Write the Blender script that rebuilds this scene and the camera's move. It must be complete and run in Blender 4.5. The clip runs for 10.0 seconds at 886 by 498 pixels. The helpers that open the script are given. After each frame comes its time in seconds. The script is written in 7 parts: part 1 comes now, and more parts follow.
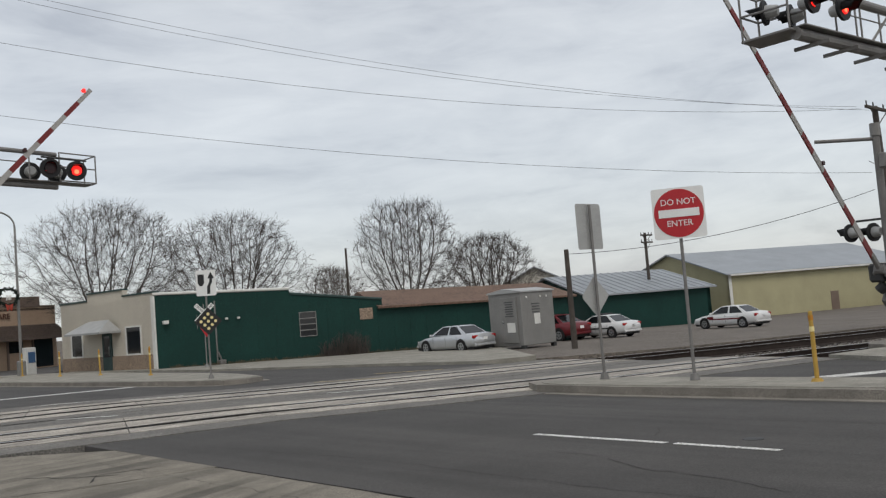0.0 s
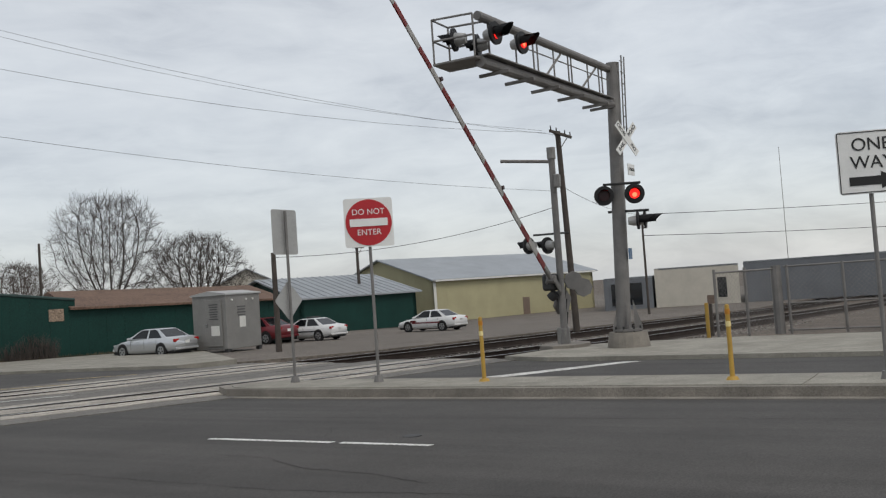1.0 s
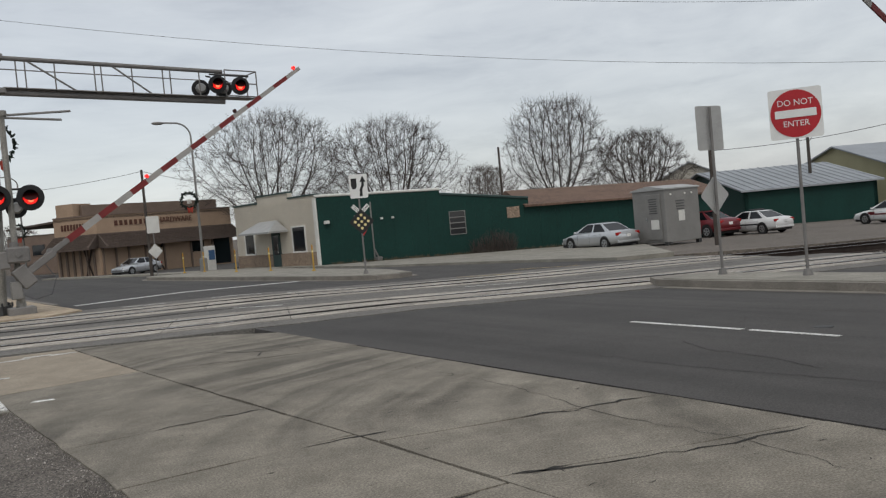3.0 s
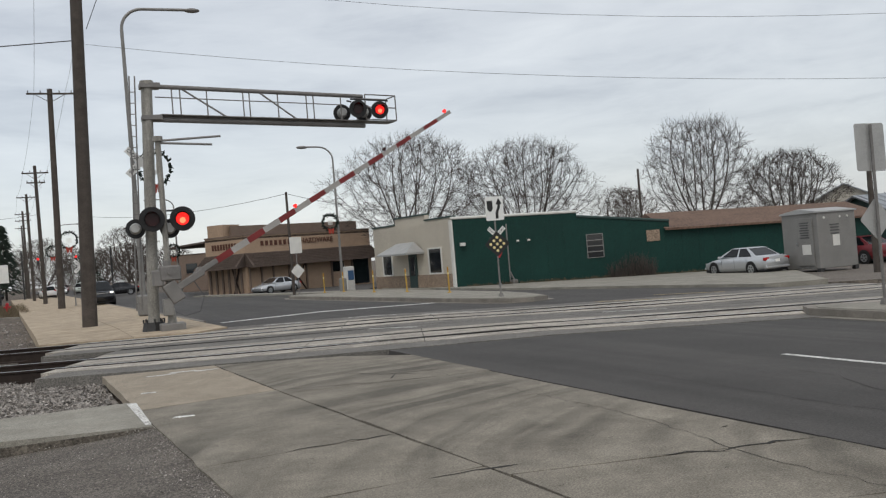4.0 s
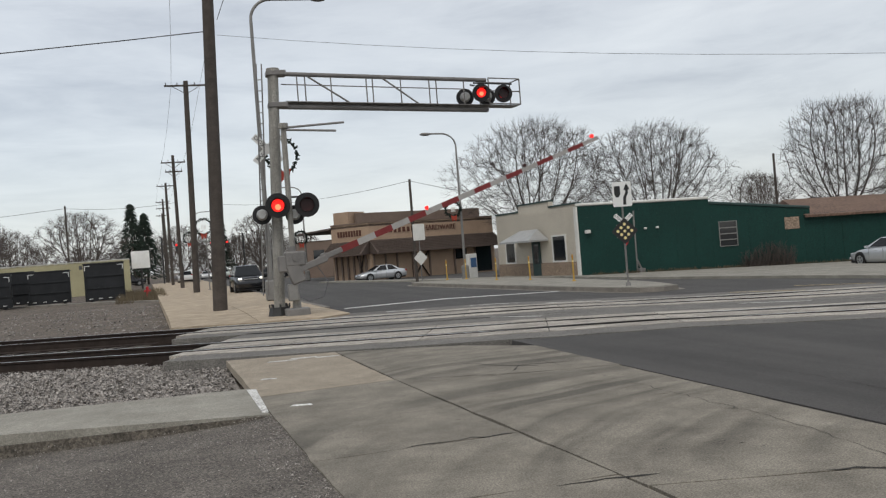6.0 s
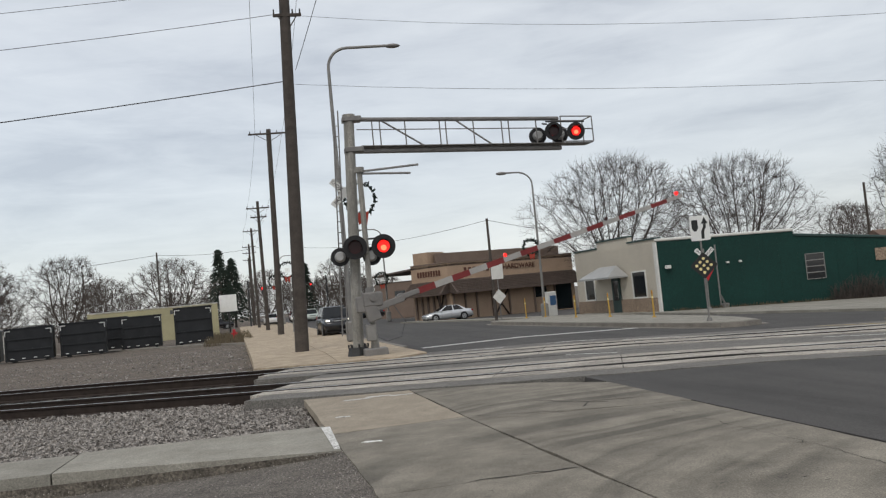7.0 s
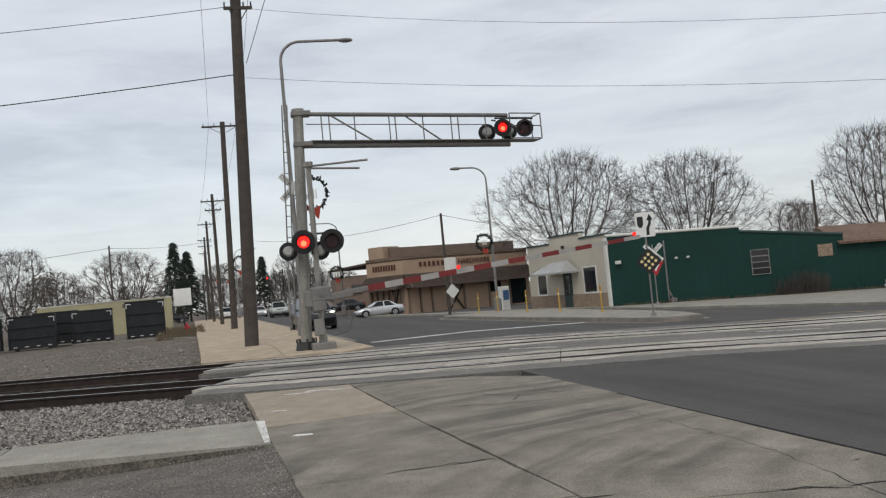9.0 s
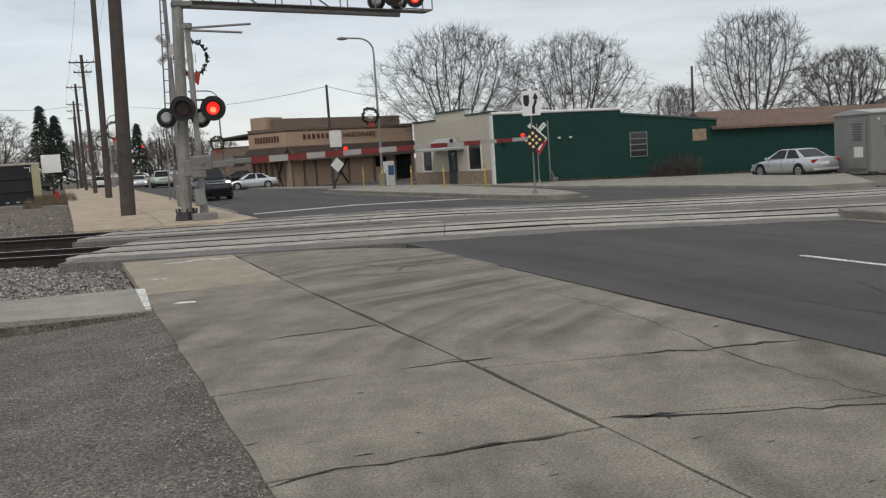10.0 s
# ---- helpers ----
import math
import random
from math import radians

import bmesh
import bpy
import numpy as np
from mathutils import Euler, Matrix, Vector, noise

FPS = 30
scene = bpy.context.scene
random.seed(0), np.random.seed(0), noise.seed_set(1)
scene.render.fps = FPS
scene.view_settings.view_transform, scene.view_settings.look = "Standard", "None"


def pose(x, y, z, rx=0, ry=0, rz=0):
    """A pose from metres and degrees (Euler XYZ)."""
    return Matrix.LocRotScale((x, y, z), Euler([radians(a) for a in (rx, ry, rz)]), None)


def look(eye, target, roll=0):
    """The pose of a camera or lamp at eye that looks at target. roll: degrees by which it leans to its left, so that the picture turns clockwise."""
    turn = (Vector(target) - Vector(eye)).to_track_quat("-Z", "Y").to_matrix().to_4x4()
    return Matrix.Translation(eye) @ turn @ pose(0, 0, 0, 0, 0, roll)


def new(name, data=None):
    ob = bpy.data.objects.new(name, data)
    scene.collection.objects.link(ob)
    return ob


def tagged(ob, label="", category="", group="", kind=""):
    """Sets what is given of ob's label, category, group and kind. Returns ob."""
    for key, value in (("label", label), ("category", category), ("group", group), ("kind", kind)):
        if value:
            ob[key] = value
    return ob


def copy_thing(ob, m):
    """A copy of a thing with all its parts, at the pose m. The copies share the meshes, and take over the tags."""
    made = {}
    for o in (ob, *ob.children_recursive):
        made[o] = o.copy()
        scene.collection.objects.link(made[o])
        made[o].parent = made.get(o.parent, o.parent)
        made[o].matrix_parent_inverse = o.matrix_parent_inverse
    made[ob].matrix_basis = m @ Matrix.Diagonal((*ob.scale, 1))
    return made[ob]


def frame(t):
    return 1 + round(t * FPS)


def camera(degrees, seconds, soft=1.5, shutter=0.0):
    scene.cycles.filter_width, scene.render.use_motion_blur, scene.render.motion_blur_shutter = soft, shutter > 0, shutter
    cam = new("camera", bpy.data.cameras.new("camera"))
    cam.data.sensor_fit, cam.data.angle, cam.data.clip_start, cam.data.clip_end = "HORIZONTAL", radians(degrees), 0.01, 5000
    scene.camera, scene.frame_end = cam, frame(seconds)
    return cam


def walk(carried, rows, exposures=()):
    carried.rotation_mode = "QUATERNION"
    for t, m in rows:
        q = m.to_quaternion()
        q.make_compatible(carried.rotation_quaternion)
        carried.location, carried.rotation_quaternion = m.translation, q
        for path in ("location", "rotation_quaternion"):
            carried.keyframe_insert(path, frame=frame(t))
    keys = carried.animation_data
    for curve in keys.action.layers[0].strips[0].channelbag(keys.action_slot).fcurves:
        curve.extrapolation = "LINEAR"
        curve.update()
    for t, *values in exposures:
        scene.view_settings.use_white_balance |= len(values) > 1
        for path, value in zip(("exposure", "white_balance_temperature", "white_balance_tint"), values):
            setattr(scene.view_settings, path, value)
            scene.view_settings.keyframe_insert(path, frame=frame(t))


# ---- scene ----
cam = camera(52.8, 10.0, soft=1.25)
PATH = [
    (0, (0.448, 0.67, 1.628), (1.796, 2.141, 1.76), -4.7),
    (0.2, (0.479, 0.558, 1.634), (2.049, 1.789, 1.779), -4.3),
    (0.5, (0.496, 0.43, 1.642), (2.194, 1.478, 1.779), -4.0),
    (1, (0.496, 0.106, 1.632), (2.234, 1.092, 1.722), -4.0),
    (1.5, (0.506, -0.202, 1.581), (2.203, 0.85, 1.696), -4.4),
    (1.8, (0.288, -0.384, 1.604), (1.655, 1.074, 1.681), -5.9),
    (2, (0.157, -0.491, 1.637), (1.169, 1.232, 1.709), -7.6),
    (2.2, (0.115, -0.639, 1.641), (0.917, 1.188, 1.765), -7.3),
    (2.5, (0.106, -0.812, 1.628), (1.001, 0.976, 1.652), -5.7),
    (2.7, (0.026, -0.906, 1.645), (1.087, 0.789, 1.583), -5.4),
    (3.8, (0.09, -0.792, 1.651), (0.993, 0.993, 1.634), -4.5),
    (4, (0.166, -0.68, 1.656), (0.957, 1.156, 1.666), -4.8),
    (4.5, (0.234, -0.503, 1.639), (0.941, 1.367, 1.64), -4.4),
    (5, (0.17, -0.266, 1.641), (0.891, 1.599, 1.613), -3.3),
    (5.5, (0.214, -0.148, 1.631), (0.893, 1.733, 1.612), -3.1),
    (6, (0.362, -0.099, 1.63), (0.893, 1.829, 1.635), -4.5),
    (7.3, (0.509, -0.438, 1.589), (0.856, 1.528, 1.709), -5.7),
    (7.5, (0.517, -0.485, 1.595), (0.866, 1.481, 1.707), -6.0),
    (8, (0.687, -0.523, 1.587), (1.097, 1.43, 1.72), -5.2),
    (8.5, (0.78, -0.556, 1.581), (1.21, 1.393, 1.709), -4.6),
    (9, (0.808, -0.608, 1.581), (1.256, 1.339, 1.668), -5.4),
    (9.5, (0.819, -0.607, 1.574), (1.381, 1.312, 1.589), -5.9),
    (10, (0.765, -0.618, 1.531), (1.436, 1.255, 1.321), -3.8),
]
walk(cam, [(t, look(eye, target, roll)) for t, eye, target, roll in PATH],
     exposures=[(0.0, -0.03), (1.5, -0.06), (2.2, -0.18), (2.8, -0.16), (4.2, 0.0), (10.0, 0.02)])

# ---------------------------------------------------------------- world and light
world = bpy.data.worlds.new("overcast_sky")
scene.world = world
world.use_nodes = True
wt = world.node_tree
wt.nodes.clear()


def wnode(kind, **values):
    n = wt.nodes.new(kind)
    for k, v in values.items():
        n.inputs[k].default_value = v
    return n


sky = wt.nodes.new("ShaderNodeTexSky")
sky.sky_type, sky.sun_disc = "NISHITA", False
sky.sun_elevation, sky.sun_rotation = radians(38), radians(150)
coord = wt.nodes.new("ShaderNodeTexCoord")
stretch = wt.nodes.new("ShaderNodeMapping")
stretch.inputs["Scale"].default_value = (1.0, 1.6, 5.0)
stretch.inputs["Rotation"].default_value = (0.0, 0.12, 0.5)
wt.links.new(coord.outputs["Generated"], stretch.inputs["Vector"])
big = wnode("ShaderNodeTexNoise", Scale=1.6, Detail=7.0, Roughness=0.58, Distortion=0.35)
small = wnode("ShaderNodeTexNoise", Scale=6.5, Detail=6.0, Roughness=0.6, Distortion=0.5)
for n in (big, small):
    wt.links.new(stretch.outputs["Vector"], n.inputs["Vector"])
blend = wt.nodes.new("ShaderNodeMix")
blend.data_type = "FLOAT"
blend.inputs[0].default_value = 0.36
wt.links.new(big.outputs["Fac"], blend.inputs[2])
wt.links.new(small.outputs["Fac"], blend.inputs[3])
ramp = wt.nodes.new("ShaderNodeValToRGB")
ramp.color_ramp.elements[0].position, ramp.color_ramp.elements[0].color = 0.36, (0.455, 0.472, 0.500, 1)
ramp.color_ramp.elements[1].position, ramp.color_ramp.elements[1].color = 0.66, (0.690, 0.708, 0.718, 1)
mid = ramp.color_ramp.elements.new(0.5)
mid.color = (0.588, 0.607, 0.626, 1)
wt.links.new(blend.outputs[0], ramp.inputs["Fac"])
mixsky = wt.nodes.new("ShaderNodeMix")
mixsky.data_type = "RGBA"
mixsky.inputs[0].default_value = 0.03
wt.links.new(ramp.outputs["Color"], mixsky.inputs[6])
wt.links.new(sky.outputs["Color"], mixsky.inputs[7])
background = wnode("ShaderNodeBackground", Strength=1.0)
wt.links.new(mixsky.outputs[2], background.inputs["Color"])
wout = wt.nodes.new("ShaderNodeOutputWorld")
wt.links.new(background.outputs["Background"], wout.inputs["Surface"])

sun = new("sun", bpy.data.lights.new("sun", "SUN"))
sun.data.energy, sun.data.angle, sun.data.color = 1.25, radians(25), (1.0, 0.94, 0.85)
sun.matrix_world = look((0, 0, 60), (22, 38, 0))
scene.view_settings.exposure = 0.0


# ---------------------------------------------------------------- materials
def mat(name, color, rough=0.8, metal=0.0, var=0.15, scale=3.0, fine=60.0, bump=0.0, color2=None, stain=0.10, spec=0.4, emit=0.0, lobes=1.0):
    """A procedural surface: two colours mixed by coarse stains and a fine grain, with relief."""
    m = bpy.data.materials.new(name)
    m.use_nodes = True
    t = m.node_tree
    b = t.nodes["Principled BSDF"]
    b.inputs["Roughness"].default_value, b.inputs["Metallic"].default_value = rough, metal
    b.inputs["Specular IOR Level"].default_value = spec
    c2 = color2 or tuple(c * (1 - 2.2 * var) for c in color)
    tc = t.nodes.new("ShaderNodeTexCoord")
    geo = t.nodes.new("ShaderNodeNewGeometry")
    coarse = t.nodes.new("ShaderNodeTexNoise")
    coarse.inputs["Scale"].default_value, coarse.inputs["Detail"].default_value = scale, 6.0
    coarse.inputs["Roughness"].default_value = 0.62
    grain = t.nodes.new("ShaderNodeTexNoise")
    grain.inputs["Scale"].default_value, grain.inputs["Detail"].default_value = fine, 3.0
    for n in (coarse, grain):
        t.links.new(geo.outputs["Position"], n.inputs["Vector"])
    r = t.nodes.new("ShaderNodeValToRGB")
    r.color_ramp.elements[0].position, r.color_ramp.elements[1].position = 0.5 - 0.22 * lobes, 0.5 + 0.22 * lobes
    r.color_ramp.elements[0].color, r.color_ramp.elements[1].color = (*c2, 1), (*color, 1)
    t.links.new(coarse.outputs["Fac"], r.inputs["Fac"])
    g = t.nodes.new("ShaderNodeMix")
    g.data_type, g.blend_type = "RGBA", "OVERLAY"
    g.inputs[0].default_value = stain
    t.links.new(r.outputs["Color"], g.inputs[6])
    gr = t.nodes.new("ShaderNodeValToRGB")
    gr.color_ramp.elements[0].position, gr.color_ramp.elements[1].position = 0.34, 0.66
    t.links.new(grain.outputs["Fac"], gr.inputs["Fac"])
    t.links.new(gr.outputs["Color"], g.inputs[7])
    t.links.new(g.outputs[2], b.inputs["Base Color"])
    if bump:
        k = t.nodes.new("ShaderNodeBump")
        k.inputs["Strength"].default_value, k.inputs["Distance"].default_value = bump, 0.02
        t.links.new(grain.outputs["Fac"], k.inputs["Height"])
        t.links.new(k.outputs["Normal"], b.inputs["Normal"])
    if emit:
        b.inputs["Emission Color"].default_value, b.inputs["Emission Strength"].default_value = (*color, 1), emit
    return m


def streaked(m, amount=0.35, scale=(1.2, 14.0, 1.0), turn=0.0, tone=0.55):
    """Adds long marks (tyre rubber, rain streaks) over a material's colour."""
    t = m.node_tree
    b = t.nodes["Principled BSDF"]
    link = b.inputs["Base Color"].links[0]
    geo = t.nodes.new("ShaderNodeNewGeometry")
    mp = t.nodes.new("ShaderNodeMapping")
    mp.inputs["Scale"].default_value, mp.inputs["Rotation"].default_value = scale, (0, 0, turn)
    n = t.nodes.new("ShaderNodeTexNoise")
    n.inputs["Scale"].default_value, n.inputs["Detail"].default_value, n.inputs["Distortion"].default_value = 1.0, 4.0, 0.4
    r = t.nodes.new("ShaderNodeValToRGB")
    r.color_ramp.elements[0].position, r.color_ramp.elements[1].position = 0.38, 0.6
    r.color_ramp.elements[0].color = (tone, tone, tone, 1)
    x = t.nodes.new("ShaderNodeMix")
    x.data_type, x.blend_type = "RGBA", "MULTIPLY"
    x.inputs[0].default_value = amount
    t.links.new(geo.outputs["Position"], mp.inputs["Vector"])
    t.links.new(mp.outputs["Vector"], n.inputs["Vector"])
    t.links.new(n.outputs["Fac"], r.inputs["Fac"])
    t.links.new(link.from_socket, x.inputs[6])
    t.links.new(r.outputs["Color"], x.inputs[7])
    t.links.new(x.outputs[2], b.inputs["Base Color"])
    return m


def turned(m, centre, scale, amount, tone):
    """Adds curved tyre marks, in arcs round a centre, over a material's colour."""
    t = m.node_tree
    b = t.nodes["Principled BSDF"]
    link = b.inputs["Base Color"].links[0]
    geo = t.nodes.new("ShaderNodeNewGeometry")
    warp = t.nodes.new("ShaderNodeTexNoise")
    warp.inputs["Scale"].default_value, warp.inputs["Detail"].default_value = 0.22, 2.0
    far = t.nodes.new("ShaderNodeVectorMath")
    far.operation = "DISTANCE"
    far.inputs[1].default_value = centre
    mad = t.nodes.new("ShaderNodeMath")
    mad.operation = "MULTIPLY_ADD"
    mad.inputs[1].default_value = 2.2
    n = t.nodes.new("ShaderNodeTexNoise")
    n.noise_dimensions = "1D"
    n.inputs["Scale"].default_value, n.inputs["Detail"].default_value, n.inputs["Roughness"].default_value = scale, 2.5, 0.6
    r = t.nodes.new("ShaderNodeValToRGB")
    r.color_ramp.elements[0].position, r.color_ramp.elements[1].position = 0.36, 0.56
    r.color_ramp.elements[0].color = (tone, tone, tone, 1)
    patch = t.nodes.new("ShaderNodeTexNoise")
    patch.inputs["Scale"].default_value, patch.inputs["Detail"].default_value = 0.35, 3.0
    pr = t.nodes.new("ShaderNodeValToRGB")
    pr.color_ramp.elements[0].position, pr.color_ramp.elements[1].position = 0.38, 0.6
    pr.color_ramp.elements[1].color = (amount, amount, amount, 1)
    x = t.nodes.new("ShaderNodeMix")
    x.data_type, x.blend_type = "RGBA", "MULTIPLY"
    t.links.new(geo.outputs["Position"], far.inputs[0])
    t.links.new(geo.outputs["Position"], warp.inputs["Vector"])
    t.links.new(geo.outputs["Position"], patch.inputs["Vector"])
    t.links.new(warp.outputs["Fac"], mad.inputs[0])
    t.links.new(far.outputs["Value"], mad.inputs[2])
    t.links.new(mad.outputs["Value"], n.inputs["W"])
    t.links.new(n.outputs["Fac"], r.inputs["Fac"])
    t.links.new(patch.outputs["Fac"], pr.inputs["Fac"])
    t.links.new(pr.outputs["Color"], x.inputs[0])
    t.links.new(link.from_socket, x.inputs[6])
    t.links.new(r.outputs["Color"], x.inputs[7])
    t.links.new(x.outputs[2], b.inputs["Base Color"])
    return m


def speckled(m, scale, amount, lo=0.2, hi=0.8, blotch=0.0, blotch_scale=2.2):
    """Adds aggregate: small cells of random tone, and soft dirt blotches, over a material's colour."""
    t = m.node_tree
    b = t.nodes["Principled BSDF"]
    geo = t.nodes.new("ShaderNodeNewGeometry")
    cells = t.nodes.new("ShaderNodeTexVoronoi")
    cells.inputs["Scale"].default_value = scale
    t.links.new(geo.outputs["Position"], cells.inputs["Vector"])
    grey = t.nodes.new("ShaderNodeSeparateColor")
    t.links.new(cells.outputs["Color"], grey.inputs["Color"])
    r = t.nodes.new("ShaderNodeValToRGB")
    r.color_ramp.elements[0].color, r.color_ramp.elements[1].color = (lo, lo, lo, 1), (hi, hi, hi, 1)
    t.links.new(grey.outputs[0], r.inputs["Fac"])
    layers = [(r.outputs["Color"], amount, "OVERLAY")]
    if blotch:
        n = t.nodes.new("ShaderNodeTexNoise")
        n.inputs["Scale"].default_value, n.inputs["Detail"].default_value, n.inputs["Roughness"].default_value = blotch_scale, 8.0, 0.7
        t.links.new(geo.outputs["Position"], n.inputs["Vector"])
        q = t.nodes.new("ShaderNodeValToRGB")
        q.color_ramp.elements[0].position, q.color_ramp.elements[1].position = 0.36, 0.62
        q.color_ramp.elements[0].color, q.color_ramp.elements[1].color = (0.28, 0.27, 0.26, 1), (0.60, 0.60, 0.60, 1)
        t.links.new(n.outputs["Fac"], q.inputs["Fac"])
        layers.append((q.outputs["Color"], blotch, "OVERLAY"))
    for socket, f, kind in layers:
        x = t.nodes.new("ShaderNodeMix")
        x.data_type, x.blend_type = "RGBA", kind
        x.inputs[0].default_value = f
        t.links.new(b.inputs["Base Color"].links[0].from_socket, x.inputs[6])
        t.links.new(socket, x.inputs[7])
        t.links.new(x.outputs[2], b.inputs["Base Color"])
    return m


def per_piece(m, spread):
    """Varies the tone from piece to piece."""
    t = m.node_tree
    b = t.nodes["Principled BSDF"]
    info = t.nodes.new("ShaderNodeObjectInfo")
    k = t.nodes.new("ShaderNodeMapRange")
    k.inputs["To Min"].default_value, k.inputs["To Max"].default_value = 1 - spread, 1 + spread
    hsv = t.nodes.new("ShaderNodeHueSaturation")
    t.links.new(info.outputs["Random"], k.inputs["Value"])
    t.links.new(k.outputs["Result"], hsv.inputs["Value"])
    t.links.new(b.inputs["Base Color"].links[0].from_socket, hsv.inputs["Color"])
    t.links.new(hsv.outputs["Color"], b.inputs["Base Color"])
    return m


ASPHALT = streaked(mat("asphalt_road", (0.079, 0.0735, 0.069), 0.88, var=0.1, scale=0.5, fine=60, bump=0.15, stain=0.22), 0.6, (1.5, 0.06, 1), 0.0, 0.6)
ASPHALT_OLD = mat("old_asphalt", (0.15, 0.133, 0.115), 0.95, var=0.13, scale=1.1, fine=55, bump=0.5, stain=0.55)
CONCRETE = streaked(mat("driveway_concrete", (0.262, 0.236, 0.193), 0.92, var=0.15, scale=1.1, fine=70, bump=0.3, stain=0.28), 0.0)
turned(CONCRETE, (6.8, 2.6, 0.0), 1.6, 1.0, 0.52)
per_piece(speckled(CONCRETE, 90, 0.38, 0.28, 0.72, 0.5, 1.8), 0.05)
CONCRETE_TAN = speckled(mat("clean_tan_concrete", (0.34, 0.29, 0.225), 0.92, var=0.10, scale=0.9, fine=70, bump=0.3, stain=0.28), 75, 0.4, 0.3, 0.7, 0.35)
speckled(ASPHALT, 55, 0.35, 0.3, 0.7, 0.25, 0.7)
speckled(ASPHALT_OLD, 60, 0.65, 0.2, 0.8, 0.6, 1.4)
PALECONC = per_piece(speckled(mat("pale_grey_concrete", (0.315, 0.298, 0.255), 0.92, var=0.14, scale=0.9, fine=80, bump=0.15, stain=0.2), 45, 0.35, 0.3, 0.7, 0.4, 1.4), 0.05)
# slab edge: dirt, with the upright face's shade put into the colour
DIRTY_SHADED_EDGE = speckled(mat("dirty_shaded_concrete_edge", (0.16, 0.14, 0.115), 0.95, var=0.25, scale=3.0, fine=40, bump=0.5, stain=0.4), 30, 0.5)
SIDEWALK = per_piece(speckled(mat("sidewalk_concrete", (0.45, 0.365, 0.265), 0.92, var=0.13, scale=0.8, fine=80, bump=0.1, stain=0.18), 45, 0.35, 0.3, 0.7, 0.35, 1.6), 0.06)
CURB = mat("curb_concrete", (0.27, 0.245, 0.212), 0.9, var=0.2, scale=1.6, fine=70, bump=0.2, stain=0.25)
PANEL = streaked(mat("crossing_panel", (0.50, 0.455, 0.395), 0.85, var=0.2, scale=1.6, fine=55, bump=0.3, stain=0.5), 0.65, (0.5, 5.0, 1), 0.42, 0.5)
per_piece(PANEL, 0.14)
INFILL = mat("crossing_asphalt", (0.185, 0.174, 0.158), 0.9, var=0.18, scale=1.2, fine=45, bump=0.4, stain=0.5)
DIRT = mat("bare_dirt", (0.145, 0.118, 0.094), 0.98, var=0.2, scale=0.6, fine=18, bump=0.7, stain=0.7)
LOT = mat("gravel_lot", (0.165, 0.143, 0.122), 0.97, var=0.16, scale=0.35, fine=14, bump=0.5, stain=0.55)
GRASS = mat("dead_grass", (0.17, 0.135, 0.085), 0.97, var=0.2, scale=1.5, fine=30, bump=0.5)
BALLAST = mat("ballast_stone", (0.37, 0.34, 0.31), 0.93, var=0.22, scale=7.0, fine=30, bump=0.4, stain=0.6)
RAILTOP = mat("polished_rail", (0.62, 0.62, 0.62), 0.32, 1.0, var=0.08, scale=6)
RUST = mat("rusted_rail", (0.045, 0.032, 0.026), 0.85, 0.2, var=0.25, scale=5, fine=60)
TIE = mat("creosote_tie", (0.05, 0.040, 0.033), 0.9, var=0.25, scale=6)
PAINT = mat("worn_road_paint", (0.72, 0.71, 0.68), 0.8, var=0.2, scale=2.0, fine=35, stain=0.7, color2=(0.38, 0.37, 0.35))
PAINTY = mat("worn_yellow_paint", (0.55, 0.43, 0.22), 0.8, var=0.2, scale=2.0, fine=35, stain=0.7)
TAR = mat("dark_joint", (0.035, 0.032, 0.028), 0.95, var=0.2)
GALV = mat("galvanised_steel", (0.28, 0.272, 0.258), 0.5, 0.55, var=0.12, scale=2.5, fine=40)
GALVD = mat("weathered_grey_steel", (0.235, 0.225, 0.215), 0.6, 0.35, var=0.15, scale=2.0, fine=40)
SILVERPAINT = streaked(mat("aluminium_paint", (0.35, 0.335, 0.30), 0.62, 0.2, var=0.16, scale=1.8, fine=40, stain=0.3), 0.5, (9.0, 9.0, 0.7), 0.0, 0.55)
BLACK = mat("black_enamel", (0.014, 0.014, 0.015), 0.6, var=0.1)
DARKSTEEL = mat("dark_steel", (0.05, 0.05, 0.05), 0.6, 0.3, var=0.15)
REDLIT = mat("lit_red_lens", (1.0, 0.02, 0.015), 0.3, var=0.02, emit=1.1)
LEDHOT = mat("lit_lens_core", (1.0, 0.16, 0.07), 0.3, var=0.02, emit=2.2)
REDDARK = mat("unlit_red_lens", (0.035, 0.005, 0.005), 0.35, var=0.05)
GATERED = mat("gate_red", (0.20, 0.024, 0.024), 0.6, var=0.15, scale=3)
GATEWHITE = mat("gate_white", (0.38, 0.365, 0.345), 0.6, var=0.12, scale=3)
WHITE = mat("white_sheeting", (0.78, 0.78, 0.76), 0.5, var=0.05, scale=3)
SIGNRED = mat("red_sheeting", (0.46, 0.02, 0.028), 0.5, var=0.08, scale=3)
SIGNBLACK = mat("black_lettering", (0.018, 0.018, 0.018), 0.6, var=0.05)
SIGNBACK = mat("bare_aluminium", (0.44, 0.44, 0.43), 0.55, 0.35, var=0.1, scale=2)
YELLOW = mat("yellow_plastic", (0.50, 0.31, 0.06), 0.6, var=0.12, scale=3)
AMBER = mat("amber_band", (0.50, 0.21, 0.02), 0.5, var=0.1)
REFLECT = mat("reflector", (0.85, 0.72, 0.35), 0.25, var=0.05)
WOODPOLE = mat("weathered_pole_wood", (0.088, 0.074, 0.064), 0.92, var=0.2, scale=2.5, fine=25, bump=0.4)
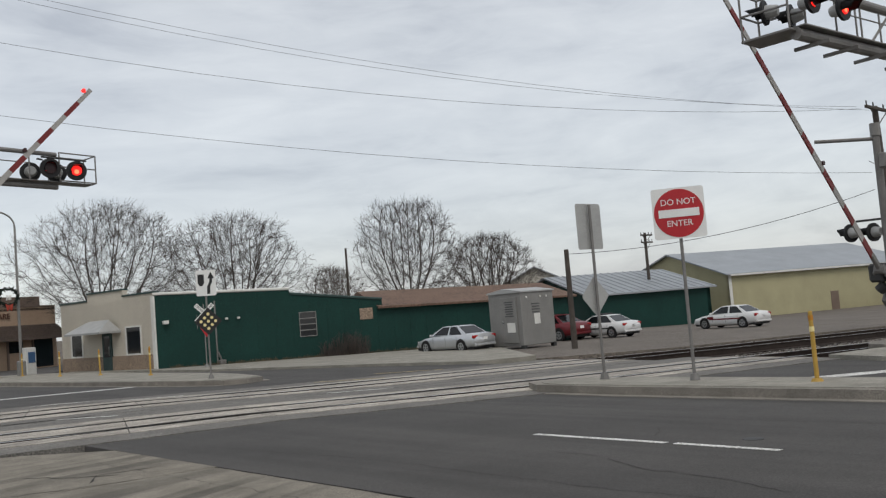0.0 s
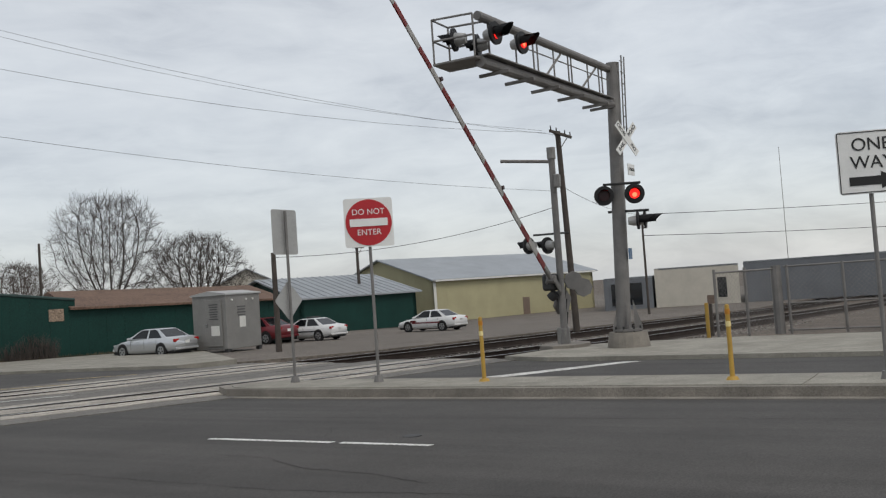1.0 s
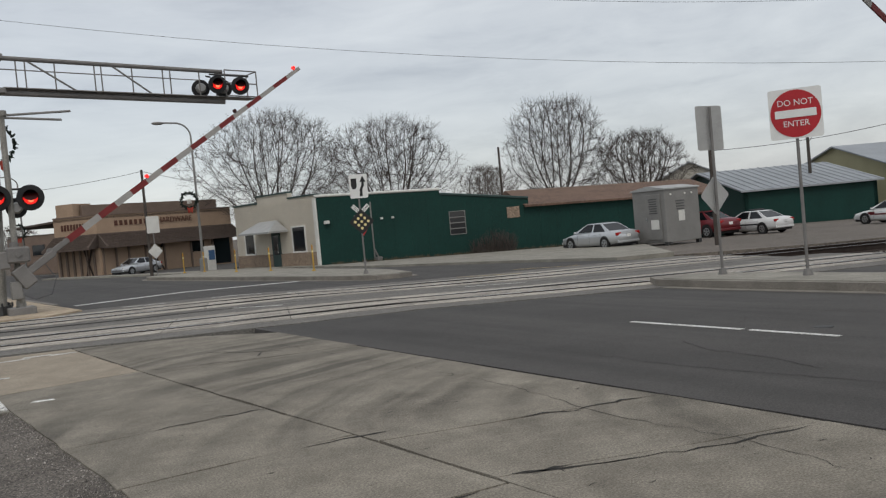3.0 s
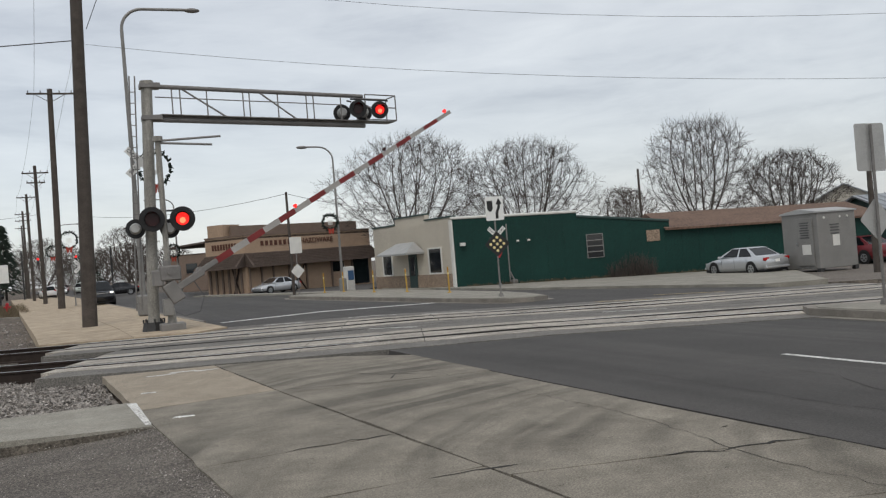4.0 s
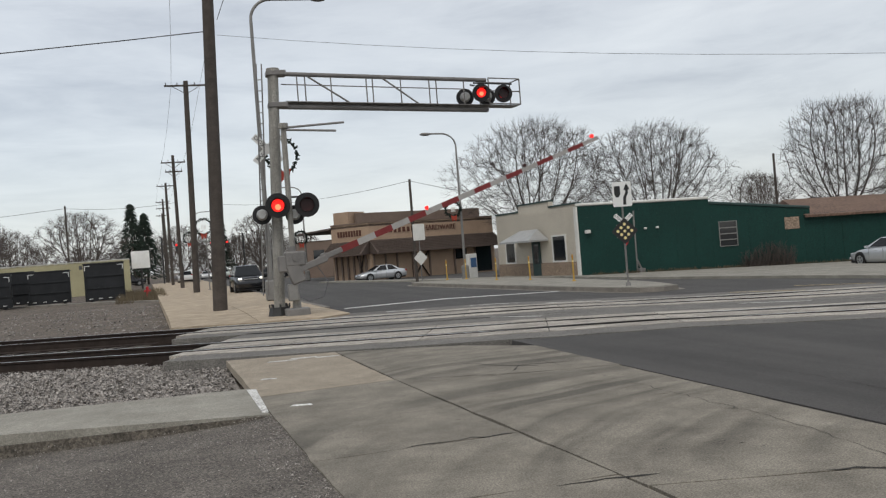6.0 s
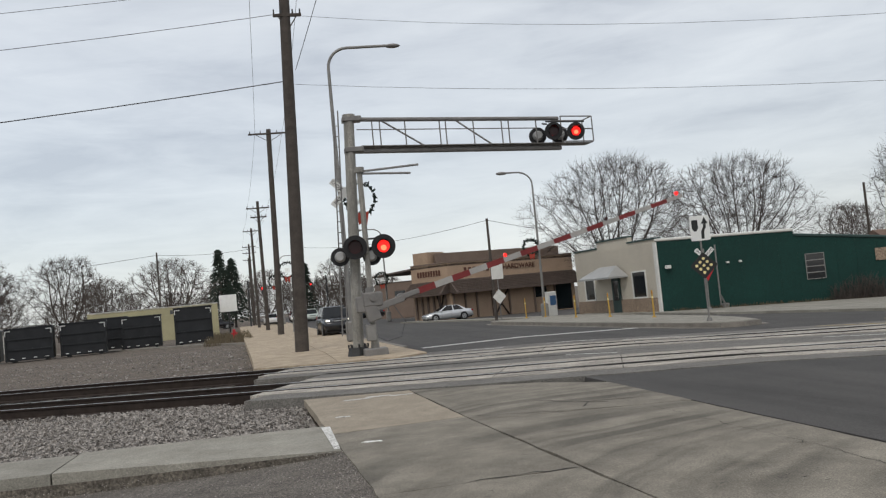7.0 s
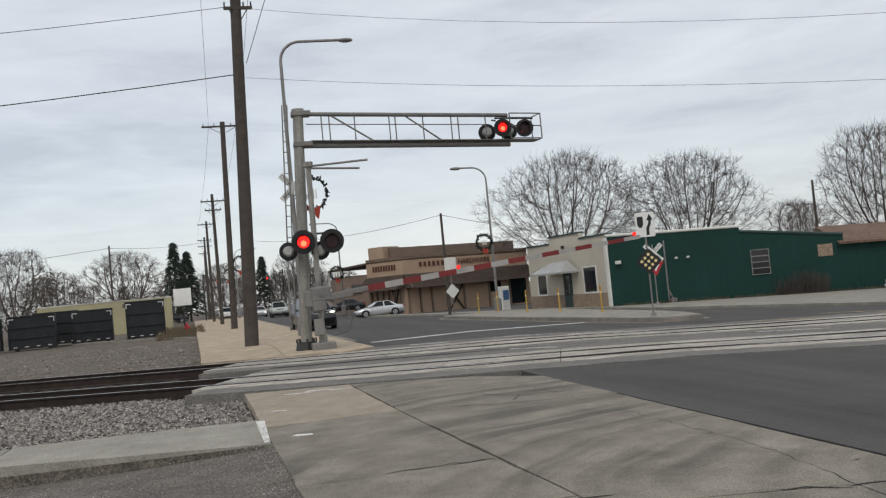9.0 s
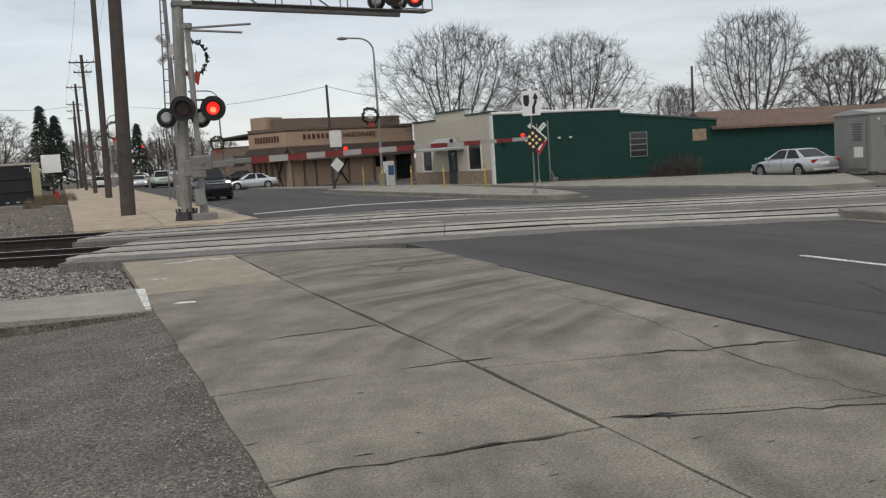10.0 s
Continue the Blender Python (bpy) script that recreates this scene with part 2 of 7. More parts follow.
GREENWALL = streaked(mat("green_sheet_metal", (0.006, 0.042, 0.034), 0.6, var=0.1, scale=0.7, fine=20, stain=0.25, spec=0.25), 0.3, (0.8, 0.8, 0.25), 0, 0.7)
SIDING = mat("cream_siding", (0.56, 0.51, 0.425), 0.7, var=0.06, scale=0.8, stain=0.2)
TRIMW = mat("white_trim", (0.70, 0.69, 0.65), 0.6, var=0.08)
TRIMG = mat("dark_green_trim", (0.03, 0.06, 0.055), 0.6, var=0.1)
BRICKTAN = mat("tan_brick", (0.30, 0.225, 0.165), 0.88, var=0.12, scale=3, fine=14, stain=0.4)
STUCCO = streaked(mat("tan_stucco", (0.40, 0.285, 0.20), 0.9, var=0.08, scale=0.7, fine=30, stain=0.2), 0.25, (0.6, 0.6, 0.2), 0, 0.75)
STUCCOD = mat("brown_stucco", (0.20, 0.148, 0.118), 0.9, var=0.1, scale=0.7, fine=30, stain=0.2)
SHINGLE = mat("brown_shingle", (0.105, 0.078, 0.064), 0.92, var=0.10, scale=1.2, fine=10, bump=0.2, stain=0.2)
ROOFBROWN = mat("brown_roof", (0.17, 0.108, 0.078), 0.9, var=0.15, scale=0.8, fine=12, stain=0.4)
ROOFGREY = mat("pale_metal_roof", (0.36, 0.38, 0.40), 0.5, 0.4, var=0.1, scale=0.5)
YELBLOCK = streaked(mat("pale_yellow_steel", (0.42, 0.385, 0.235), 0.75, var=0.07, scale=0.6, stain=0.15), 0.2, (0.5, 0.5, 0.2), 0, 0.8)
CREAMBLOCK = mat("cream_block", (0.52, 0.485, 0.42), 0.85, var=0.08, scale=0.8)
GREYBLOCK = mat("grey_block", (0.155, 0.165, 0.18), 0.85, var=0.1, scale=0.6)
TIMBER = mat("dark_timber", (0.05, 0.034, 0.026), 0.85, var=0.15)
GLASS = mat("window_glass", (0.02, 0.024, 0.028), 0.06, 0.0, var=0.3, scale=1.0, spec=0.8)
CARGLASS = mat("car_glass", (0.010, 0.012, 0.014), 0.08, var=0.2, spec=0.35)
TYRE = mat("tyre_rubber", (0.02, 0.02, 0.02), 0.85, var=0.15)
RIM = mat("alloy_rim", (0.45, 0.46, 0.47), 0.35, 0.8, var=0.08)
SILVER = mat("silver_car_paint", (0.56, 0.575, 0.59), 0.24, 0.5, var=0.04, scale=1.0)
WHITECAR = mat("white_car_paint", (0.66, 0.66, 0.655), 0.3, 0.0, var=0.04, scale=1.0, spec=0.6)
BLACKCAR = mat("black_car_paint", (0.016, 0.017, 0.02), 0.2, 0.2, var=0.05, spec=0.7)
REDCAR = mat("red_car_paint", (0.14, 0.010, 0.015), 0.3, 0.1, var=0.05, spec=0.6)
TRUCKPAINT = mat("two_tone_truck_paint", (0.42, 0.46, 0.42), 0.35, 0.1, var=0.05, spec=0.6)
TAILRED = mat("tail_lamp", (0.35, 0.012, 0.012), 0.25, var=0.05)
HEADLIT = mat("lit_headlamp", (1.0, 0.93, 0.80), 0.3, var=0.01, emit=1.6)
HEADOFF = mat("clear_headlamp", (0.55, 0.56, 0.56), 0.2, 0.3, var=0.1)
CHROME = mat("chrome_trim", (0.6, 0.6, 0.6), 0.2, 1.0, var=0.05)
BARK = mat("winter_bark", (0.08, 0.067, 0.059), 0.95, var=0.18, scale=2.5)
BARKFAR = mat("far_twigs", (0.10, 0.083, 0.073), 0.95, var=0.15, scale=1.0)
CONIFER = mat("conifer_needles", (0.02, 0.035, 0.022), 0.9, var=0.25, scale=3)
GARLAND = mat("garland_needles", (0.014, 0.026, 0.018), 0.9, var=0.25, scale=9)
BOW = mat("red_bow", (0.36, 0.045, 0.025), 0.7, var=0.1)
DUMPSTER = mat("black_dumpster_paint", (0.022, 0.024, 0.027), 0.6, 0.2, var=0.2, scale=1.5)
CABINET = mat("grey_cabinet_steel", (0.265, 0.258, 0.245), 0.6, 0.35, var=0.1, scale=1.2, stain=0.2)
WIRE = mat("wire", (0.09, 0.09, 0.095), 0.7, var=0.1)
SIGNGREY = mat("hidden_writing", (0.10, 0.10, 0.10), 0.7, var=0.1)
LETTER = mat("brown_lettering", (0.095, 0.035, 0.022), 0.7, var=0.1)


# ---------------------------------------------------------------- helpers for shapes
def gz(x):
    """The height of the street: level over the near lane, then falling gently away across the road."""
    return float(np.interp(x, (8.4, 14.5, 70.0), (0.0, -0.193, -1.359)))


def finish(name, bm, material, smooth=False):
    me = bpy.data.meshes.new(name)
    bmesh.ops.recalc_face_normals(bm, faces=bm.faces)
    bm.to_mesh(me)
    bm.free()
    me.materials.append(material)
    if smooth:
        for p in me.polygons:
            p.use_smooth = True
    return me


def part(name, bm, material, parent, label="", smooth=False):
    ob = new(name, finish(name, bm, material, smooth))
    ob.parent = parent
    if label:
        tagged(ob, label)
    return ob


def thing(name, label, category, m=None, group="", kind=""):
    ob = new(name)
    ob.empty_display_size = 0.2
    ob.matrix_basis = m if m else Matrix()
    return tagged(ob, label, category, group, kind)


def solid(name, bm, material, label, category="", kind="", group="", smooth=False):
    return tagged(new(name, finish(name, bm, material, smooth)), label, category, group, kind)


def box(bm, c, s, m=None, bevel=0.0):
    r = bmesh.ops.create_cube(bm, size=1.0)
    vs = r["verts"]
    bmesh.ops.transform(bm, matrix=(m or Matrix()) @ Matrix.Translation(c) @ Matrix.Diagonal((*s, 1)), verts=vs)
    if bevel:
        es = list({e for v in vs for e in v.link_edges})
        bmesh.ops.bevel(bm, geom=es, offset=bevel, segments=1, affect="EDGES")


def rod(bm, a, b, r, r2=None, n=10, caps=True):
    a, b = Vector(a), Vector(b)
    d = b - a
    m = Matrix.Translation((a + b) / 2) @ d.to_track_quat("Z", "Y").to_matrix().to_4x4()
    bmesh.ops.create_cone(bm, cap_ends=caps, segments=n, radius1=r, radius2=r if r2 is None else r2, depth=d.length, matrix=m)


def tube(bm, pts, r, n=6):
    for a, b in zip(pts, pts[1:]):
        rod(bm, a, b, r, n=n, caps=False)


def ball(bm, c, r, scale=(1, 1, 1), n=10):
    bmesh.ops.create_uvsphere(bm, u_segments=n, v_segments=max(5, n // 2), radius=r, matrix=Matrix.Translation(c) @ Matrix.Diagonal((*scale, 1)))


def prism(bm, pts, z0, z1):
    """An upright prism over a polygon of (x, y)."""
    lo = [bm.verts.new((x, y, z0)) for x, y in pts]
    hi = [bm.verts.new((x, y, z1)) for x, y in pts]
    bm.faces.new(lo[::-1])
    bm.faces.new(hi)
    k = len(pts)
    for i in range(k):
        bm.faces.new((lo[i], lo[(i + 1) % k], hi[(i + 1) % k], hi[i]))


def slab_bm(pts, top, thick):
    """A paving slab over a polygon that follows the fall of the street."""
    bm = bmesh.new()
    prism(bm, pts, -thick, 0.0)
    for x in (8.4, 14.5, 70.0):
        bmesh.ops.bisect_plane(bm, geom=bm.verts[:] + bm.edges[:] + bm.faces[:], plane_co=(x, 0, 0), plane_no=(1, 0, 0))
    bmesh.ops.triangulate(bm, faces=bm.faces[:])
    for v in bm.verts:
        v.co.z += gz(v.co.x) + top
    return bm


def slab(name, pts, top, thick, material, label, kind="structure", category=""):
    return solid(name, slab_bm(pts, top, thick), material, label, category, kind)


def text(words, size, material, parent, m, name="lettering", align="CENTER", depth=0.004):
    cu = bpy.data.curves.new(name, "FONT")
    cu.body, cu.size, cu.align_x, cu.align_y, cu.extrude = words, size, align, "CENTER", depth
    cu.materials.append(material)
    ob = new(name, cu)
    ob.parent, ob.matrix_basis = parent, m
    return ob


# ---------------------------------------------------------------- ground and paving
TX = (-120, -6.5, 0, 5, 13, 29, 53, 160)       # the near track's middle line, which bends slightly
TY = (69.0, 22.4, 19.6, 17.0, 14.6, 11.0, 7.2, -10.0)


def track_y(x, k=0):
    return float(np.mean([np.interp(x + d, TX, TY) for d in (-5, -3, -1, 1, 3, 5)])) + (5.5 if k else 0.0)


bm = bmesh.new()
xs = [-1800, -600, -200, -60, -20, 0, 8.4, 14.5, 20, 40, 70, 120, 250, 700, 1800]
ys = [-1200, -300, -60, 0, 40, 90, 160, 300, 700, 2200]
grid = [[bm.verts.new((x, y, gz(x) - 0.24)) for y in ys] for x in xs]
for i in range(len(xs) - 1):
    for j in range(len(ys) - 1):
        bm.faces.new((grid[i][j], grid[i + 1][j], grid[i + 1][j + 1], grid[i][j + 1]))
ground = solid("ground", bm, DIRT, "bare brown dirt and gravel ground beside the railway", "ground", "structure")

# the street, one band of asphalt from the gutter to the far kerb
road = slab("road", [(5.45, -60), (20.4, -60), (21.6, 22), (20.2, 33), (19.4, 46), (19.0, 56), (22, 62), (60, 66), (60, 74), (14.0, 78), (11, 100), (-2, 400), (-14, 400), (2.9, 90), (4.3, 40), (4.4, 26.2), (5.5, 23.4), (5.5, 14)], 0.0, 0.2, ASPHALT,
     "worn dark grey asphalt street with faded lane lines", category="road")


def edge(y):
    """The driveway's edge, which runs slightly askew."""
    return float(np.interp(y, (-30, 0.9, 3.7, 5.0, 7.2, 9.6, 12.1, 16.05), (1.42, 1.38, 1.305, 1.245, 1.14, 1.03, 0.91, 0.73)))


bm = bmesh.new()
lot = [[bm.verts.new((edge(-30 + v * 40.5) + 0.02 - u * u * 41, -30 + v * 40.5 + (0.02 if v < 0.99 else 0.03 * u * u * 41), -0.012 - 0.16 * min(1.0, u * 3.5) * v ** 6)) for v in (0, 0.5, 0.8, 0.9, 0.96, 1.0)] for u in (0, 0.1, 0.2, 0.3, 0.5, 1.0)]
for i in range(5):
    for j in range(5):
        bm.faces.new((lot[i][j], lot[i][j + 1], lot[i + 1][j + 1], lot[i + 1][j]))
solid("asphalt_lot", bm, ASPHALT_OLD, "coarse old asphalt lot beside the driveway", "pavement", "structure")
slab("parking_lot", [(21.4, 23.5), (29, 19.6), (53, 15.6), (160, -1.5), (160, 66), (60, 66), (45, 36), (20.5, 37)], -0.02, 0.15, LOT, "brown gravel and asphalt lot behind the tracks", category="ground")


def paving(name, polys, top, thick, material, label, piece="slab"):
    owner = thing(name, label, "pavement", kind="structure")
    for p in polys:
        part(piece, slab_bm(p, top, thick), material, owner)
    return owner


def shrink(p, d):
    cx, cy = sum(q[0] for q in p) / len(p), sum(q[1] for q in p) / len(p)
    out = []
    for x, y in p:
        l = math.hypot(x - cx, y - cy)
        out.append((x + (cx - x) * d / l, y + (cy - y) * d / l))
    return out


# driveway: two rows of big concrete slabs with dark open joints
slab("joint_bed", [(1.42, -30), (5.47, -30), (5.52, 13.6), (3.9, 15.6), (0.86, 16.2), (1.0, 12.1), (1.2, 9.6), (1.3, 7.2), (1.4, 3.7)], -0.03, 0.15, TAR, "dark dirt-filled joints under the driveway slabs", category="pavement")
left_joints = [(-30, -30), (-18, -18), (-8, -8), (-2.4, -2.4), (0.9, 0.9), (3.66, 3.57), (5.53, 5.56), (7.25, 7.28), (11.25, 11.4)]
right_joints = [(-30, -30), (-18, -18), (-8, -8), (-2.4, -2.2), (0.6, 0.2), (3.72, 3.0), (5.2, 4.56), (11.0, 10.4)]
def middle(y):
    """The long joint down the driveway, which bends slightly."""
    return float(np.interp(y, (-30, 2.5, 4.3, 5.5, 7.5, 11.4, 15.7), (3.4, 3.16, 3.10, 3.06, 2.93, 2.74, 2.58)))


polys = []
for (a0, a1), (b0, b1) in zip(left_joints, left_joints[1:]):
    polys.append([(edge(a0), a0), (middle(a1), a1), (middle(b1), b1), (edge(b0), b0)])
for (a0, a1), (b0, b1) in zip(right_joints, right_joints[1:]):
    polys.append([(middle(a0) + 0.01, a0), (5.45, a1), (5.47, b1), (middle(b0) + 0.01, b0)])
polys.append([(edge(11.25), 11.25), (middle(11.4), 11.4), (middle(15.7), 15.7), (0.72, 16.2), (0.91, 12.1)])
polys.append([(middle(11.0) + 0.01, 11.0), (5.5, 10.4), (5.52, 13.4), (4.6, 14.6), (middle(15.7) + 0.01, 15.7)])
rnd = random.Random(4)
jag = []
for p in polys:
    out = []
    for (x0, y0), (x1, y1) in zip(p, p[1:] + p[:1]):
        n = max(2, int(math.hypot(x1 - x0, y1 - y0) / 0.35))
        for i in range(n):
            f = i / n
            out.append((x0 + (x1 - x0) * f + rnd.uniform(-0.012, 0.012), y0 + (y1 - y0) * f + rnd.uniform(-0.012, 0.012)))
    jag.append(shrink(out, 0.010))
drive = paving("driveway", [p for i, p in enumerate(jag) if i != len(jag) - 2], 0.0, 0.12, CONCRETE, "weathered tan-grey concrete driveway with cracked joints and tyre marks")
part("slab", slab_bm(jag[-2], 0.0, 0.12), CONCRETE_TAN, drive, "cleaner tan concrete slab")


def crack(owner, pts, w, material=None):
    """A ragged dark crack along a line, swelling and closing again."""
    fine = []
    for (x0, y0), (x1, y1) in zip(pts, pts[1:]):
        n = max(2, int(math.hypot(x1 - x0, y1 - y0) / 0.12))
        fine += [(x0 + (x1 - x0) * i / n + rnd.gauss(0, 0.018), y0 + (y1 - y0) * i / n + rnd.gauss(0, 0.018)) for i in range(n)]
    fine.append(pts[-1])
    up, dn = [], []
    for i, (x, y) in enumerate(fine):
        k = 0 if i in (0, len(fine) - 1) else w * rnd.uniform(0.25, 1.3)
        a, b = fine[max(0, i - 1)], fine[min(len(fine) - 1, i + 1)]
        l = math.hypot(b[0] - a[0], b[1] - a[1]) or 1
        nx, ny = -(b[1] - a[1]) / l, (b[0] - a[0]) / l
        up.append((x + nx * k, y + ny * k, gz(x) + 0.003))
        dn.append((x - nx * k, y - ny * k, gz(x) + 0.003))
    bm = bmesh.new()
    u, d = [bm.verts.new(p) for p in up], [bm.verts.new(p) for p in dn]
    for i in range(len(fine) - 1):
        bm.faces.new((u[i], u[i + 1], d[i + 1], d[i]))
    part("crack", bm, material or TAR, owner)


crack(drive, [(4.6, 14.2), (4.87, 12.5), (4.91, 10.6), (4.96, 8.3), (4.97, 6.3), (4.89, 5.6), (4.72, 4.56), (4.70, 4.0), (4.76, 3.2), (4.6, 2.2)], 0.0035)
crack(drive, [(4.2, 4.92), (4.41, 4.86), (4.69, 4.65)], 0.020)
crack(drive, [(4.62, 4.70), (4.9, 4.72), (5.39, 4.58)], 0.020)
crack(drive, [(3.22, 3.69), (3.8, 3.42), (4.17, 3.31), (4.64, 3.10), (5.3, 3.0)], 0.014)
crack(drive, [(3.22, 3.69), (3.42, 3.62), (3.6, 3.56)], 0.030)
crack(drive, [(3.7, 3.46), (4.0, 3.36)], 0.026)
crack(drive, [(2.53, 5.51), (2.8, 5.5), (3.07, 5.47), (3.3, 5.42)], 0.018)
crack(drive, [(3.9, 12.3), (4.3, 11.5), (4.7, 11.1)], 0.016)
crack(drive, [(4.2, 10.9), (4.5, 11.4), (5.2, 11.2)], 0.014)
crack(drive, [(1.9, 7.27), (2.4, 7.3), (2.95, 7.28)], 0.016)
crack(drive, [(2.74, 11.4), (3.7, 10.9), (4.8, 10.5)], 0.010)
crack(drive, [(1.31, 3.60), (1.78, 3.65), (2.35, 3.6), (2.9, 3.55)], 0.012)
for i in range(110):
    x, y = rnd.uniform(1.2, 5.2), rnd.uniform(2.2, 13.5)
    l = rnd.uniform(0.03, 0.14)
    crack(drive, [(x, y), (x + l, y + rnd.uniform(-0.03, 0.03))], rnd.uniform(0.004, 0.010))

# hairline cracks and a small iron cover in the street
for pts, w in (([(9.0, 6.7), (9.4, 6.95), (9.8, 7.2)], 0.006), ([(7.72, 7.1), (7.73, 6.5), (7.32, 5.7), (7.24, 4.9), (7.0, 3.9)], 0.006),
               ([(6.2, 12.5), (6.6, 9.0), (6.5, 5.5), (6.9, 2.0)], 0.005), ([(10.6, 9.5), (10.9, 5.0), (11.2, 0.5)], 0.006), ([(12.8, 8.0), (13.1, 3.0)], 0.006)):
    crack(road, pts, w)
cover = thing("iron_cover", "small dark iron cover set in the asphalt", "cover")
bm = bmesh.new()
rod(bm, (9.26, 5.66, gz(9.26) - 0.02), (9.26, 5.66, gz(9.26) + 0.006), 0.11, n=18)
part("lid", bm, DARKSTEEL, cover)

# the low sidewalk slab that ends at the driveway, and the sidewalk beyond the tracks
walkl = thing("sidewalk_near", "pale concrete sidewalk slab with a worn edge", "pavement", kind="structure")
for x0, x1 in ((-2.3, 0.90), (-5.6, -2.32), (-8.9, -5.62), (-12.2, -8.92), (-15.5, -12.22), (-30, -15.52)):
    part("slab", slab_bm([(x0, 10.74 - 0.03 * x0), (x1 + (0.1 if x1 > 0 else 0), 10.74 - 0.03 * x1 - (0.85 if x1 > 0 else 0)), (x1, 12.17 - 0.03 * x1), (x0, 12.25 - 0.07 * x0)], 0.0, 0.24), PALECONC, walkl)
# dark strip on the front face, painting its shade along with the dirt
part("front_edge", slab_bm([(-30, 11.63), (-30, 11.60), (1.0, 9.838), (1.0, 9.87)], -0.012, 0.2), DIRTY_SHADED_EDGE, walkl, "front edge of the slab, coloured dark for dirt and shade")
polys = []
for k in range(40):
    a, b = 28.4 + k * 3.0, 28.4 + (k + 1) * 3.0
    lx = lambda y: -0.55 - 0.052 * (y - 28.4)
    rx = lambda y: 4.35 - 0.03 * max(0, y - 30)
    m_ = lambda y: (lx(y) + rx(y)) / 2
    if k == 0:
        polys.append([(-0.5, 26.6), (m_(a), 25.4), (m_(b), b), (lx(b), b)])
        polys.append([(m_(a) + 0.02, 25.4), (3.6, 24.8), (4.5, 25.6), (rx(b), b), (m_(b) + 0.02, b)])
    else:
        polys.append([(lx(a), a + 0.02), (m_(a), a + 0.02), (m_(b), b), (lx(b), b)])
        polys.append([(m_(a) + 0.02, a + 0.02), (rx(a), a + 0.02), (rx(b), b), (m_(b) + 0.02, b)])
paving("sidewalk_beyond", polys, 0.06, 0.3, SIDEWALK, "long tan concrete sidewalk running beside the street")
slab("kerb_beyond", [(4.37, 30), (4.55, 30), (2.55, 90), (2.4, 90)], 0.07, 0.3, CURB, "worn concrete kerb along the street", category="kerb")

# medians
def median(name, outline, label):
    """A raised concrete island: kerb ring, gutter lip and slabs."""
    owner = thing(name, label, "median", kind="structure")
    part("gutter", slab_bm([(x + (0.25 if x > 14.8 else -0.25), y) for x, y in outline], 0.012, 0.1), CURB, owner)
    part("kerb", slab_bm(outline, 0.15, 0.25), CURB, owner, "weathered kerb of the median")
    return owner


ISLAND = [(13.35, -40), (15.4, -40), (15.4, 10.6), (15.3, 12.0), (15.0, 12.9), (14.1, 13.3), (13.55, 12.6), (13.35, 10.5)]
isl = median("median_near", ISLAND, "raised concrete median with kerb between the carriageways")
for k in range(14):
    a = 11.6 - (k + 1) * 3.2
    part("slab", slab_bm([(13.55, a + 0.02), (15.2, a + 0.02), (15.2, a + 3.2), (13.55, a + 3.2)], 0.165, 0.05), PALECONC, isl)
part("slab", slab_bm([(13.55, 11.62), (15.15, 11.62), (14.9, 12.6), (14.15, 13.0), (13.7, 12.5)], 0.165, 0.05), PALECONC, isl)
ISLAND2 = [(14.6, 25.5), (15.4, 26.0), (16.2, 28.6), (16.7, 31.5), (17.0, 45), (15.2, 48.6), (11.7, 48.2), (11.3, 46.2), (12.6, 33.0), (13.35, 27.2), (13.8, 25.6)]
isl2 = median("median_beyond", ISLAND2, "raised concrete median with a rounded nose by the tracks")
part("slab", slab_bm(shrink(ISLAND2, 0.25), 0.165, 0.05), PALECONC, isl2)

# far pavements
def apron(name, pts, label):
    owner = thing(name, label, "pavement", kind="structure")
    part("kerb", slab_bm(pts, 0.10, 0.3), PALECONC, owner)
    return owner


apron("sidewalk_far", [(19.0, 36.2), (21.1, 27.0), (21.6, 22.4), (24, 22.0), (31, 30.5), (36.5, 35.2), (20.0, 42.8), (18.8, 44.0)], "broad concrete pavement along the green building")
apron("sidewalk_shop", [(18.7, 44.2), (19.8, 43.2), (19.0, 53.5), (17.9, 50.3), (10.2, 67.2), (9.0, 66.5), (15.0, 51.0), (17.6, 46.0)], "concrete pavement in front of the shops")
apron("sidewalk_right", [(20.5, -30), (28.0, -30), (27.8, 6.2), (26.6, 9.6), (23.8, 10.4), (21.9, 10.6), (21.0, 9.0), (20.45, 1.3)], "pale concrete pavement by the crossing mast")

# painted lines
def line(name, pts, material, label):
    return solid(name, slab_bm(pts, 0.005, 0.004), material, label, "road marking", "structure")


lane = thing("lane_line", "broken worn white lane line on the asphalt", "road marking", kind="structure")
for a, b in ((5.04, 6.22), (6.34, 8.22), (-6.2, -3.0), (-15.4, -12.2)):
    part("dash", slab_bm([(8.60, a), (8.70, a), (8.70, b), (8.60, b)], 0.006, 0.004), PAINT, lane)
line("stop_line", [(4.9, 28.9), (13.0, 29.65), (13.0, 30.05), (4.9, 29.3)], PAINT, "faded white stop line before the crossing")
line("stop_line_right", [(17.0, 8.2), (20.45, 6.45), (20.45, 6.85), (17.0, 8.75)], PAINT, "wide white stop line before the crossing")
line("edge_line", [(17.5, -20), (17.62, -20), (17.62, -2.0), (17.5, -2.0)], PAINT, "thin white edge line")
marks = thing("crossing_paint", "faded white and yellow paint marks by the tracks", "road marking", kind="structure")
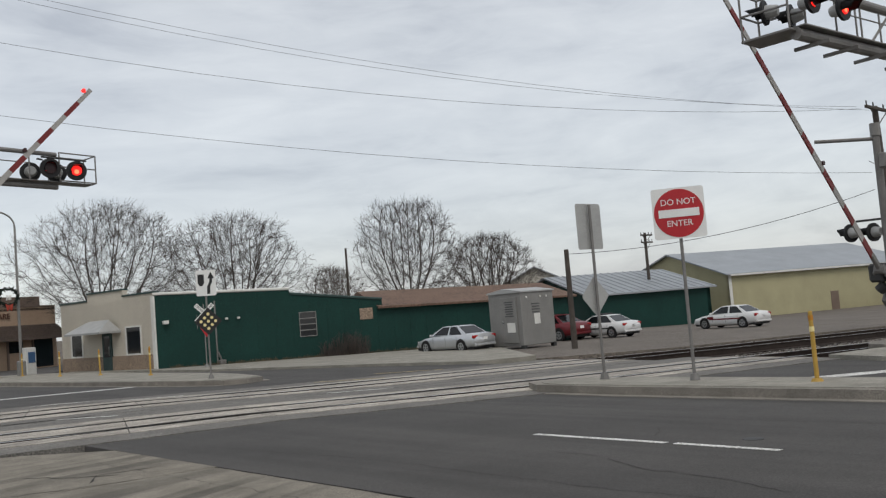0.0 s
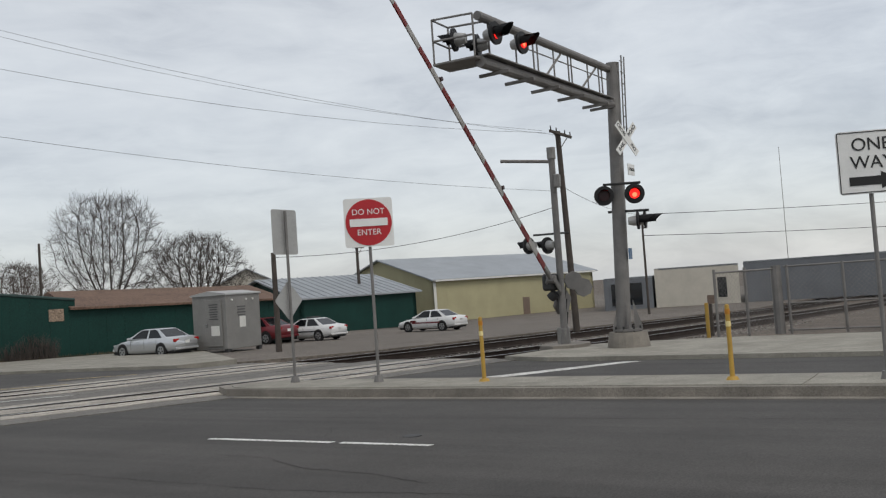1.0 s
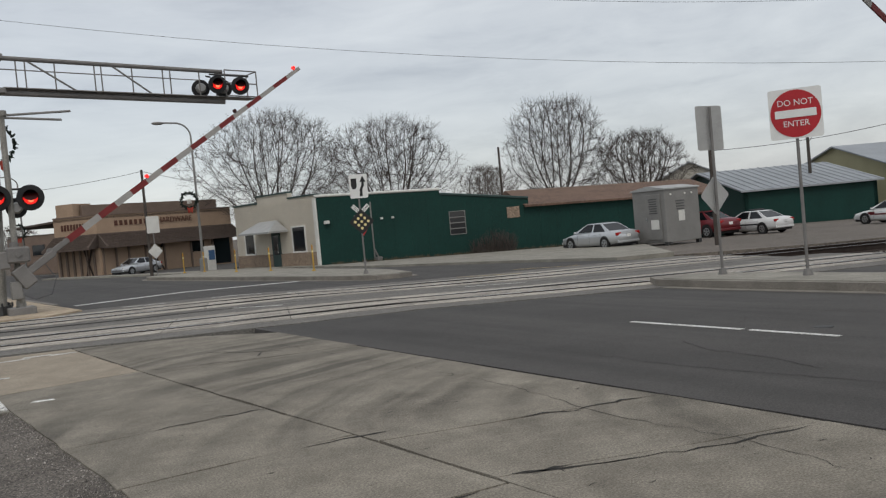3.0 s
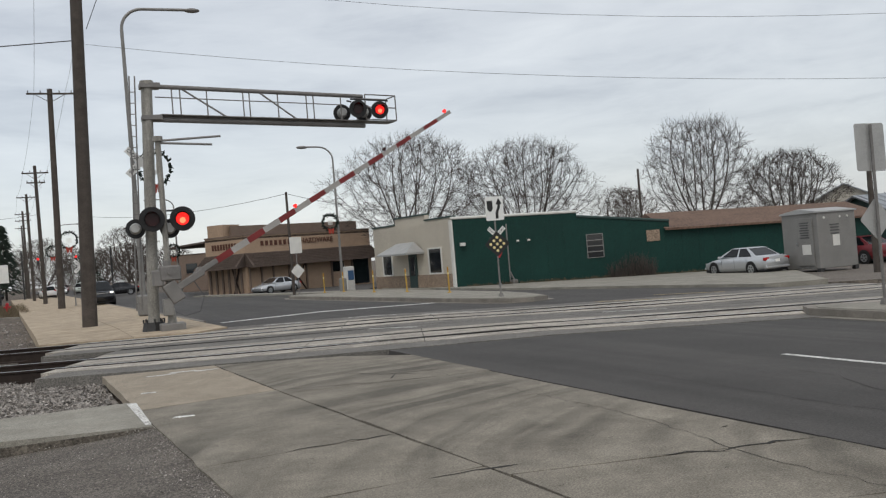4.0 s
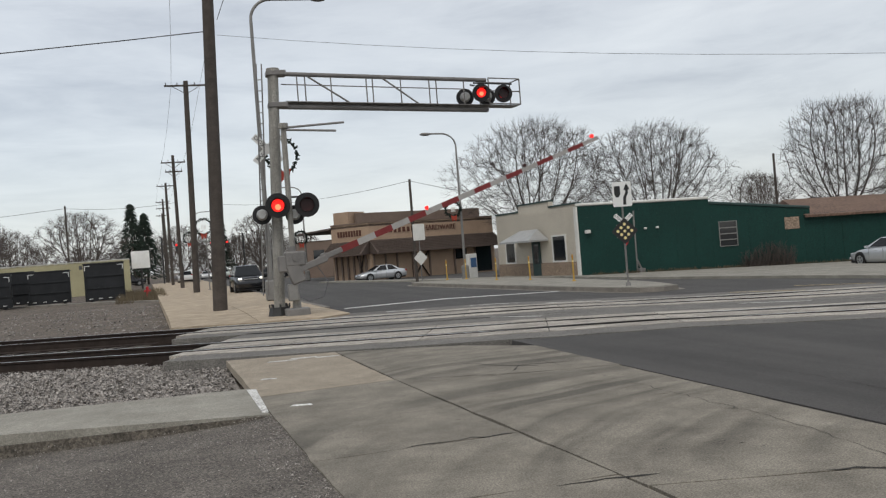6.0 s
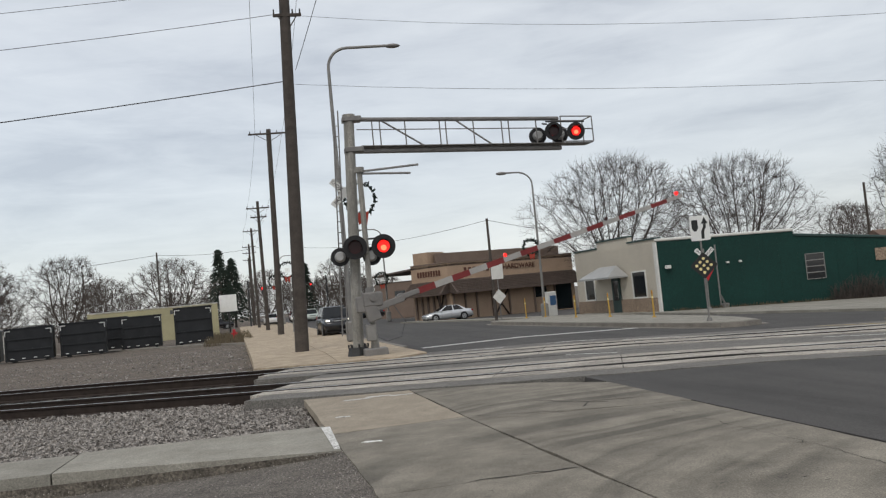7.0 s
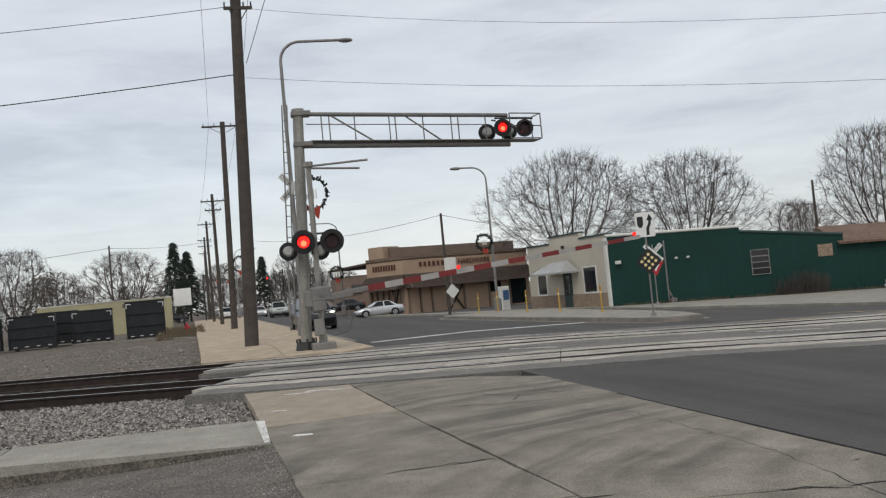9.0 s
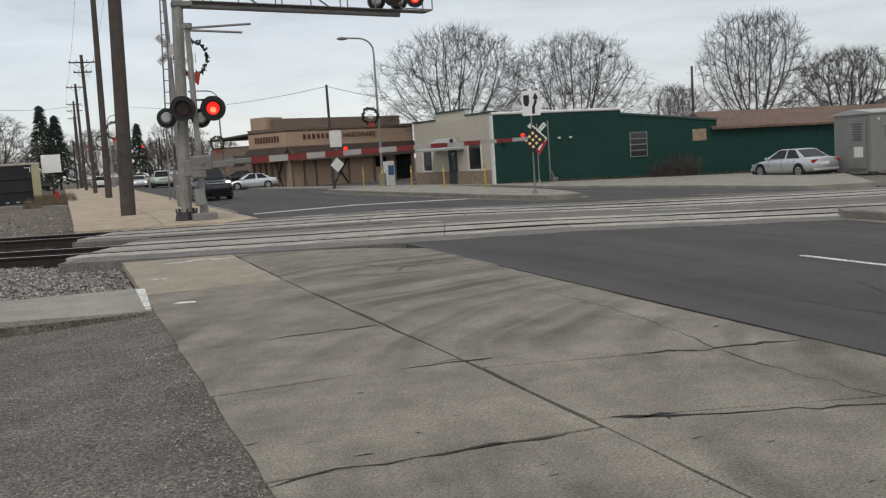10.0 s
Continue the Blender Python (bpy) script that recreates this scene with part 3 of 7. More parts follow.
for x, y, l, a, m_ in ((6.0, 24.8, 1.2, -0.5, PAINT), (8.4, 24.0, 1.4, -0.4, PAINT), (10.2, 22.6, 1.5, -0.35, PAINT), (15.6, 21.6, 2.0, -0.75, PAINTY), (18.4, 22.3, 2.2, -0.75, PAINTY), (13.0, 17.6, 1.6, -0.4, PAINT), (7.2, 19.0, 1.3, -0.9, PAINT)):
    c, s_ = math.cos(a), math.sin(a)
    pts = [(x + u * c - v * s_, y + u * s_ + v * c) for u, v in ((-l / 2, -0.05), (l / 2, -0.05), (l / 2, 0.05), (-l / 2, 0.05))]
    part("mark", slab_bm(pts, 0.026, 0.004), m_, marks)
sprayed = thing("spray_marks", "white sprayed survey marks on the concrete", "road marking", kind="structure")
for x, y, l in ((1.35, 15.1, 0.5), (1.75, 15.25, 0.45), (2.15, 15.05, 0.4), (1.1, 12.9, 0.22), (1.25, 10.2, 0.25)):
    part("mark", slab_bm([(x, y), (x + l, y - 0.06), (x + l, y + 0.03), (x + 0.05, y + 0.10)], 0.006, 0.004), PAINT, sprayed)
part("mark", slab_bm([(0.93, 10.0), (1.0, 10.0), (0.98, 12.0), (0.86, 12.0)], 0.006, 0.004), PAINT, sprayed)


# ---------------------------------------------------------------- railway


def along(k, s, n=0.0, z=0.0):
    """A place on track k: s metres along it from the sidewalk, n metres to its far side."""
    x = -0.15 + s * 0.92
    slope = (track_y(x + 0.5) - track_y(x - 0.5))
    c = 1 / math.hypot(1, slope)
    x, y = x - slope * c * n, track_y(x, k) + c * n
    return Vector((x, y, gz(x) + z))


RAIL_PROFILE = [(-0.038, 0.0), (0.038, 0.0), (0.038, -0.035), (0.012, -0.05), (0.012, -0.19), (0.075, -0.225), (0.075, -0.24), (-0.075, -0.24), (-0.075, -0.225), (-0.012, -0.19), (-0.012, -0.05), (-0.038, -0.035)]


def sweep(bm, k, n, s0, s1, profile, z, step=6.0):
    rings = []
    cuts = max(1, int((s1 - s0) / step))
    for i in range(cuts + 1):
        s = s0 + (s1 - s0) * i / cuts
        rings.append([bm.verts.new(along(k, s, n + u, z + v)) for u, v in profile])
    m_ = len(profile)
    for a, b in zip(rings, rings[1:]):
        for i in range(m_):
            bm.faces.new((a[i], a[(i + 1) % m_], b[(i + 1) % m_], b[i]))
    bm.faces.new(rings[0])
    bm.faces.new(rings[-1][::-1])


def rect(n0, n1, z0, z1):
    return [(n0, z0), (n1, z0), (n1, z1), (n0, z1)]


for k in (0, 1):
    tr = thing("railway_track", "railway track with shiny rail heads and rusty webs", "railway track", group="railway tracks")
    for n in (-0.755, 0.755):
        bm = bmesh.new()
        sweep(bm, k, n, -120, 150, RAIL_PROFILE, 0.03)
        rl = part("rail", bm, RUST, tr)
        bm = bmesh.new()
        sweep(bm, k, n, -120, 150, rect(-0.03, 0.03, 0.0, 0.003), 0.031)
        part("running_face", bm, RAILTOP, rl, "shiny worn rail head")
        for s0, s1 in ((0.2, 24.7),):
            bm = bmesh.new()
            sweep(bm, k, n, s0, s1, rect(-0.20 if n > 0 else 0.042, -0.042 if n > 0 else 0.20, 0.0, 0.012), 0.016, 1.3)
            part("flangeway", bm, TAR, rl, "dark rubber flangeway")
    for i in range(-46, 60):
        s = i * 0.62
        if -0.8 < s < 26:
            continue
        bm = bmesh.new()
        box(bm, (0, 0, 0), (0.22, 2.6, 0.16), Matrix.Translation(along(k, s, 0, -0.285)) @ Matrix.Rotation(math.atan(track_y(s * 0.92 + 0.35) - track_y(s * 0.92 - 0.65)), 4, "Z"))
        part("tie", bm, TIE, tr)
    # crossing panels between and outside the rails
    lift = 0.022
    cr = thing("crossing_panels", "worn concrete level crossing panels with dark flangeways", "level crossing", kind="structure")
    for n0, n1 in ((-0.55, 0.55), (-1.50, -0.86), (0.86, 1.50)):
        for i in range(10):
            s0, s1 = 0.5 + i * 2.42, 0.5 + (i + 1) * 2.42 - 0.02
            bm = bmesh.new()
            sweep(bm, k, 0, s0, s1, rect(n0, n1, -0.2, lift), 0.0, 1.3)
            part("panel", bm, PANEL, cr)
    bm = bmesh.new()
    sweep(bm, k, 0, 0.8, 24.6, rect(-2.4, -1.51, -0.2, 0.014), 0.0, 1.3)
    part("asphalt_edge", bm, INFILL, cr)
    bm = bmesh.new()
    sweep(bm, k, 0, 0.4, 24.6, rect(1.51, 2.9, -0.2, 0.014), 0.0, 1.3)
    part("asphalt_edge", bm, INFILL, cr)
    for n in (-1.1, 0.0, 1.1):
        bm = bmesh.new()
        v = [bm.verts.new(along(k, s, n + d, z)) for s, d, z in ((0.48, -0.3, 0.02), (0.48, 0.3, 0.02), (-0.3, 0.28, -0.2), (-0.3, -0.28, -0.2), (0.48, -0.3, -0.2), (0.48, 0.3, -0.2))]
        for f in ((0, 1, 2, 3), (0, 3, 4), (1, 5, 2), (0, 4, 5, 1), (3, 2, 5, 4)):
            bm.faces.new([v[i] for i in f])
        part("ramp", bm, RUST, cr, "sloped rusty steel end ramp")

# ballast: a bed, and loose stones on it
bed = thing("ballast_bed", "grey crushed stone ballast round the tracks", "ballast", kind="stuff")
for k in (0, 1):
    for s0, s1 in ((-120, 0.3), (25.5, 150)):
        bm = bmesh.new()
        sweep(bm, k, 0, s0, s1, [(-2.4, -0.36), (2.4, -0.36), (1.6, -0.265), (-1.6, -0.265)], 0.0)
        part("bed", bm, BALLAST, bed)
rnd = random.Random(7)
verts, faces = [], []


def stone(p, r):
    base = len(verts)
    for v in ((1, 0, 0), (-1, 0, 0), (0, 1, 0), (0, -1, 0), (0, 0, 1), (0, 0, -1)):
        q = Vector(v) * r * rnd.uniform(0.6, 1.25)
        q.rotate(Euler((rnd.random(), rnd.random(), rnd.random() * 6)))
        verts.append(tuple(Vector(p) + Vector((q.x, q.y, q.z * 0.75))))
    for f in ((0, 2, 4), (2, 1, 4), (1, 3, 4), (3, 0, 4), (2, 0, 5), (1, 2, 5), (3, 1, 5), (0, 3, 5)):
        faces.append(tuple(base + i for i in f))


for i in range(13000):
    x = 0.75 - abs(rnd.gauss(0, 4.0))
    lo, hi = 12.3 - 0.07 * x, track_y(x) - 1.15
    y = rnd.uniform(lo, hi)
    if x > -14:
        stone((x, y, -0.20 + 0.045 * rnd.random() + 0.06 * max(0.0, 1 - (y - lo) / 1.2)), rnd.uniform(0.025, 0.06))
for i in range(5000):
    s, n = -abs(rnd.gauss(0, 6)) - 0.6, rnd.choice((-1, 1)) * rnd.uniform(1.0, 2.4)
    stone(along(rnd.choice((0, 1)), s, n, -0.235), rnd.uniform(0.025, 0.055))
for i in range(5000):
    s, n = 25.6 + abs(rnd.gauss(0, 14)), rnd.choice((-1, 1)) * rnd.uniform(1.0, 2.6)
    stone(along(rnd.choice((0, 1)), s, n, -0.22), rnd.uniform(0.03, 0.07))
for i in range(2600):
    x = 1.0 - abs(rnd.gauss(0, 14))
    y = rnd.uniform(track_y(x, 1) + 2.4, track_y(x, 1) + 30)
    stone((x - 1.6, y, -0.235), rnd.uniform(0.02, 0.09))
me = bpy.data.meshes.new("stones")
me.from_pydata(verts, [], faces)
me.materials.append(BALLAST)
ob = new("stones", me)
ob.parent = bed
slab("ballast_strip", [(-40, 14.9), (-0.2, 12.25), (0.9, 12.19), (0.76, 16.3), (-0.2, 18.0), (-6.5, 20.6), (-40, 33.5)], -0.215, 0.2, BALLAST, "strip of grey ballast between sidewalk and rails", category="ballast")


# grit along the driveway's edge and over the old asphalt
verts, faces = [], []
for i in range(3200):
    y = rnd.uniform(1.5, 9.9)
    x = edge(y) - abs(rnd.gauss(0, 0.22)) + 0.05
    stone((x, y, -0.012), rnd.uniform(0.003, 0.011))
for i in range(2600):
    y = rnd.uniform(2.0, 10.2)
    stone((edge(y) - rnd.uniform(0.1, 4.5), y, -0.020 - 0.05 * max(0.0, (y - 8.0) / 2.2)), rnd.uniform(0.004, 0.012))
me = bpy.data.meshes.new("loose_grit")
me.from_pydata(verts, [], faces)
me.materials.append(BALLAST)
tagged(new("loose_grit", me), "fine grey grit scattered over the old asphalt", "gravel", kind="stuff")


# ---------------------------------------------------------------- buildings
def wallpart(name, a, b, z0, z1, thick, material, parent, out=0.0, label=""):
    """An upright panel from a to b (x, y), pushed out to the left of its direction by out."""
    a, b = Vector((*a, 0)), Vector((*b, 0))
    d = (b - a).normalized()
    n = Vector((d.y, -d.x, 0))
    bm = bmesh.new()
    p = [a + n * out, b + n * out, b + n * (out - thick), a + n * (out - thick)]
    prism(bm, [(q.x, q.y) for q in p], z0, z1)
    return part(name, bm, material, parent, label)


def on_wall(a, b, s):
    a, b = Vector(a), Vector(b)
    d = (b - a).normalized()
    return a + d * s


def opening(owner, a, b, s0, s1, z0, z1, frame_mat, name="window", bars=0, fw=0.08):
    """A window or door with frame, sill and glass set on the wall from a to b."""
    p, q = on_wall(a, b, s0), on_wall(a, b, s1)
    w = wallpart(name, p, q, z0, z1, 0.10, GLASS, owner, 0.015)
    d = (Vector(b) - Vector(a)).normalized()
    for u0, u1, v0, v1, pn in ((s0 - fw, s0, z0 - fw, z1 + fw, "frame"), (s1, s1 + fw, z0 - fw, z1 + fw, "frame"), (s0, s1, z1, z1 + fw, "frame"), (s0, s1, z0 - fw, z0, "sill")):
        wallpart(pn, on_wall(a, b, u0), on_wall(a, b, u1), v0, v1, 0.12, frame_mat, w, 0.06)
    for i in range(bars):
        z = z0 + (z1 - z0) * (i + 1) / (bars + 1)
        wallpart("bar", p, q, z - 0.025, z + 0.025, 0.05, frame_mat, w, 0.045)
    return w


# green building with a cream shop front on the street
C0 = (19.65, 43.1)
GE = (40.5, 33.8)
FL = (18.3, 52.2)
green = thing("green_building", "long low dark green metal building with a cream shop front", "building")
gl = (Vector(GE) - Vector(C0)).length
STEP, DROP = 6.7, 11.6
HS = {"corner": 3.48, "step": 3.28, "low": 3.02, "drop": 2.38, "eave": 2.08}


def wall_run(s0, s1, za, zb, name="wall", material=GREENWALL, owner=None, base=-0.75, a=C0, b=GE):
    """A wall panel whose top runs from za to zb."""
    p, q = on_wall(a, b, s0), on_wall(a, b, s1)
    d = (Vector(b) - Vector(a)).normalized()
    n = Vector((-d.y, d.x)) * 0.3
    bm = bmesh.new()
    v = [bm.verts.new(c) for c in ((p.x, p.y, base), (q.x, q.y, base), (q.x, q.y, zb), (p.x, p.y, za), (p.x + n.x, p.y + n.y, base), (q.x + n.x, q.y + n.y, base), (q.x + n.x, q.y + n.y, zb), (p.x + n.x, p.y + n.y, za))]
    for f in ((0, 1, 2, 3), (5, 4, 7, 6), (4, 0, 3, 7), (1, 5, 6, 2), (3, 2, 6, 7), (0, 4, 5, 1)):
        bm.faces.new([v[i] for i in f])
    return part(name, bm, material, owner)


wall_run(0, STEP, HS["corner"], HS["step"], owner=green)
wall_run(STEP, DROP, HS["low"], HS["drop"], owner=green)
wall_run(DROP, gl, HS["eave"], HS["eave"] - 0.25, owner=green)
for s0, s1, za, zb, m_ in ((-0.05, STEP, HS["corner"], HS["step"], TRIMW), (STEP, DROP, HS["low"], HS["drop"], TRIMG)):
    p, q = on_wall(C0, GE, s0), on_wall(C0, GE, s1)
    bm = bmesh.new()
    rod(bm, (p.x, p.y, za + 0.02), (q.x, q.y, zb + 0.02), 0.075, n=6)
    part("coping", bm, m_, green)
# standing seams of the sheet metal
for i in range(int(gl / 0.9)):
    s = 0.5 + i * 0.9
    top = HS["corner"] - 0.03 * s if s < STEP else (HS["low"] - 0.13 * (s - STEP) if s < DROP else HS["eave"] - 0.2)
    p, q = on_wall(C0, GE, s), on_wall(C0, GE, s + 0.03)
    wallpart("seam", p, q, -0.7, top - 0.05, 0.05, GREENWALL, green, 0.012)
# flat roof over the front part, shallow brown roof over the rear part
d = (Vector(GE) - Vector(C0)).normalized()
n = Vector((-d.y, d.x))
bm = bmesh.new()
p = [Vector(C0) + n * 0.3, on_wall(C0, GE, STEP) + n * 0.3, on_wall(C0, GE, STEP) + n * 9, Vector(FL) + d * 0.3]
prism(bm, [(q.x, q.y) for q in p], 2.6, 2.75)
part("flat_roof", bm, SHINGLE, green)
bm = bmesh.new()
a, b = on_wall(C0, GE, DROP - 0.3), on_wall(C0, GE, gl + 0.2)
m0, m1 = a + n * 4.5, b + n * 4.5
e0, e1 = a + n * 9, b + n * 9
a, b = a - n * 0.3, b - n * 0.3
v = [bm.verts.new(c) for c in ((a.x, a.y, 2.02), (b.x, b.y, 1.78), (m1.x, m1.y, 2.72), (m0.x, m0.y, 3.0), (e1.x, e1.y, 1.8), (e0.x, e0.y, 2.0), (a.x, a.y, 1.9), (b.x, b.y, 1.68))]
for f in ((0, 1, 2, 3), (3, 2, 4, 5), (0, 3, 5), (1, 4, 2), (6, 7, 1, 0)):
    bm.faces.new([v[i] for i in f])
part("pitched_roof", bm, ROOFBROWN, green, "low brown shingled roof")
for s0, s1, za, zb in ((gl - 0.3, gl, 1.7, 1.7),):
    q0, q1 = on_wall(C0, GE, gl), on_wall(C0, GE, gl) + n * 9
    wallpart("end_wall", q0, q1, -0.9, 1.7, 0.3, GREENWALL, green)
opening(green, C0, GE, 7.15, 7.98, 0.78, 2.0, GALV, bars=3, fw=0.035)
w = wallpart("vent_panel", on_wall(C0, GE, 10.35), on_wall(C0, GE, 11.05), 1.38, 1.98, 0.06, BRICKTAN, green, 0.04, "faded tan vent panel")
bm = bmesh.new()
rod(bm, (*on_wall(C0, GE, 2.9), 2.95), (*on_wall(C0, GE, 2.9), -0.5), 0.04)
for s in (0.0, 0.35):
    rod(bm, (*(on_wall(C0, GE, 2.0 + s) - n * 0.08), 2.3), (*(on_wall(C0, GE, 2.0 + s) - n * 0.08), 1.6), 0.012)
part("conduit", bm, GALV, green)
bm = bmesh.new()
c = on_wall(C0, GE, 3.1) - n * 0.18
box(bm, (c.x, c.y, -0.25), (0.32, 0.3, 0.42), bevel=0.03)
rod(bm, (c.x, c.y, -0.1), (c.x - 0.2, c.y, 0.35), 0.05)
part("gas_meter", bm, GALVD, green)
for s in (3.45, 4.05):
    c = on_wall(C0, GE, s) - n * 0.08
    bm = bmesh.new()
    box(bm, (c.x, c.y, 2.0), (0.12, 0.12, 0.1), bevel=0.01)
    part("vent_hood", bm, TRIMW, green)

# a dry leafless shrub against the green wall
shrub = thing("dry_shrub", "low brown leafless shrub against the green wall", "shrub")
rg_ = random.Random(77)
bm = bmesh.new()
for i in range(420):
    q = on_wall(C0, GE, 8.2 + 2.4 * rg_.random()) - n * rg_.uniform(0.1, 0.6)
    h = rg_.uniform(0.3, 1.35) * (1 - 0.5 * abs((q.x - 28.2) / 1.4))
    e = (q.x + rg_.gauss(0, 0.22), q.y + rg_.gauss(0, 0.1), -0.45 + h)
    rod(bm, (q.x, q.y, -0.5), e, 0.012, 0.006, n=3, caps=False)
    rod(bm, e, (e[0] + rg_.gauss(0, 0.15), e[1], e[2] + rg_.uniform(0.05, 0.25)), 0.006, 0.003, n=3, caps=False)
part("crown", bm, BARK, shrub)

# cream front: lap siding boards, tan brick base, windows, door, canopy, stepped parapet
fl = (Vector(FL) - Vector(C0)).length
wallpart("front_wall", FL, C0, -0.8, 3.35, 0.3, SIDING, green, -0.03)
nb = 26
for i in range(nb):
    z = 0.55 + i * 0.112
    wallpart("board", FL, C0, z, z + 0.092, 0.04, SIDING, green, 0.012)
wallpart("brick_base", FL, C0, -0.8, 0.53, 0.1, BRICKTAN, green, 0.05)
for i in range(5):
    wallpart("brick_course", FL, C0, -0.18 + i * 0.14, -0.06 + i * 0.14, 0.02, BRICKTAN, green, 0.057)
for s0, s1, z in ((0.0, 2.9, 3.52), (2.9, 6.4, 3.90), (6.4, fl, 3.56)):
    wallpart("parapet", on_wall(FL, C0, s0), on_wall(FL, C0, s1), 3.3, z, 0.28, SIDING, green, -0.005)
    wallpart("parapet_cap", on_wall(FL, C0, s0), on_wall(FL, C0, s1), z, z + 0.09, 0.4, TRIMG, green, 0.06)
wallpart("corner_board", on_wall(FL, C0, fl - 0.22), on_wall(FL, C0, fl + 0.02), -0.5, 3.4, 0.1, TRIMW, green, 0.07)
opening(green, FL, C0, 1.1, 2.2, 0.62, 1.75, TRIMW)
opening(green, FL, C0, 6.6, 7.9, 0.62, 1.95, TRIMW)
dr_ = wallpart("door", on_wall(FL, C0, 4.3), on_wall(FL, C0, 5.2), -0.3, 1.75, 0.12, TRIMG, green, 0.07, "dark green shop door with a long handle")
wallpart("door_glass", on_wall(FL, C0, 4.45), on_wall(FL, C0, 5.05), 0.5, 1.6, 0.02, GLASS, dr_, 0.08)
wallpart("handle", on_wall(FL, C0, 4.98), on_wall(FL, C0, 5.03), 0.6, 1.1, 0.03, CHROME, dr_, 0.11)
bm = bmesh.new()
f_ = (Vector(C0) - Vector(FL)).normalized()
o_ = Vector((f_.y, -f_.x))
a0, a1 = on_wall(FL, C0, 2.6), on_wall(FL, C0, 6.1)
b0, b1 = a0 + o_ * 1.25, a1 + o_ * 1.25
tp = on_wall(FL, C0, 4.4) + o_ * 0.25
v = [bm.verts.new(c) for c in ((a0.x, a0.y, 1.85), (b0.x, b0.y, 1.85), (b1.x, b1.y, 1.85), (a1.x, a1.y, 1.85), (tp.x - f_.x, tp.y - f_.y, 2.45), (tp.x + f_.x, tp.y + f_.y, 2.45), (a0.x, a0.y, 1.75), (b0.x, b0.y, 1.75), (b1.x, b1.y, 1.75), (a1.x, a1.y, 1.75))]
for f in ((0, 1, 4), (1, 2, 5, 4), (2, 3, 5), (0, 4, 5, 3), (6, 7, 1, 0), (7, 8, 2, 1), (8, 9, 3, 2), (9, 8, 7, 6)):
    bm.faces.new([v[i] for i in f])
part("canopy", bm, SIGNBACK, green, "pale metal hipped canopy over the door")
bm = bmesh.new()
c = on_wall(C0, GE, 0.5) - n * 0.15
box(bm, (c.x, c.y, 2.05), (0.25, 0.25, 0.18), bevel=0.02)
part("wall_lamp", bm, TRIMW, green)

# hardware store
HA, HB, HC = (25.2, 73.4), (13.4, 68.7), (10.9, 71.7)
store = thing("hardware_store", "tan and brown store with a shingled awning roof and brown lettering", "building")
for a, b, nm in ((HB, HA, "front"), (HC, HB, "corner_front")):
    wallpart("wall", a, b, -0.6, 4.3, 0.3, STUCCO, store)
    wallpart("fascia_cap", a, b, 4.3, 4.4, 0.4, STUCCOD, store, 0.06)
    d2 = (Vector(b) - Vector(a)).normalized()
    o2 = Vector((d2.y, -d2.x))
    bm = bmesh.new()
    p0, p1 = Vector(a), Vector(b)
    q0, q1 = p0 + o2 * 1.3 - d2 * 0.2, p1 + o2 * 1.3 + d2 * 0.2
    v = [bm.verts.new(c) for c in ((p0.x, p0.y, 2.95), (p1.x, p1.y, 2.95), (q1.x, q1.y, 1.95), (q0.x, q0.y, 1.95), (p0.x, p0.y, 1.9), (p1.x, p1.y, 1.9), (q1.x, q1.y, 1.8), (q0.x, q0.y, 1.8))]
    for f in ((0, 1, 2, 3), (3, 2, 6, 7), (7, 6, 5, 4), (1, 5, 6, 2), (0, 3, 7, 4), (0, 4, 5, 1)):
        bm.faces.new([v[i] for i in f])
    part("awning_roof", bm, SHINGLE, store, "brown shingled awning roof")
    for i in range(7):
        z0 = 1.98 + i * 0.135
        u = 1.3 * (1 - (z0 - 1.95) / 1.0)
        wallpart("shingle_course", (p0 + o2 * u).to_tuple(), (p1 + o2 * u).to_tuple(), z0, z0 + 0.10, 0.03, SHINGLE, store, 0.035)
wallpart("upper_wall", (HB[0] - 0.6, HB[1] + 1.6), (HA[0] - 0.6, HA[1] + 1.6), 3.6, 5.2, 0.3, STUCCOD, store, 0.0)
wallpart("corner_tower", (HC[0] + 0.2, HC[1] - 0.24), (HB[0] - 1.3, HB[1] + 1.56), 4.3, 5.35, 2.0, STUCCO, store, -0.05)
wallpart("party_wall", HA, (HA[0] - 3, HA[1] + 14), -0.6, 4.2, 0.3, STUCCO, store)
bm = bmesh.new()
prism(bm, [HA, (HA[0] - 3, HA[1] + 14), (HC[0] - 2, HC[1] + 12), HC, HB], 4.05, 4.2)
part("flat_roof", bm, SHINGLE, store)
fr = Vector(HA) - Vector(HB)
L1 = fr.length
for s in (0.2, 1.3, 2.4, 3.9, 5.6, 8.2, 10.4):
    wallpart("post", on_wall(HB, HA, s), on_wall(HB, HA, s + 0.12), -0.5, 1.9, 0.16, STUCCOD, store, 0.14)
L2 = (Vector(HB) - Vector(HC)).length
for i in range(6):
    s = 0.3 + i * 0.62
    wallpart("post", on_wall(HC, HB, s), on_wall(HC, HB, s + 0.14), -0.5, 1.9, 0.16, STUCCOD, store, 0.14)


def brace(a, b, s0, s1):
    p, q = on_wall(a, b, s0), on_wall(a, b, s1)
    d2 = (Vector(b) - Vector(a)).normalized()
    o2 = Vector((d2.y, -d2.x)) * 0.08
    for z0, z1 in ((-0.4, 1.85), (1.85, -0.4)):
        bm = bmesh.new()
        rod(bm, (p.x + o2.x, p.y + o2.y, z0), (q.x + o2.x, q.y + o2.y, z1), 0.08, n=4)
        part("brace", bm, TIMBER, store)


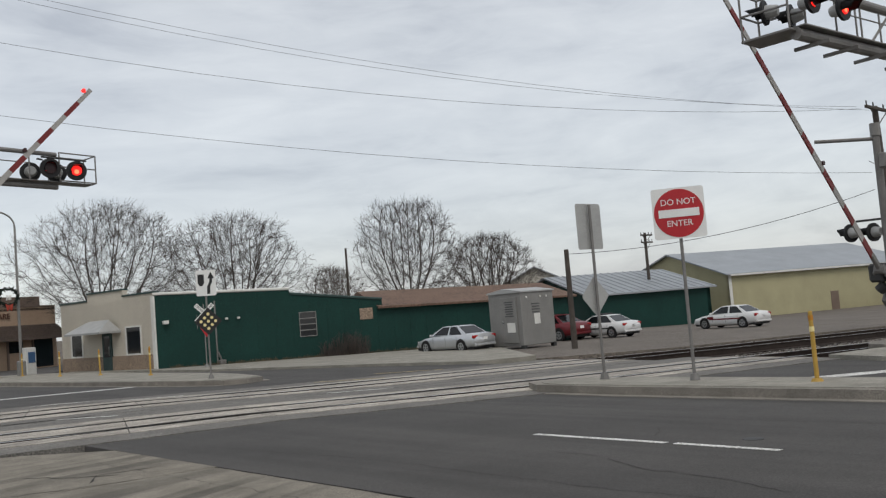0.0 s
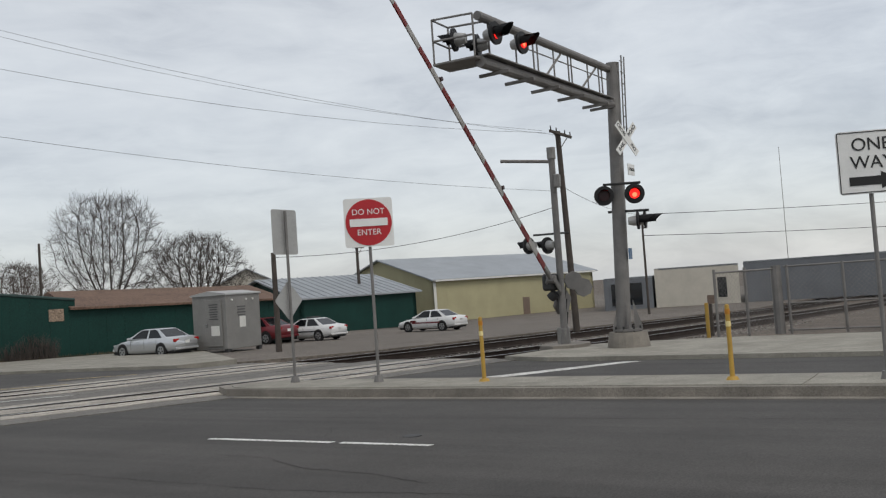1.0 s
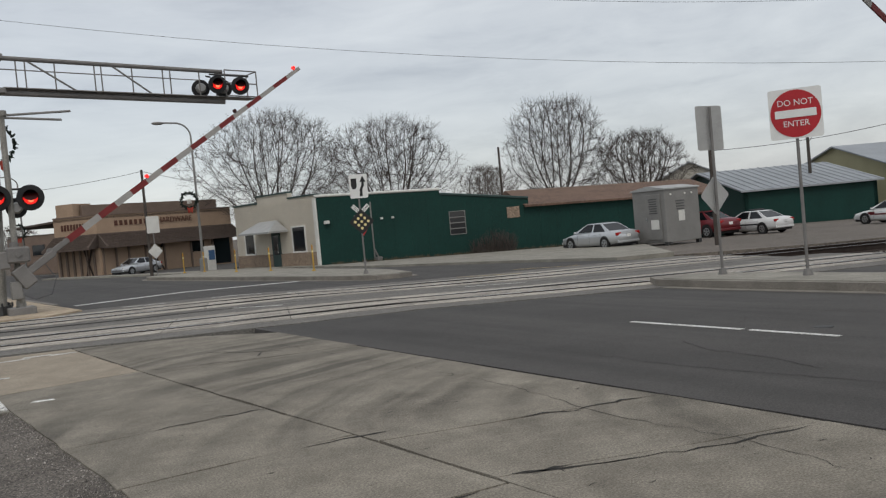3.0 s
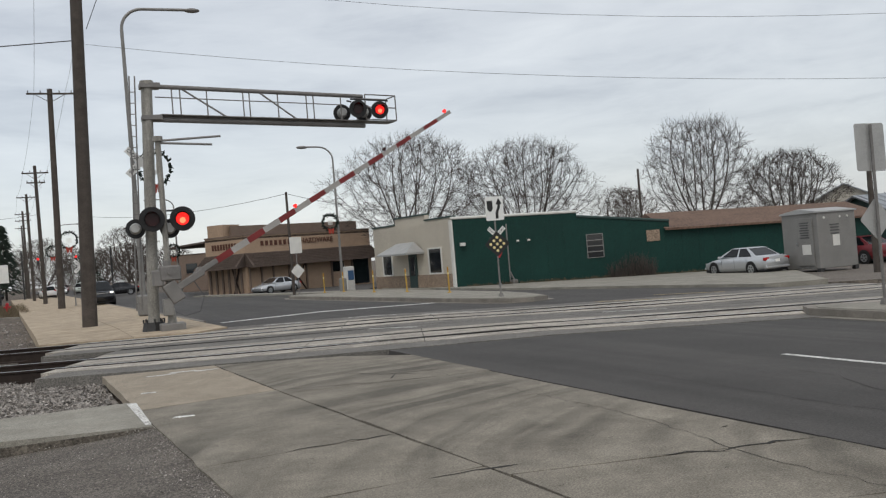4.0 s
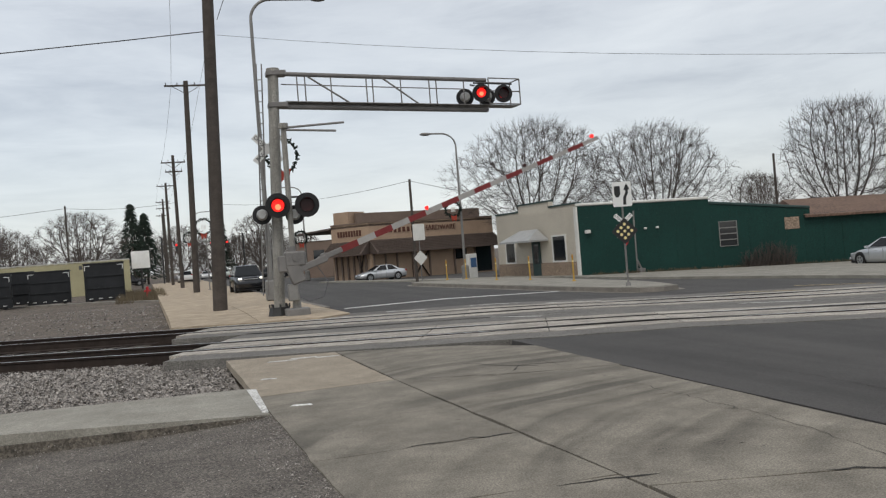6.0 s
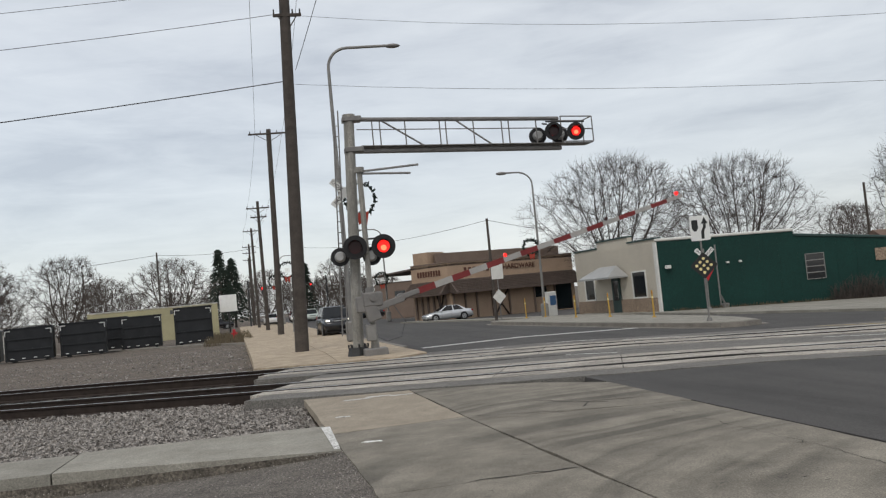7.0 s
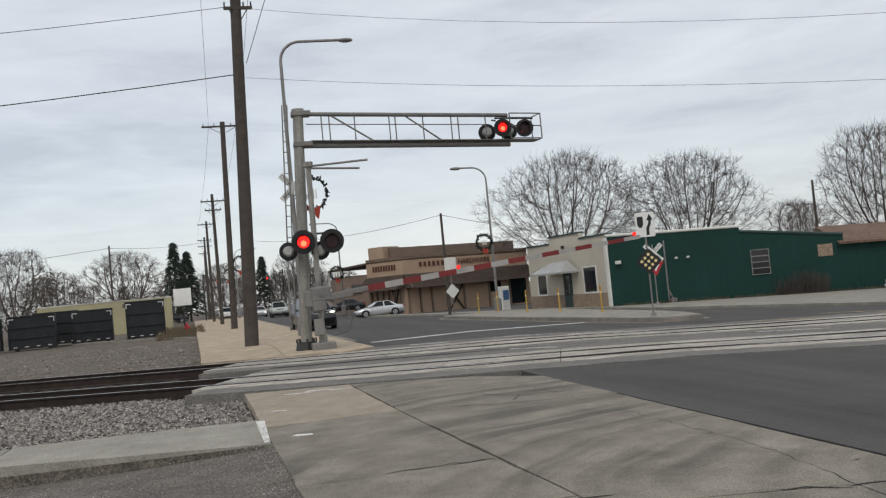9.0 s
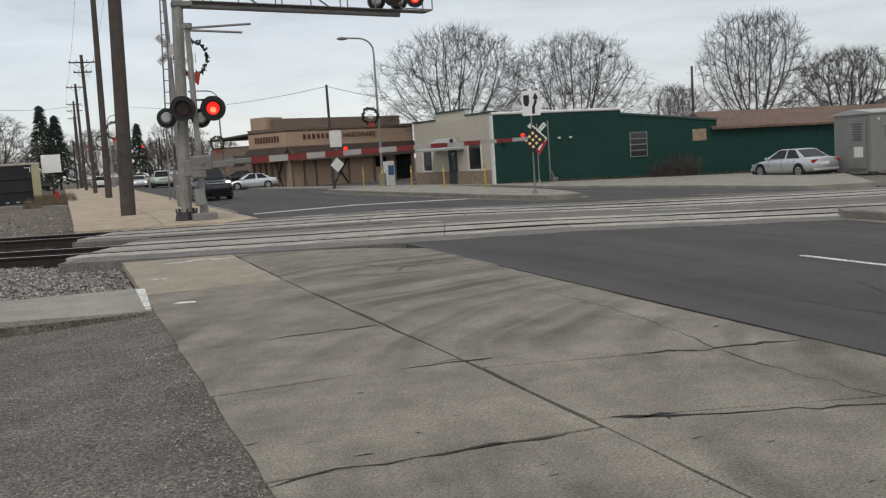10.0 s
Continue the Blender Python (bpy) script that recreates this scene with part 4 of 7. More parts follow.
brace(HB, HA, 4.0, 5.6)
brace(HC, HB, 2.6, 3.3)
wallpart("shop_window", on_wall(HB, HA, 8.4), on_wall(HB, HA, 9.6), 0.9, 1.75, 0.05, GLASS, store, 0.03)
wallpart("open_bay", on_wall(HB, HA, 10.6), on_wall(HB, HA, 12.3), -0.3, 1.85, 0.05, GLASS, store, 0.03, "dark shop bay under the awning")


def wall_text(words, size, s, z, a, b, owner, out=0.05):
    d2 = (Vector(b) - Vector(a)).normalized()
    p = on_wall(a, b, s) + Vector((d2.y, -d2.x)) * out
    m2 = Matrix(((d2.x, 0, d2.y, p.x), (d2.y, 0, -d2.x, p.y), (0, 1, 0, z), (0, 0, 0, 1)))
    return text(words, size, LETTER, owner, m2, depth=0.02)


wall_text("HARDWARE", 0.60, 6.95, 3.65, HB, HA, store)
for i in range(8):
    s = 1.5 + i * 0.43
    wallpart("sign_bar", on_wall(HB, HA, s), on_wall(HB, HA, s + 0.24), 3.46, 3.84, 0.05, LETTER, store, 0.05)
for i in range(9):
    s = 0.7 + i * 0.28
    wallpart("sign_bar", on_wall(HC, HB, s), on_wall(HC, HB, s + 0.17), 3.35, 3.8, 0.05, LETTER, store, 0.05)

# things in front of the shops
ice = thing("ice_chest", "white ice merchandiser cabinet with a blue and white front", "ice chest", Matrix.Translation((16.9, 53.6, -0.22)) @ Matrix.Rotation(radians(15), 4, "Z"))
bm = bmesh.new()
box(bm, (0, 0, 0.78), (0.6, 0.55, 1.55), bevel=0.03)
part("body", bm, TRIMW, ice)
bm = bmesh.new()
box(bm, (0.02, -0.285, 1.0), (0.42, 0.03, 0.6), bevel=0.01)
part("door", bm, mat("blue_door", (0.05, 0.12, 0.25), 0.5, var=0.1), ice)

# building between store and road's end, and small far blocks
def block(name, pts, z0, z1, wall_m, roof_m, label, windows=()):
    owner = thing(name, label, "building")
    for i in range(len(pts)):
        wallpart("wall", pts[i], pts[(i + 1) % len(pts)], z0, z1, 0.3, wall_m, owner)
    bm = bmesh.new()
    prism(bm, pts, z1 - 0.12, z1 + 0.05)
    part("roof", bm, roof_m, owner)
    for i, s0, s1, w0, w1 in windows:
        opening(owner, pts[i], pts[(i + 1) % len(pts)], s0, s1, w0, w1, wall_m)
    return owner


block("brick_shop", [(12.5, 112), (17, 110), (19, 120), (13, 122)], -0.4, 4.1, STUCCOD, SHINGLE, "distant brown flat-roofed shop beyond the store", ((0, 2, 3.4, 1.8, 3.0),))

# low brown building behind: gable, green shed, yellow hall, cream and grey halls
def gabled(name, w0, w1, depth, z0, eave, ridge, wall_m, roof_m, label, over=0.4, ribs=0, trim=None):
    """A hall: long wall from w0 to w1, its depth to the left of that, a ridge along its middle."""
    owner = thing(name, label, "building")
    a, b = Vector(w0), Vector(w1)
    d2 = (b - a).normalized()
    n2 = Vector((-d2.y, d2.x))
    c, e = b + n2 * depth, a + n2 * depth
    wallpart("wall", w0, w1, z0, eave, 0.3, wall_m, owner)
    wallpart("wall", c.to_tuple(), e.to_tuple(), z0, eave, 0.3, wall_m, owner)
    for p, q in ((b, c), (e, a)):
        m2 = (p + q) / 2
        bm = bmesh.new()
        o2 = -d2 * 0.3 if p == b else d2 * 0.3
        v = [bm.verts.new(t) for t in ((p.x, p.y, z0), (q.x, q.y, z0), (q.x, q.y, eave), (m2.x, m2.y, ridge), (p.x, p.y, eave))]
        f = bm.faces.new(v)
        r = bmesh.ops.extrude_face_region(bm, geom=[f])
        bmesh.ops.translate(bm, vec=(o2.x, o2.y, 0), verts=[x for x in r["geom"] if isinstance(x, bmesh.types.BMVert)])
        part("gable_wall", bm, wall_m, owner)
    for s in (0, 1):
        p, q = (a, b) if s == 0 else (e, c)
        sg = -1 if s == 0 else 1
        p2, q2 = p - d2 * over + n2 * over * sg, q + d2 * over + n2 * over * sg
        m0, m1 = (a + e) / 2 - d2 * over, (b + c) / 2 + d2 * over
        dz = (ridge - eave) * over / (depth / 2)
        bm = bmesh.new()
        v = [bm.verts.new(t) for t in ((p2.x, p2.y, eave - dz), (q2.x, q2.y, eave - dz), (m1.x, m1.y, ridge + 0.02), (m0.x, m0.y, ridge + 0.02))]
        f = bm.faces.new(v)
        r = bmesh.ops.extrude_face_region(bm, geom=[f])
        bmesh.ops.translate(bm, vec=(0, 0, 0.12), verts=[x for x in r["geom"] if isinstance(x, bmesh.types.BMVert)])
        part("roof", bm, roof_m, owner)
        if ribs and s == 0:
            ln = (q2 - p2).length
            for i in range(ribs):
                f = (i + 0.5) / ribs
                lo, hi = p2.lerp(q2, f), m0.lerp(m1, f)
                bm = bmesh.new()
                rod(bm, (lo.x, lo.y, eave - dz + 0.14), (hi.x, hi.y, ridge + 0.16), 0.04, n=4)
                part("rib", bm, roof_m, owner)
    if trim:
        wallpart("corner_trim", w0, (a + d2 * 0.3).to_tuple(), z0, eave, 0.1, trim, owner, 0.03)
        wallpart("gutter", w0, w1, eave - 0.18, eave - 0.02, 0.15, trim, owner, 0.42)
    return owner


gabled("green_shed", (54.7, 43.8), (64.4, 39.3), 15.0, -1.2, 1.65, 3.35, GREENWALL, ROOFGREY, "dark green metal shed with a pale ribbed metal roof", ribs=16)
yh = gabled("yellow_hall", (71.0, 41.4), (90.7, 33.3), 16.9, -1.5, 2.55, 4.85, YELBLOCK, ROOFGREY, "large pale yellow metal hall with a grey roof", trim=TRIMW)
wallpart("door", on_wall((71, 41.4), (90.7, 33.3), 11.0), on_wall((71, 41.4), (90.7, 33.3), 11.9), -1.4, 0.3, 0.1, STUCCOD, yh, 0.03)
gabled("grey_gable_house", (73, 61), (84, 71), 6.8, -1.3, 3.4, 5.1, CREAMBLOCK, ROOFGREY, "pale house with a low grey gable roof")
cream = block("cream_hall", [(80.3, 23.6), (82.3, 16.6), (96, 20), (94, 27)], -1.4, 2.1, CREAMBLOCK, ROOFGREY, "cream-painted block hall with a flat roof", ((0, 5.4, 6.2, -0.8, 1.0),))
block("grey_hall", [(82.5, 16.2), (86.5, -6), (110, -2), (106, 20)], -1.4, 2.2, GREYBLOCK, ROOFGREY, "long plain dark grey hall")
block("grey_garage", [(78.0, 27.6), (80.2, 23.8), (94, 27.4), (92, 31)], -1.4, 1.5, GREYBLOCK, ROOFGREY, "grey garage with plain doors", ((0, 0.6, 1.8, -1.0, 1.0), (0, 2.2, 3.4, -1.0, 1.0)))
block("auto_shop", [(-21.5, 107), (-7.2, 109), (-8, 120), (-22, 118)], -0.3, 3.6, YELBLOCK, TRIMW, "long low yellow shop with a pale flat roof")
block("white_house", [(-40, 128), (-33, 129), (-33, 138), (-40, 137)], -0.3, 3.2, TRIMW, SHINGLE, "small white house behind the shop")
sgn = thing("shop_sign_bars", "dark unreadable lettering on the yellow shop wall", "sign")
for i in range(8):
    wallpart("sign_bar", on_wall((-21.5, 107), (-7.2, 109), 9.0 + i * 0.55), on_wall((-21.5, 107), (-7.2, 109), 9.35 + i * 0.55), 2.75, 3.2, 0.05, SIGNGREY, sgn, 0.04)

# signal cabinet by the tracks
cab = thing("signal_cabinet", "weathered grey steel railway signal bungalow with a notice door", "cabinet", Matrix.Translation((31.0, 29.0, -0.55)))
bm = bmesh.new()
box(bm, (1.15, 1.05, 1.38), (2.3, 2.1, 2.5), bevel=0.02)
part("body", bm, CABINET, cab)
bm = bmesh.new()
v = [bm.verts.new(t) for t in ((-0.06, -0.06, 2.62), (2.36, -0.06, 2.62), (2.36, 2.16, 2.62), (-0.06, 2.16, 2.62), (-0.06, -0.06, 2.68), (2.36, -0.06, 2.68), (2.36, 1.05, 2.84), (-0.06, 1.05, 2.84), (2.36, 2.16, 2.68), (-0.06, 2.16, 2.68))]
for f in ((3, 2, 1, 0), (0, 1, 5, 4), (4, 5, 6, 7), (7, 6, 8, 9), (2, 3, 9, 8), (1, 2, 8, 6, 5), (3, 0, 4, 7, 9)):
    bm.faces.new([v[i] for i in f])
part("roof", bm, SIGNBACK, cab)
bm = bmesh.new()
box(bm, (-0.03, 0.75, 1.35), (0.06, 1.0, 2.15), bevel=0.015)
cdoor = part("door", bm, CABINET, cab, "grey steel door with faded notices")
bm = bmesh.new()
box(bm, (-0.08, 1.15, 1.25), (0.05, 0.06, 0.16), bevel=0.01)
part("handle", bm, CHROME, cdoor)
for i in range(7):
    bm = bmesh.new()
    box(bm, (-0.065, 0.72, 2.2 - i * 0.11), (0.012, 0.55 - 0.05 * (i % 3), 0.055))
    part("notice_line", bm, SIGNGREY, cdoor)
bm = bmesh.new()
box(bm, (-0.066, 0.65, 1.0), (0.012, 0.5, 0.45))
part("notice", bm, TRIMW, cdoor)
for i in range(4):
    bm = bmesh.new()
    box(bm, (1.0, -0.01, 2.05 - i * 0.13), (0.55 - 0.06 * (i % 2), 0.02, 0.05))
    part("label_line", bm, SIGNGREY, cab)
bm = bmesh.new()
box(bm, (1.05, -0.01, 1.35), (0.4, 0.025, 0.5))
part("notice", bm, TRIMW, cab)
for x in (0.4, 1.35, 1.8):
    bm = bmesh.new()
    rod(bm, (x, 0.0, 2.38), (x, -0.04, 2.38), 0.05)
    part("vent", bm, TRIMW, cab)
for x, y in ((0.1, 0.1), (2.2, 0.1), (0.1, 2.0), (2.2, 2.0)):
    bm = bmesh.new()
    box(bm, (x, y, 0.06), (0.2, 0.2, 0.2))
    part("foot", bm, DARKSTEEL, cab)


# ---------------------------------------------------------------- crossing signals
ADDED_SHUTTERS = []


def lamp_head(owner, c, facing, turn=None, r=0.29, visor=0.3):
    """A flashing light: round black backboard, lens, hood. turn: 0 or 1 for a lamp that flashes, the two in turn:
    its lens always glows, and an added shutter hinged at its top covers it for the dark phase; None for a lamp that
    stays dark."""
    f = Vector((*facing, 0)).normalized()
    side = Vector((-f.y, f.x, 0))
    c = Vector(c)
    lr = 0.52 * r
    bm = bmesh.new()
    rod(bm, c - f * 0.03, c + f * 0.03, r, n=28)
    head = part("signal_head", bm, BLACK, owner, "round black flashing light", smooth=False)
    bm = bmesh.new()
    rod(bm, c - f * 0.26, c - f * 0.14, lr * 0.8, lr * 1.05, n=16)
    rod(bm, c - f * 0.14, c - f * 0.03, lr * 1.05, lr * 1.15, n=16)
    part("housing", bm, SIGNBACK, head)
    bm = bmesh.new()
    rod(bm, c + f * 0.03, c + f * 0.055, lr, lr * 0.9, n=24)
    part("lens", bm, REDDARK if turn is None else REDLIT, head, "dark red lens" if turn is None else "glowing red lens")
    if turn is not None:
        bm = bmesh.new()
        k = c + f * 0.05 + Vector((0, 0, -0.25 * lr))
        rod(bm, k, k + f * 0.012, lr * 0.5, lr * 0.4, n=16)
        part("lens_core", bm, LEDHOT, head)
        # added flap, no part of a real lamp: it makes the steady lens flash
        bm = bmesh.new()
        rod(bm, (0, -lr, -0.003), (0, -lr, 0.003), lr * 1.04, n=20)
        sh = part("shutter", bm, REDDARK, head, "added dark red hinged shutter that stands in for the unlit lens")
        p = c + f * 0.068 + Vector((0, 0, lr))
        ADDED_SHUTTERS.append((sh, Matrix(((side.x, 0, f.x, p.x), (side.y, 0, f.y, p.y), (0, 1, 0, p.z), (0, 0, 0, 1))), turn))
    bm = bmesh.new()
    ring = []
    for i in range(15):
        a = radians(-25 + 230 * i / 14)
        o = side * math.cos(a) * lr * 1.14 + Vector((0, 0, math.sin(a) * lr * 1.14))
        ln = visor * (0.55 + 0.45 * max(0, math.sin(a)))
        ring.append((bm.verts.new(c + o + f * 0.03), bm.verts.new(c + o * 0.97 + f * (0.03 + ln))))
    for p, q in zip(ring, ring[1:]):
        bm.faces.new((p[0], q[0], q[1], p[1]))
    bmesh.ops.solidify(bm, geom=bm.faces[:], thickness=0.008)
    part("hood", bm, BLACK, head)
    return head


def crossbuck(owner, c, facing, size=1.15, back=False):
    """Two crossed boards with the crossing's words."""
    f = Vector((*facing, 0)).normalized()
    s = Vector((-f.y, f.x, 0))
    base = Matrix(((s.x, 0, f.x, c[0]), (s.y, 0, f.y, c[1]), (0, 1, 0, c[2]), (0, 0, 0, 1)))
    for a, w, dz in ((45, "RAILROAD", 0.0), (-45, "CROSSING", 0.022)):
        m = base @ Matrix.Rotation(radians(a), 4, "Z") @ Matrix.Translation((0, 0, dz))
        bm = bmesh.new()
        box(bm, (0, 0, 0), (size, 0.21 * size / 1.15, 0.016), m)
        board = part("crossbuck_board", bm, WHITE, owner, "white crossbuck board")
        if a == 45:
            for k, word in ((-1, "RAIL"), (1, "ROAD")):
                text(word, 0.155, SIGNBLACK, board, m @ Matrix.Translation((k * 0.33, 0, 0.012)))
        else:
            for k, word in ((-1, "CROSS"), (1, "ING")):
                text(word, 0.145, SIGNBLACK, board, m @ Matrix.Translation((k * 0.33, 0, 0.012)))


def truss(owner, m0, m1, ztop, zbot, metal, r=0.07, drop=0.0, basket=True):
    """A cantilever of two chords with posts, a hand rail and slanting braces from mast m0 to tip m1."""
    a, b = Vector((*m0, 0)), Vector((*m1, 0))
    d = b - a

    def at(f, z):
        p = a + d * f
        return (p.x, p.y, z - drop * f)
    bm = bmesh.new()
    rod(bm, at(0, ztop), at(0.87 if basket else 1.0, ztop), r, n=12)
    part("top_chord", bm, metal, owner)
    bm = bmesh.new()
    rod(bm, at(0, zbot), at(0.87 if basket else 1.0, zbot), r * 1.25, n=12)
    part("bottom_chord", bm, metal, owner)
    n = Vector((-d.y, d.x, 0)).normalized()
    bm = bmesh.new()
    p, q = Vector(at(0.04, zbot + 0.12)), Vector(at(1.0, zbot + 0.12))
    v = [bm.verts.new(t) for t in (p - n * 0.18, q - n * 0.22, q + n * 0.22, p + n * 0.18)]
    fc = bm.faces.new(v)
    e = bmesh.ops.extrude_face_region(bm, geom=[fc])
    bmesh.ops.translate(bm, vec=(0, 0, 0.025), verts=[x for x in e["geom"] if isinstance(x, bmesh.types.BMVert)])
    part("walkway", bm, metal, owner, "steel grating walkway")
    for f in (0.09, 0.12, 0.22, 0.36, 0.385, 0.5, 0.62, 0.65, 0.77):
        bm = bmesh.new()
        rod(bm, at(f, zbot), at(f, ztop), 0.022, n=6)
        part("post", bm, metal, owner)
    for f0, f1 in ((0.12, 0.32), (0.42, 0.6)):
        bm = bmesh.new()
        rod(bm, at(f0, ztop), at(f1, zbot), 0.03, n=6)
        part("brace", bm, metal, owner)
    bm = bmesh.new()
    rod(bm, at(0.03, (ztop * 0.68 + zbot * 0.32)), at(0.77, (ztop * 0.68 + zbot * 0.32)), 0.018, n=6)
    part("hand_rail", bm, metal, owner)
    for f in () if basket else (0.1, 0.17, 0.38, 0.58, 0.76, 0.92):
        bm = bmesh.new()
        p = Vector(at(f, zbot - r * 1.25 - 0.04))
        box(bm, (0, 0, 0), (0.06, 0.75, 0.07), Matrix.Translation(p) @ Matrix.Rotation(math.atan2(d.y, d.x), 4, "Z"))
        part("walkway_bracket", bm, metal, owner)
    if not basket:
        return at
    # basket at the tip
    for side in (-0.35, 0.35):
        q0, q1 = Vector(at(0.86, zbot + 0.15)) + n * side, Vector(at(1.0, zbot + 0.15)) + n * side
        up = Vector((0, 0, ztop - zbot - 0.15))
        bm = bmesh.new()
        for u, w in ((q0, q0 + up), (q1, q1 + up), (q0 + up, q1 + up), (q0, q1), (q0 + up * 0.5, q1 + up * 0.5)):
            rod(bm, u, w, 0.022, n=6)
        part("basket_rail", bm, metal, owner)
    bm = bmesh.new()
    q1 = Vector(at(1.0, zbot + 0.15))
    up = Vector((0, 0, ztop - zbot - 0.15))
    rod(bm, q1 - n * 0.35 + up, q1 + n * 0.35 + up, 0.022, n=6)
    rod(bm, q1 - n * 0.35, q1 + n * 0.35, 0.022, n=6)
    part("basket_rail", bm, metal, owner)
    return at


# mast beyond the tracks
ML = (2.68, 27.6)
mast = thing("cantilever_signal_mast", "grey steel crossing signal mast with a long truss arm", "railway signal")
bm = bmesh.new()
rod(bm, (*ML, 0.3), (ML[0] + 0.34, ML[1], 7.55), 0.17, 0.165, n=20)
rod(bm, (ML[0] + 0.34, ML[1], 7.52), (ML[0] + 0.34, ML[1], 7.63), 0.20, n=20)
part("mast", bm, SILVERPAINT, mast, smooth=False)
bm = bmesh.new()
rod(bm, (*ML, 0.05), (*ML, 0.32), 0.36, 0.30, n=8)
for a in range(8):
    rod(bm, (ML[0] + 0.3 * math.cos(a * 0.785), ML[1] + 0.3 * math.sin(a * 0.785), 0.3), (ML[0] + 0.3 * math.cos(a * 0.785), ML[1] + 0.3 * math.sin(a * 0.785), 0.42), 0.03, n=6)
part("base_plate", bm, DARKSTEEL, mast)
at = truss(mast, (ML[0] + 0.32, ML[1]), (11.32, 28.8), 7.48, 6.47, GALVD, drop=0.19)
for z in (7.48, 6.5):
    bm = bmesh.new()
    box(bm, (ML[0] + 0.42, ML[1] + 0.02, z), (0.6, 0.42, 0.16), bevel=0.02)
    part("clamp", bm, GALVD, mast)
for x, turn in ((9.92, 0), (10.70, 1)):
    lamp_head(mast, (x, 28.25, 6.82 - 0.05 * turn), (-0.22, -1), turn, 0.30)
    lamp_head(mast, (x - 0.36, 28.95, 6.80), (0.15, 1), None, 0.30)
bm = bmesh.new()
c0, c1 = Vector(at(0.80, 7.30)), Vector(at(0.97, 7.30))
rod(bm, c0 + Vector((0, -0.35, 0)), c1 + Vector((0, -0.35, 0)), 0.03)
rod(bm, c0, c0 + Vector((0, -0.4, -0.1)), 0.03)
part("crossarm", bm, DARKSTEEL, mast)
# ladder behind the mast
bm = bmesh.new()
for dx in (-0.08, 0.08):
    rod(bm, (ML[0] - 0.36 + dx, ML[1] + 0.3, 0.7), (ML[0] - 0.04 + dx, ML[1] + 0.3, 7.85), 0.022, n=6)
part("ladder_rail", bm, GALVD, mast)
for i in range(20):
    bm = bmesh.new()
    rod(bm, (ML[0] - 0.43 + 0.0152 * i, ML[1] + 0.3, 0.9 + i * 0.34), (ML[0] - 0.27 + 0.0152 * i, ML[1] + 0.3, 0.9 + i * 0.34), 0.014, n=6)
    part("rung", bm, GALVD, mast)

# gate mast in front of it
GP = (3.15, 27.05)
gm = thing("crossing_gate_mast", "grey gate mast with mechanism, flashing lights and crossbuck", "railway signal")
bm = bmesh.new()
box(bm, (GP[0], GP[1], 0.14), (0.72, 0.62, 0.26), bevel=0.03)
part("base", bm, GALVD, gm)
bm = bmesh.new()
rod(bm, (*GP, 0.26), (*GP, 5.75), 0.085, n=14)
rod(bm, (*GP, 0.26), (*GP, 0.7), 0.14, 0.1, n=14)
rod(bm, (*GP, 5.7), (*GP, 5.85), 0.15, n=14)
part("mast", bm, SILVERPAINT, gm)
bm = bmesh.new()
rod(bm, (*GP, 5.72), (GP[0] + 1.9, GP[1] + 0.25, 5.86), 0.035)
rod(bm, (*GP, 5.66), (GP[0] + 1.6, GP[1] + 0.05, 5.58), 0.035)
part("top_arm", bm, GALV, gm)
bm = bmesh.new()
rod(bm, (GP[0] - 0.5, GP[1], 3.62), (GP[0] + 0.75, GP[1], 3.62), 0.03)
part("crossarm", bm, DARKSTEEL, gm)
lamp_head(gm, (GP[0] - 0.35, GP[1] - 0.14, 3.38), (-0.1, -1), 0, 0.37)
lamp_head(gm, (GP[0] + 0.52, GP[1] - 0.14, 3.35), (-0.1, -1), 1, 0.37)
lamp_head(gm, (GP[0] - 0.80, GP[1] + 0.3, 3.15), (0.1, 1), None, 0.29)
lamp_head(gm, (GP[0] + 0.18, GP[1] + 0.3, 3.10), (0.1, 1), None, 0.29)
crossbuck(gm, (GP[0] - 0.42, GP[1] + 1.15, 5.25), (0.1, -1), 1.15)
bm = bmesh.new()
box(bm, (GP[0] + 0.02, GP[1] - 0.18, 1.75), (0.62, 0.42, 0.46), bevel=0.05)
box(bm, (GP[0] - 0.34, GP[1] - 0.2, 1.62), (0.3, 0.3, 0.5), bevel=0.04)
rod(bm, (GP[0] - 0.05, GP[1] - 0.2, 1.95), (GP[0] - 0.05, GP[1] - 0.2, 2.12), 0.12, n=12)
part("gate_mechanism", bm, GALVD, gm, "grey gate drive box")
bm = bmesh.new()
rod(bm, (GP[0] + 0.02, GP[1] - 0.44, 1.78), (GP[0] + 0.02, GP[1] - 0.38, 1.78), 0.09)
part("shaft_cover", bm, GALVD, gm)
bm = bmesh.new()
tube(bm, [(GP[0] + 0.6, GP[1] - 0.3, 1.6), (GP[0] + 0.95, GP[1] - 0.3, 1.0), (GP[0] + 0.8, GP[1] - 0.3, 0.55), (GP[0] + 0.35, GP[1] - 0.3, 0.45), (GP[0] + 0.1, GP[1] - 0.2, 0.6)], 0.012)
part("cable", bm, WIRE, gm)
bm = bmesh.new()
box(bm, (GP[0] - 0.1, GP[1] - 0.2, 0.75), (0.3, 0.25, 0.5), bevel=0.02)
part("junction_box", bm, GALV, gm)


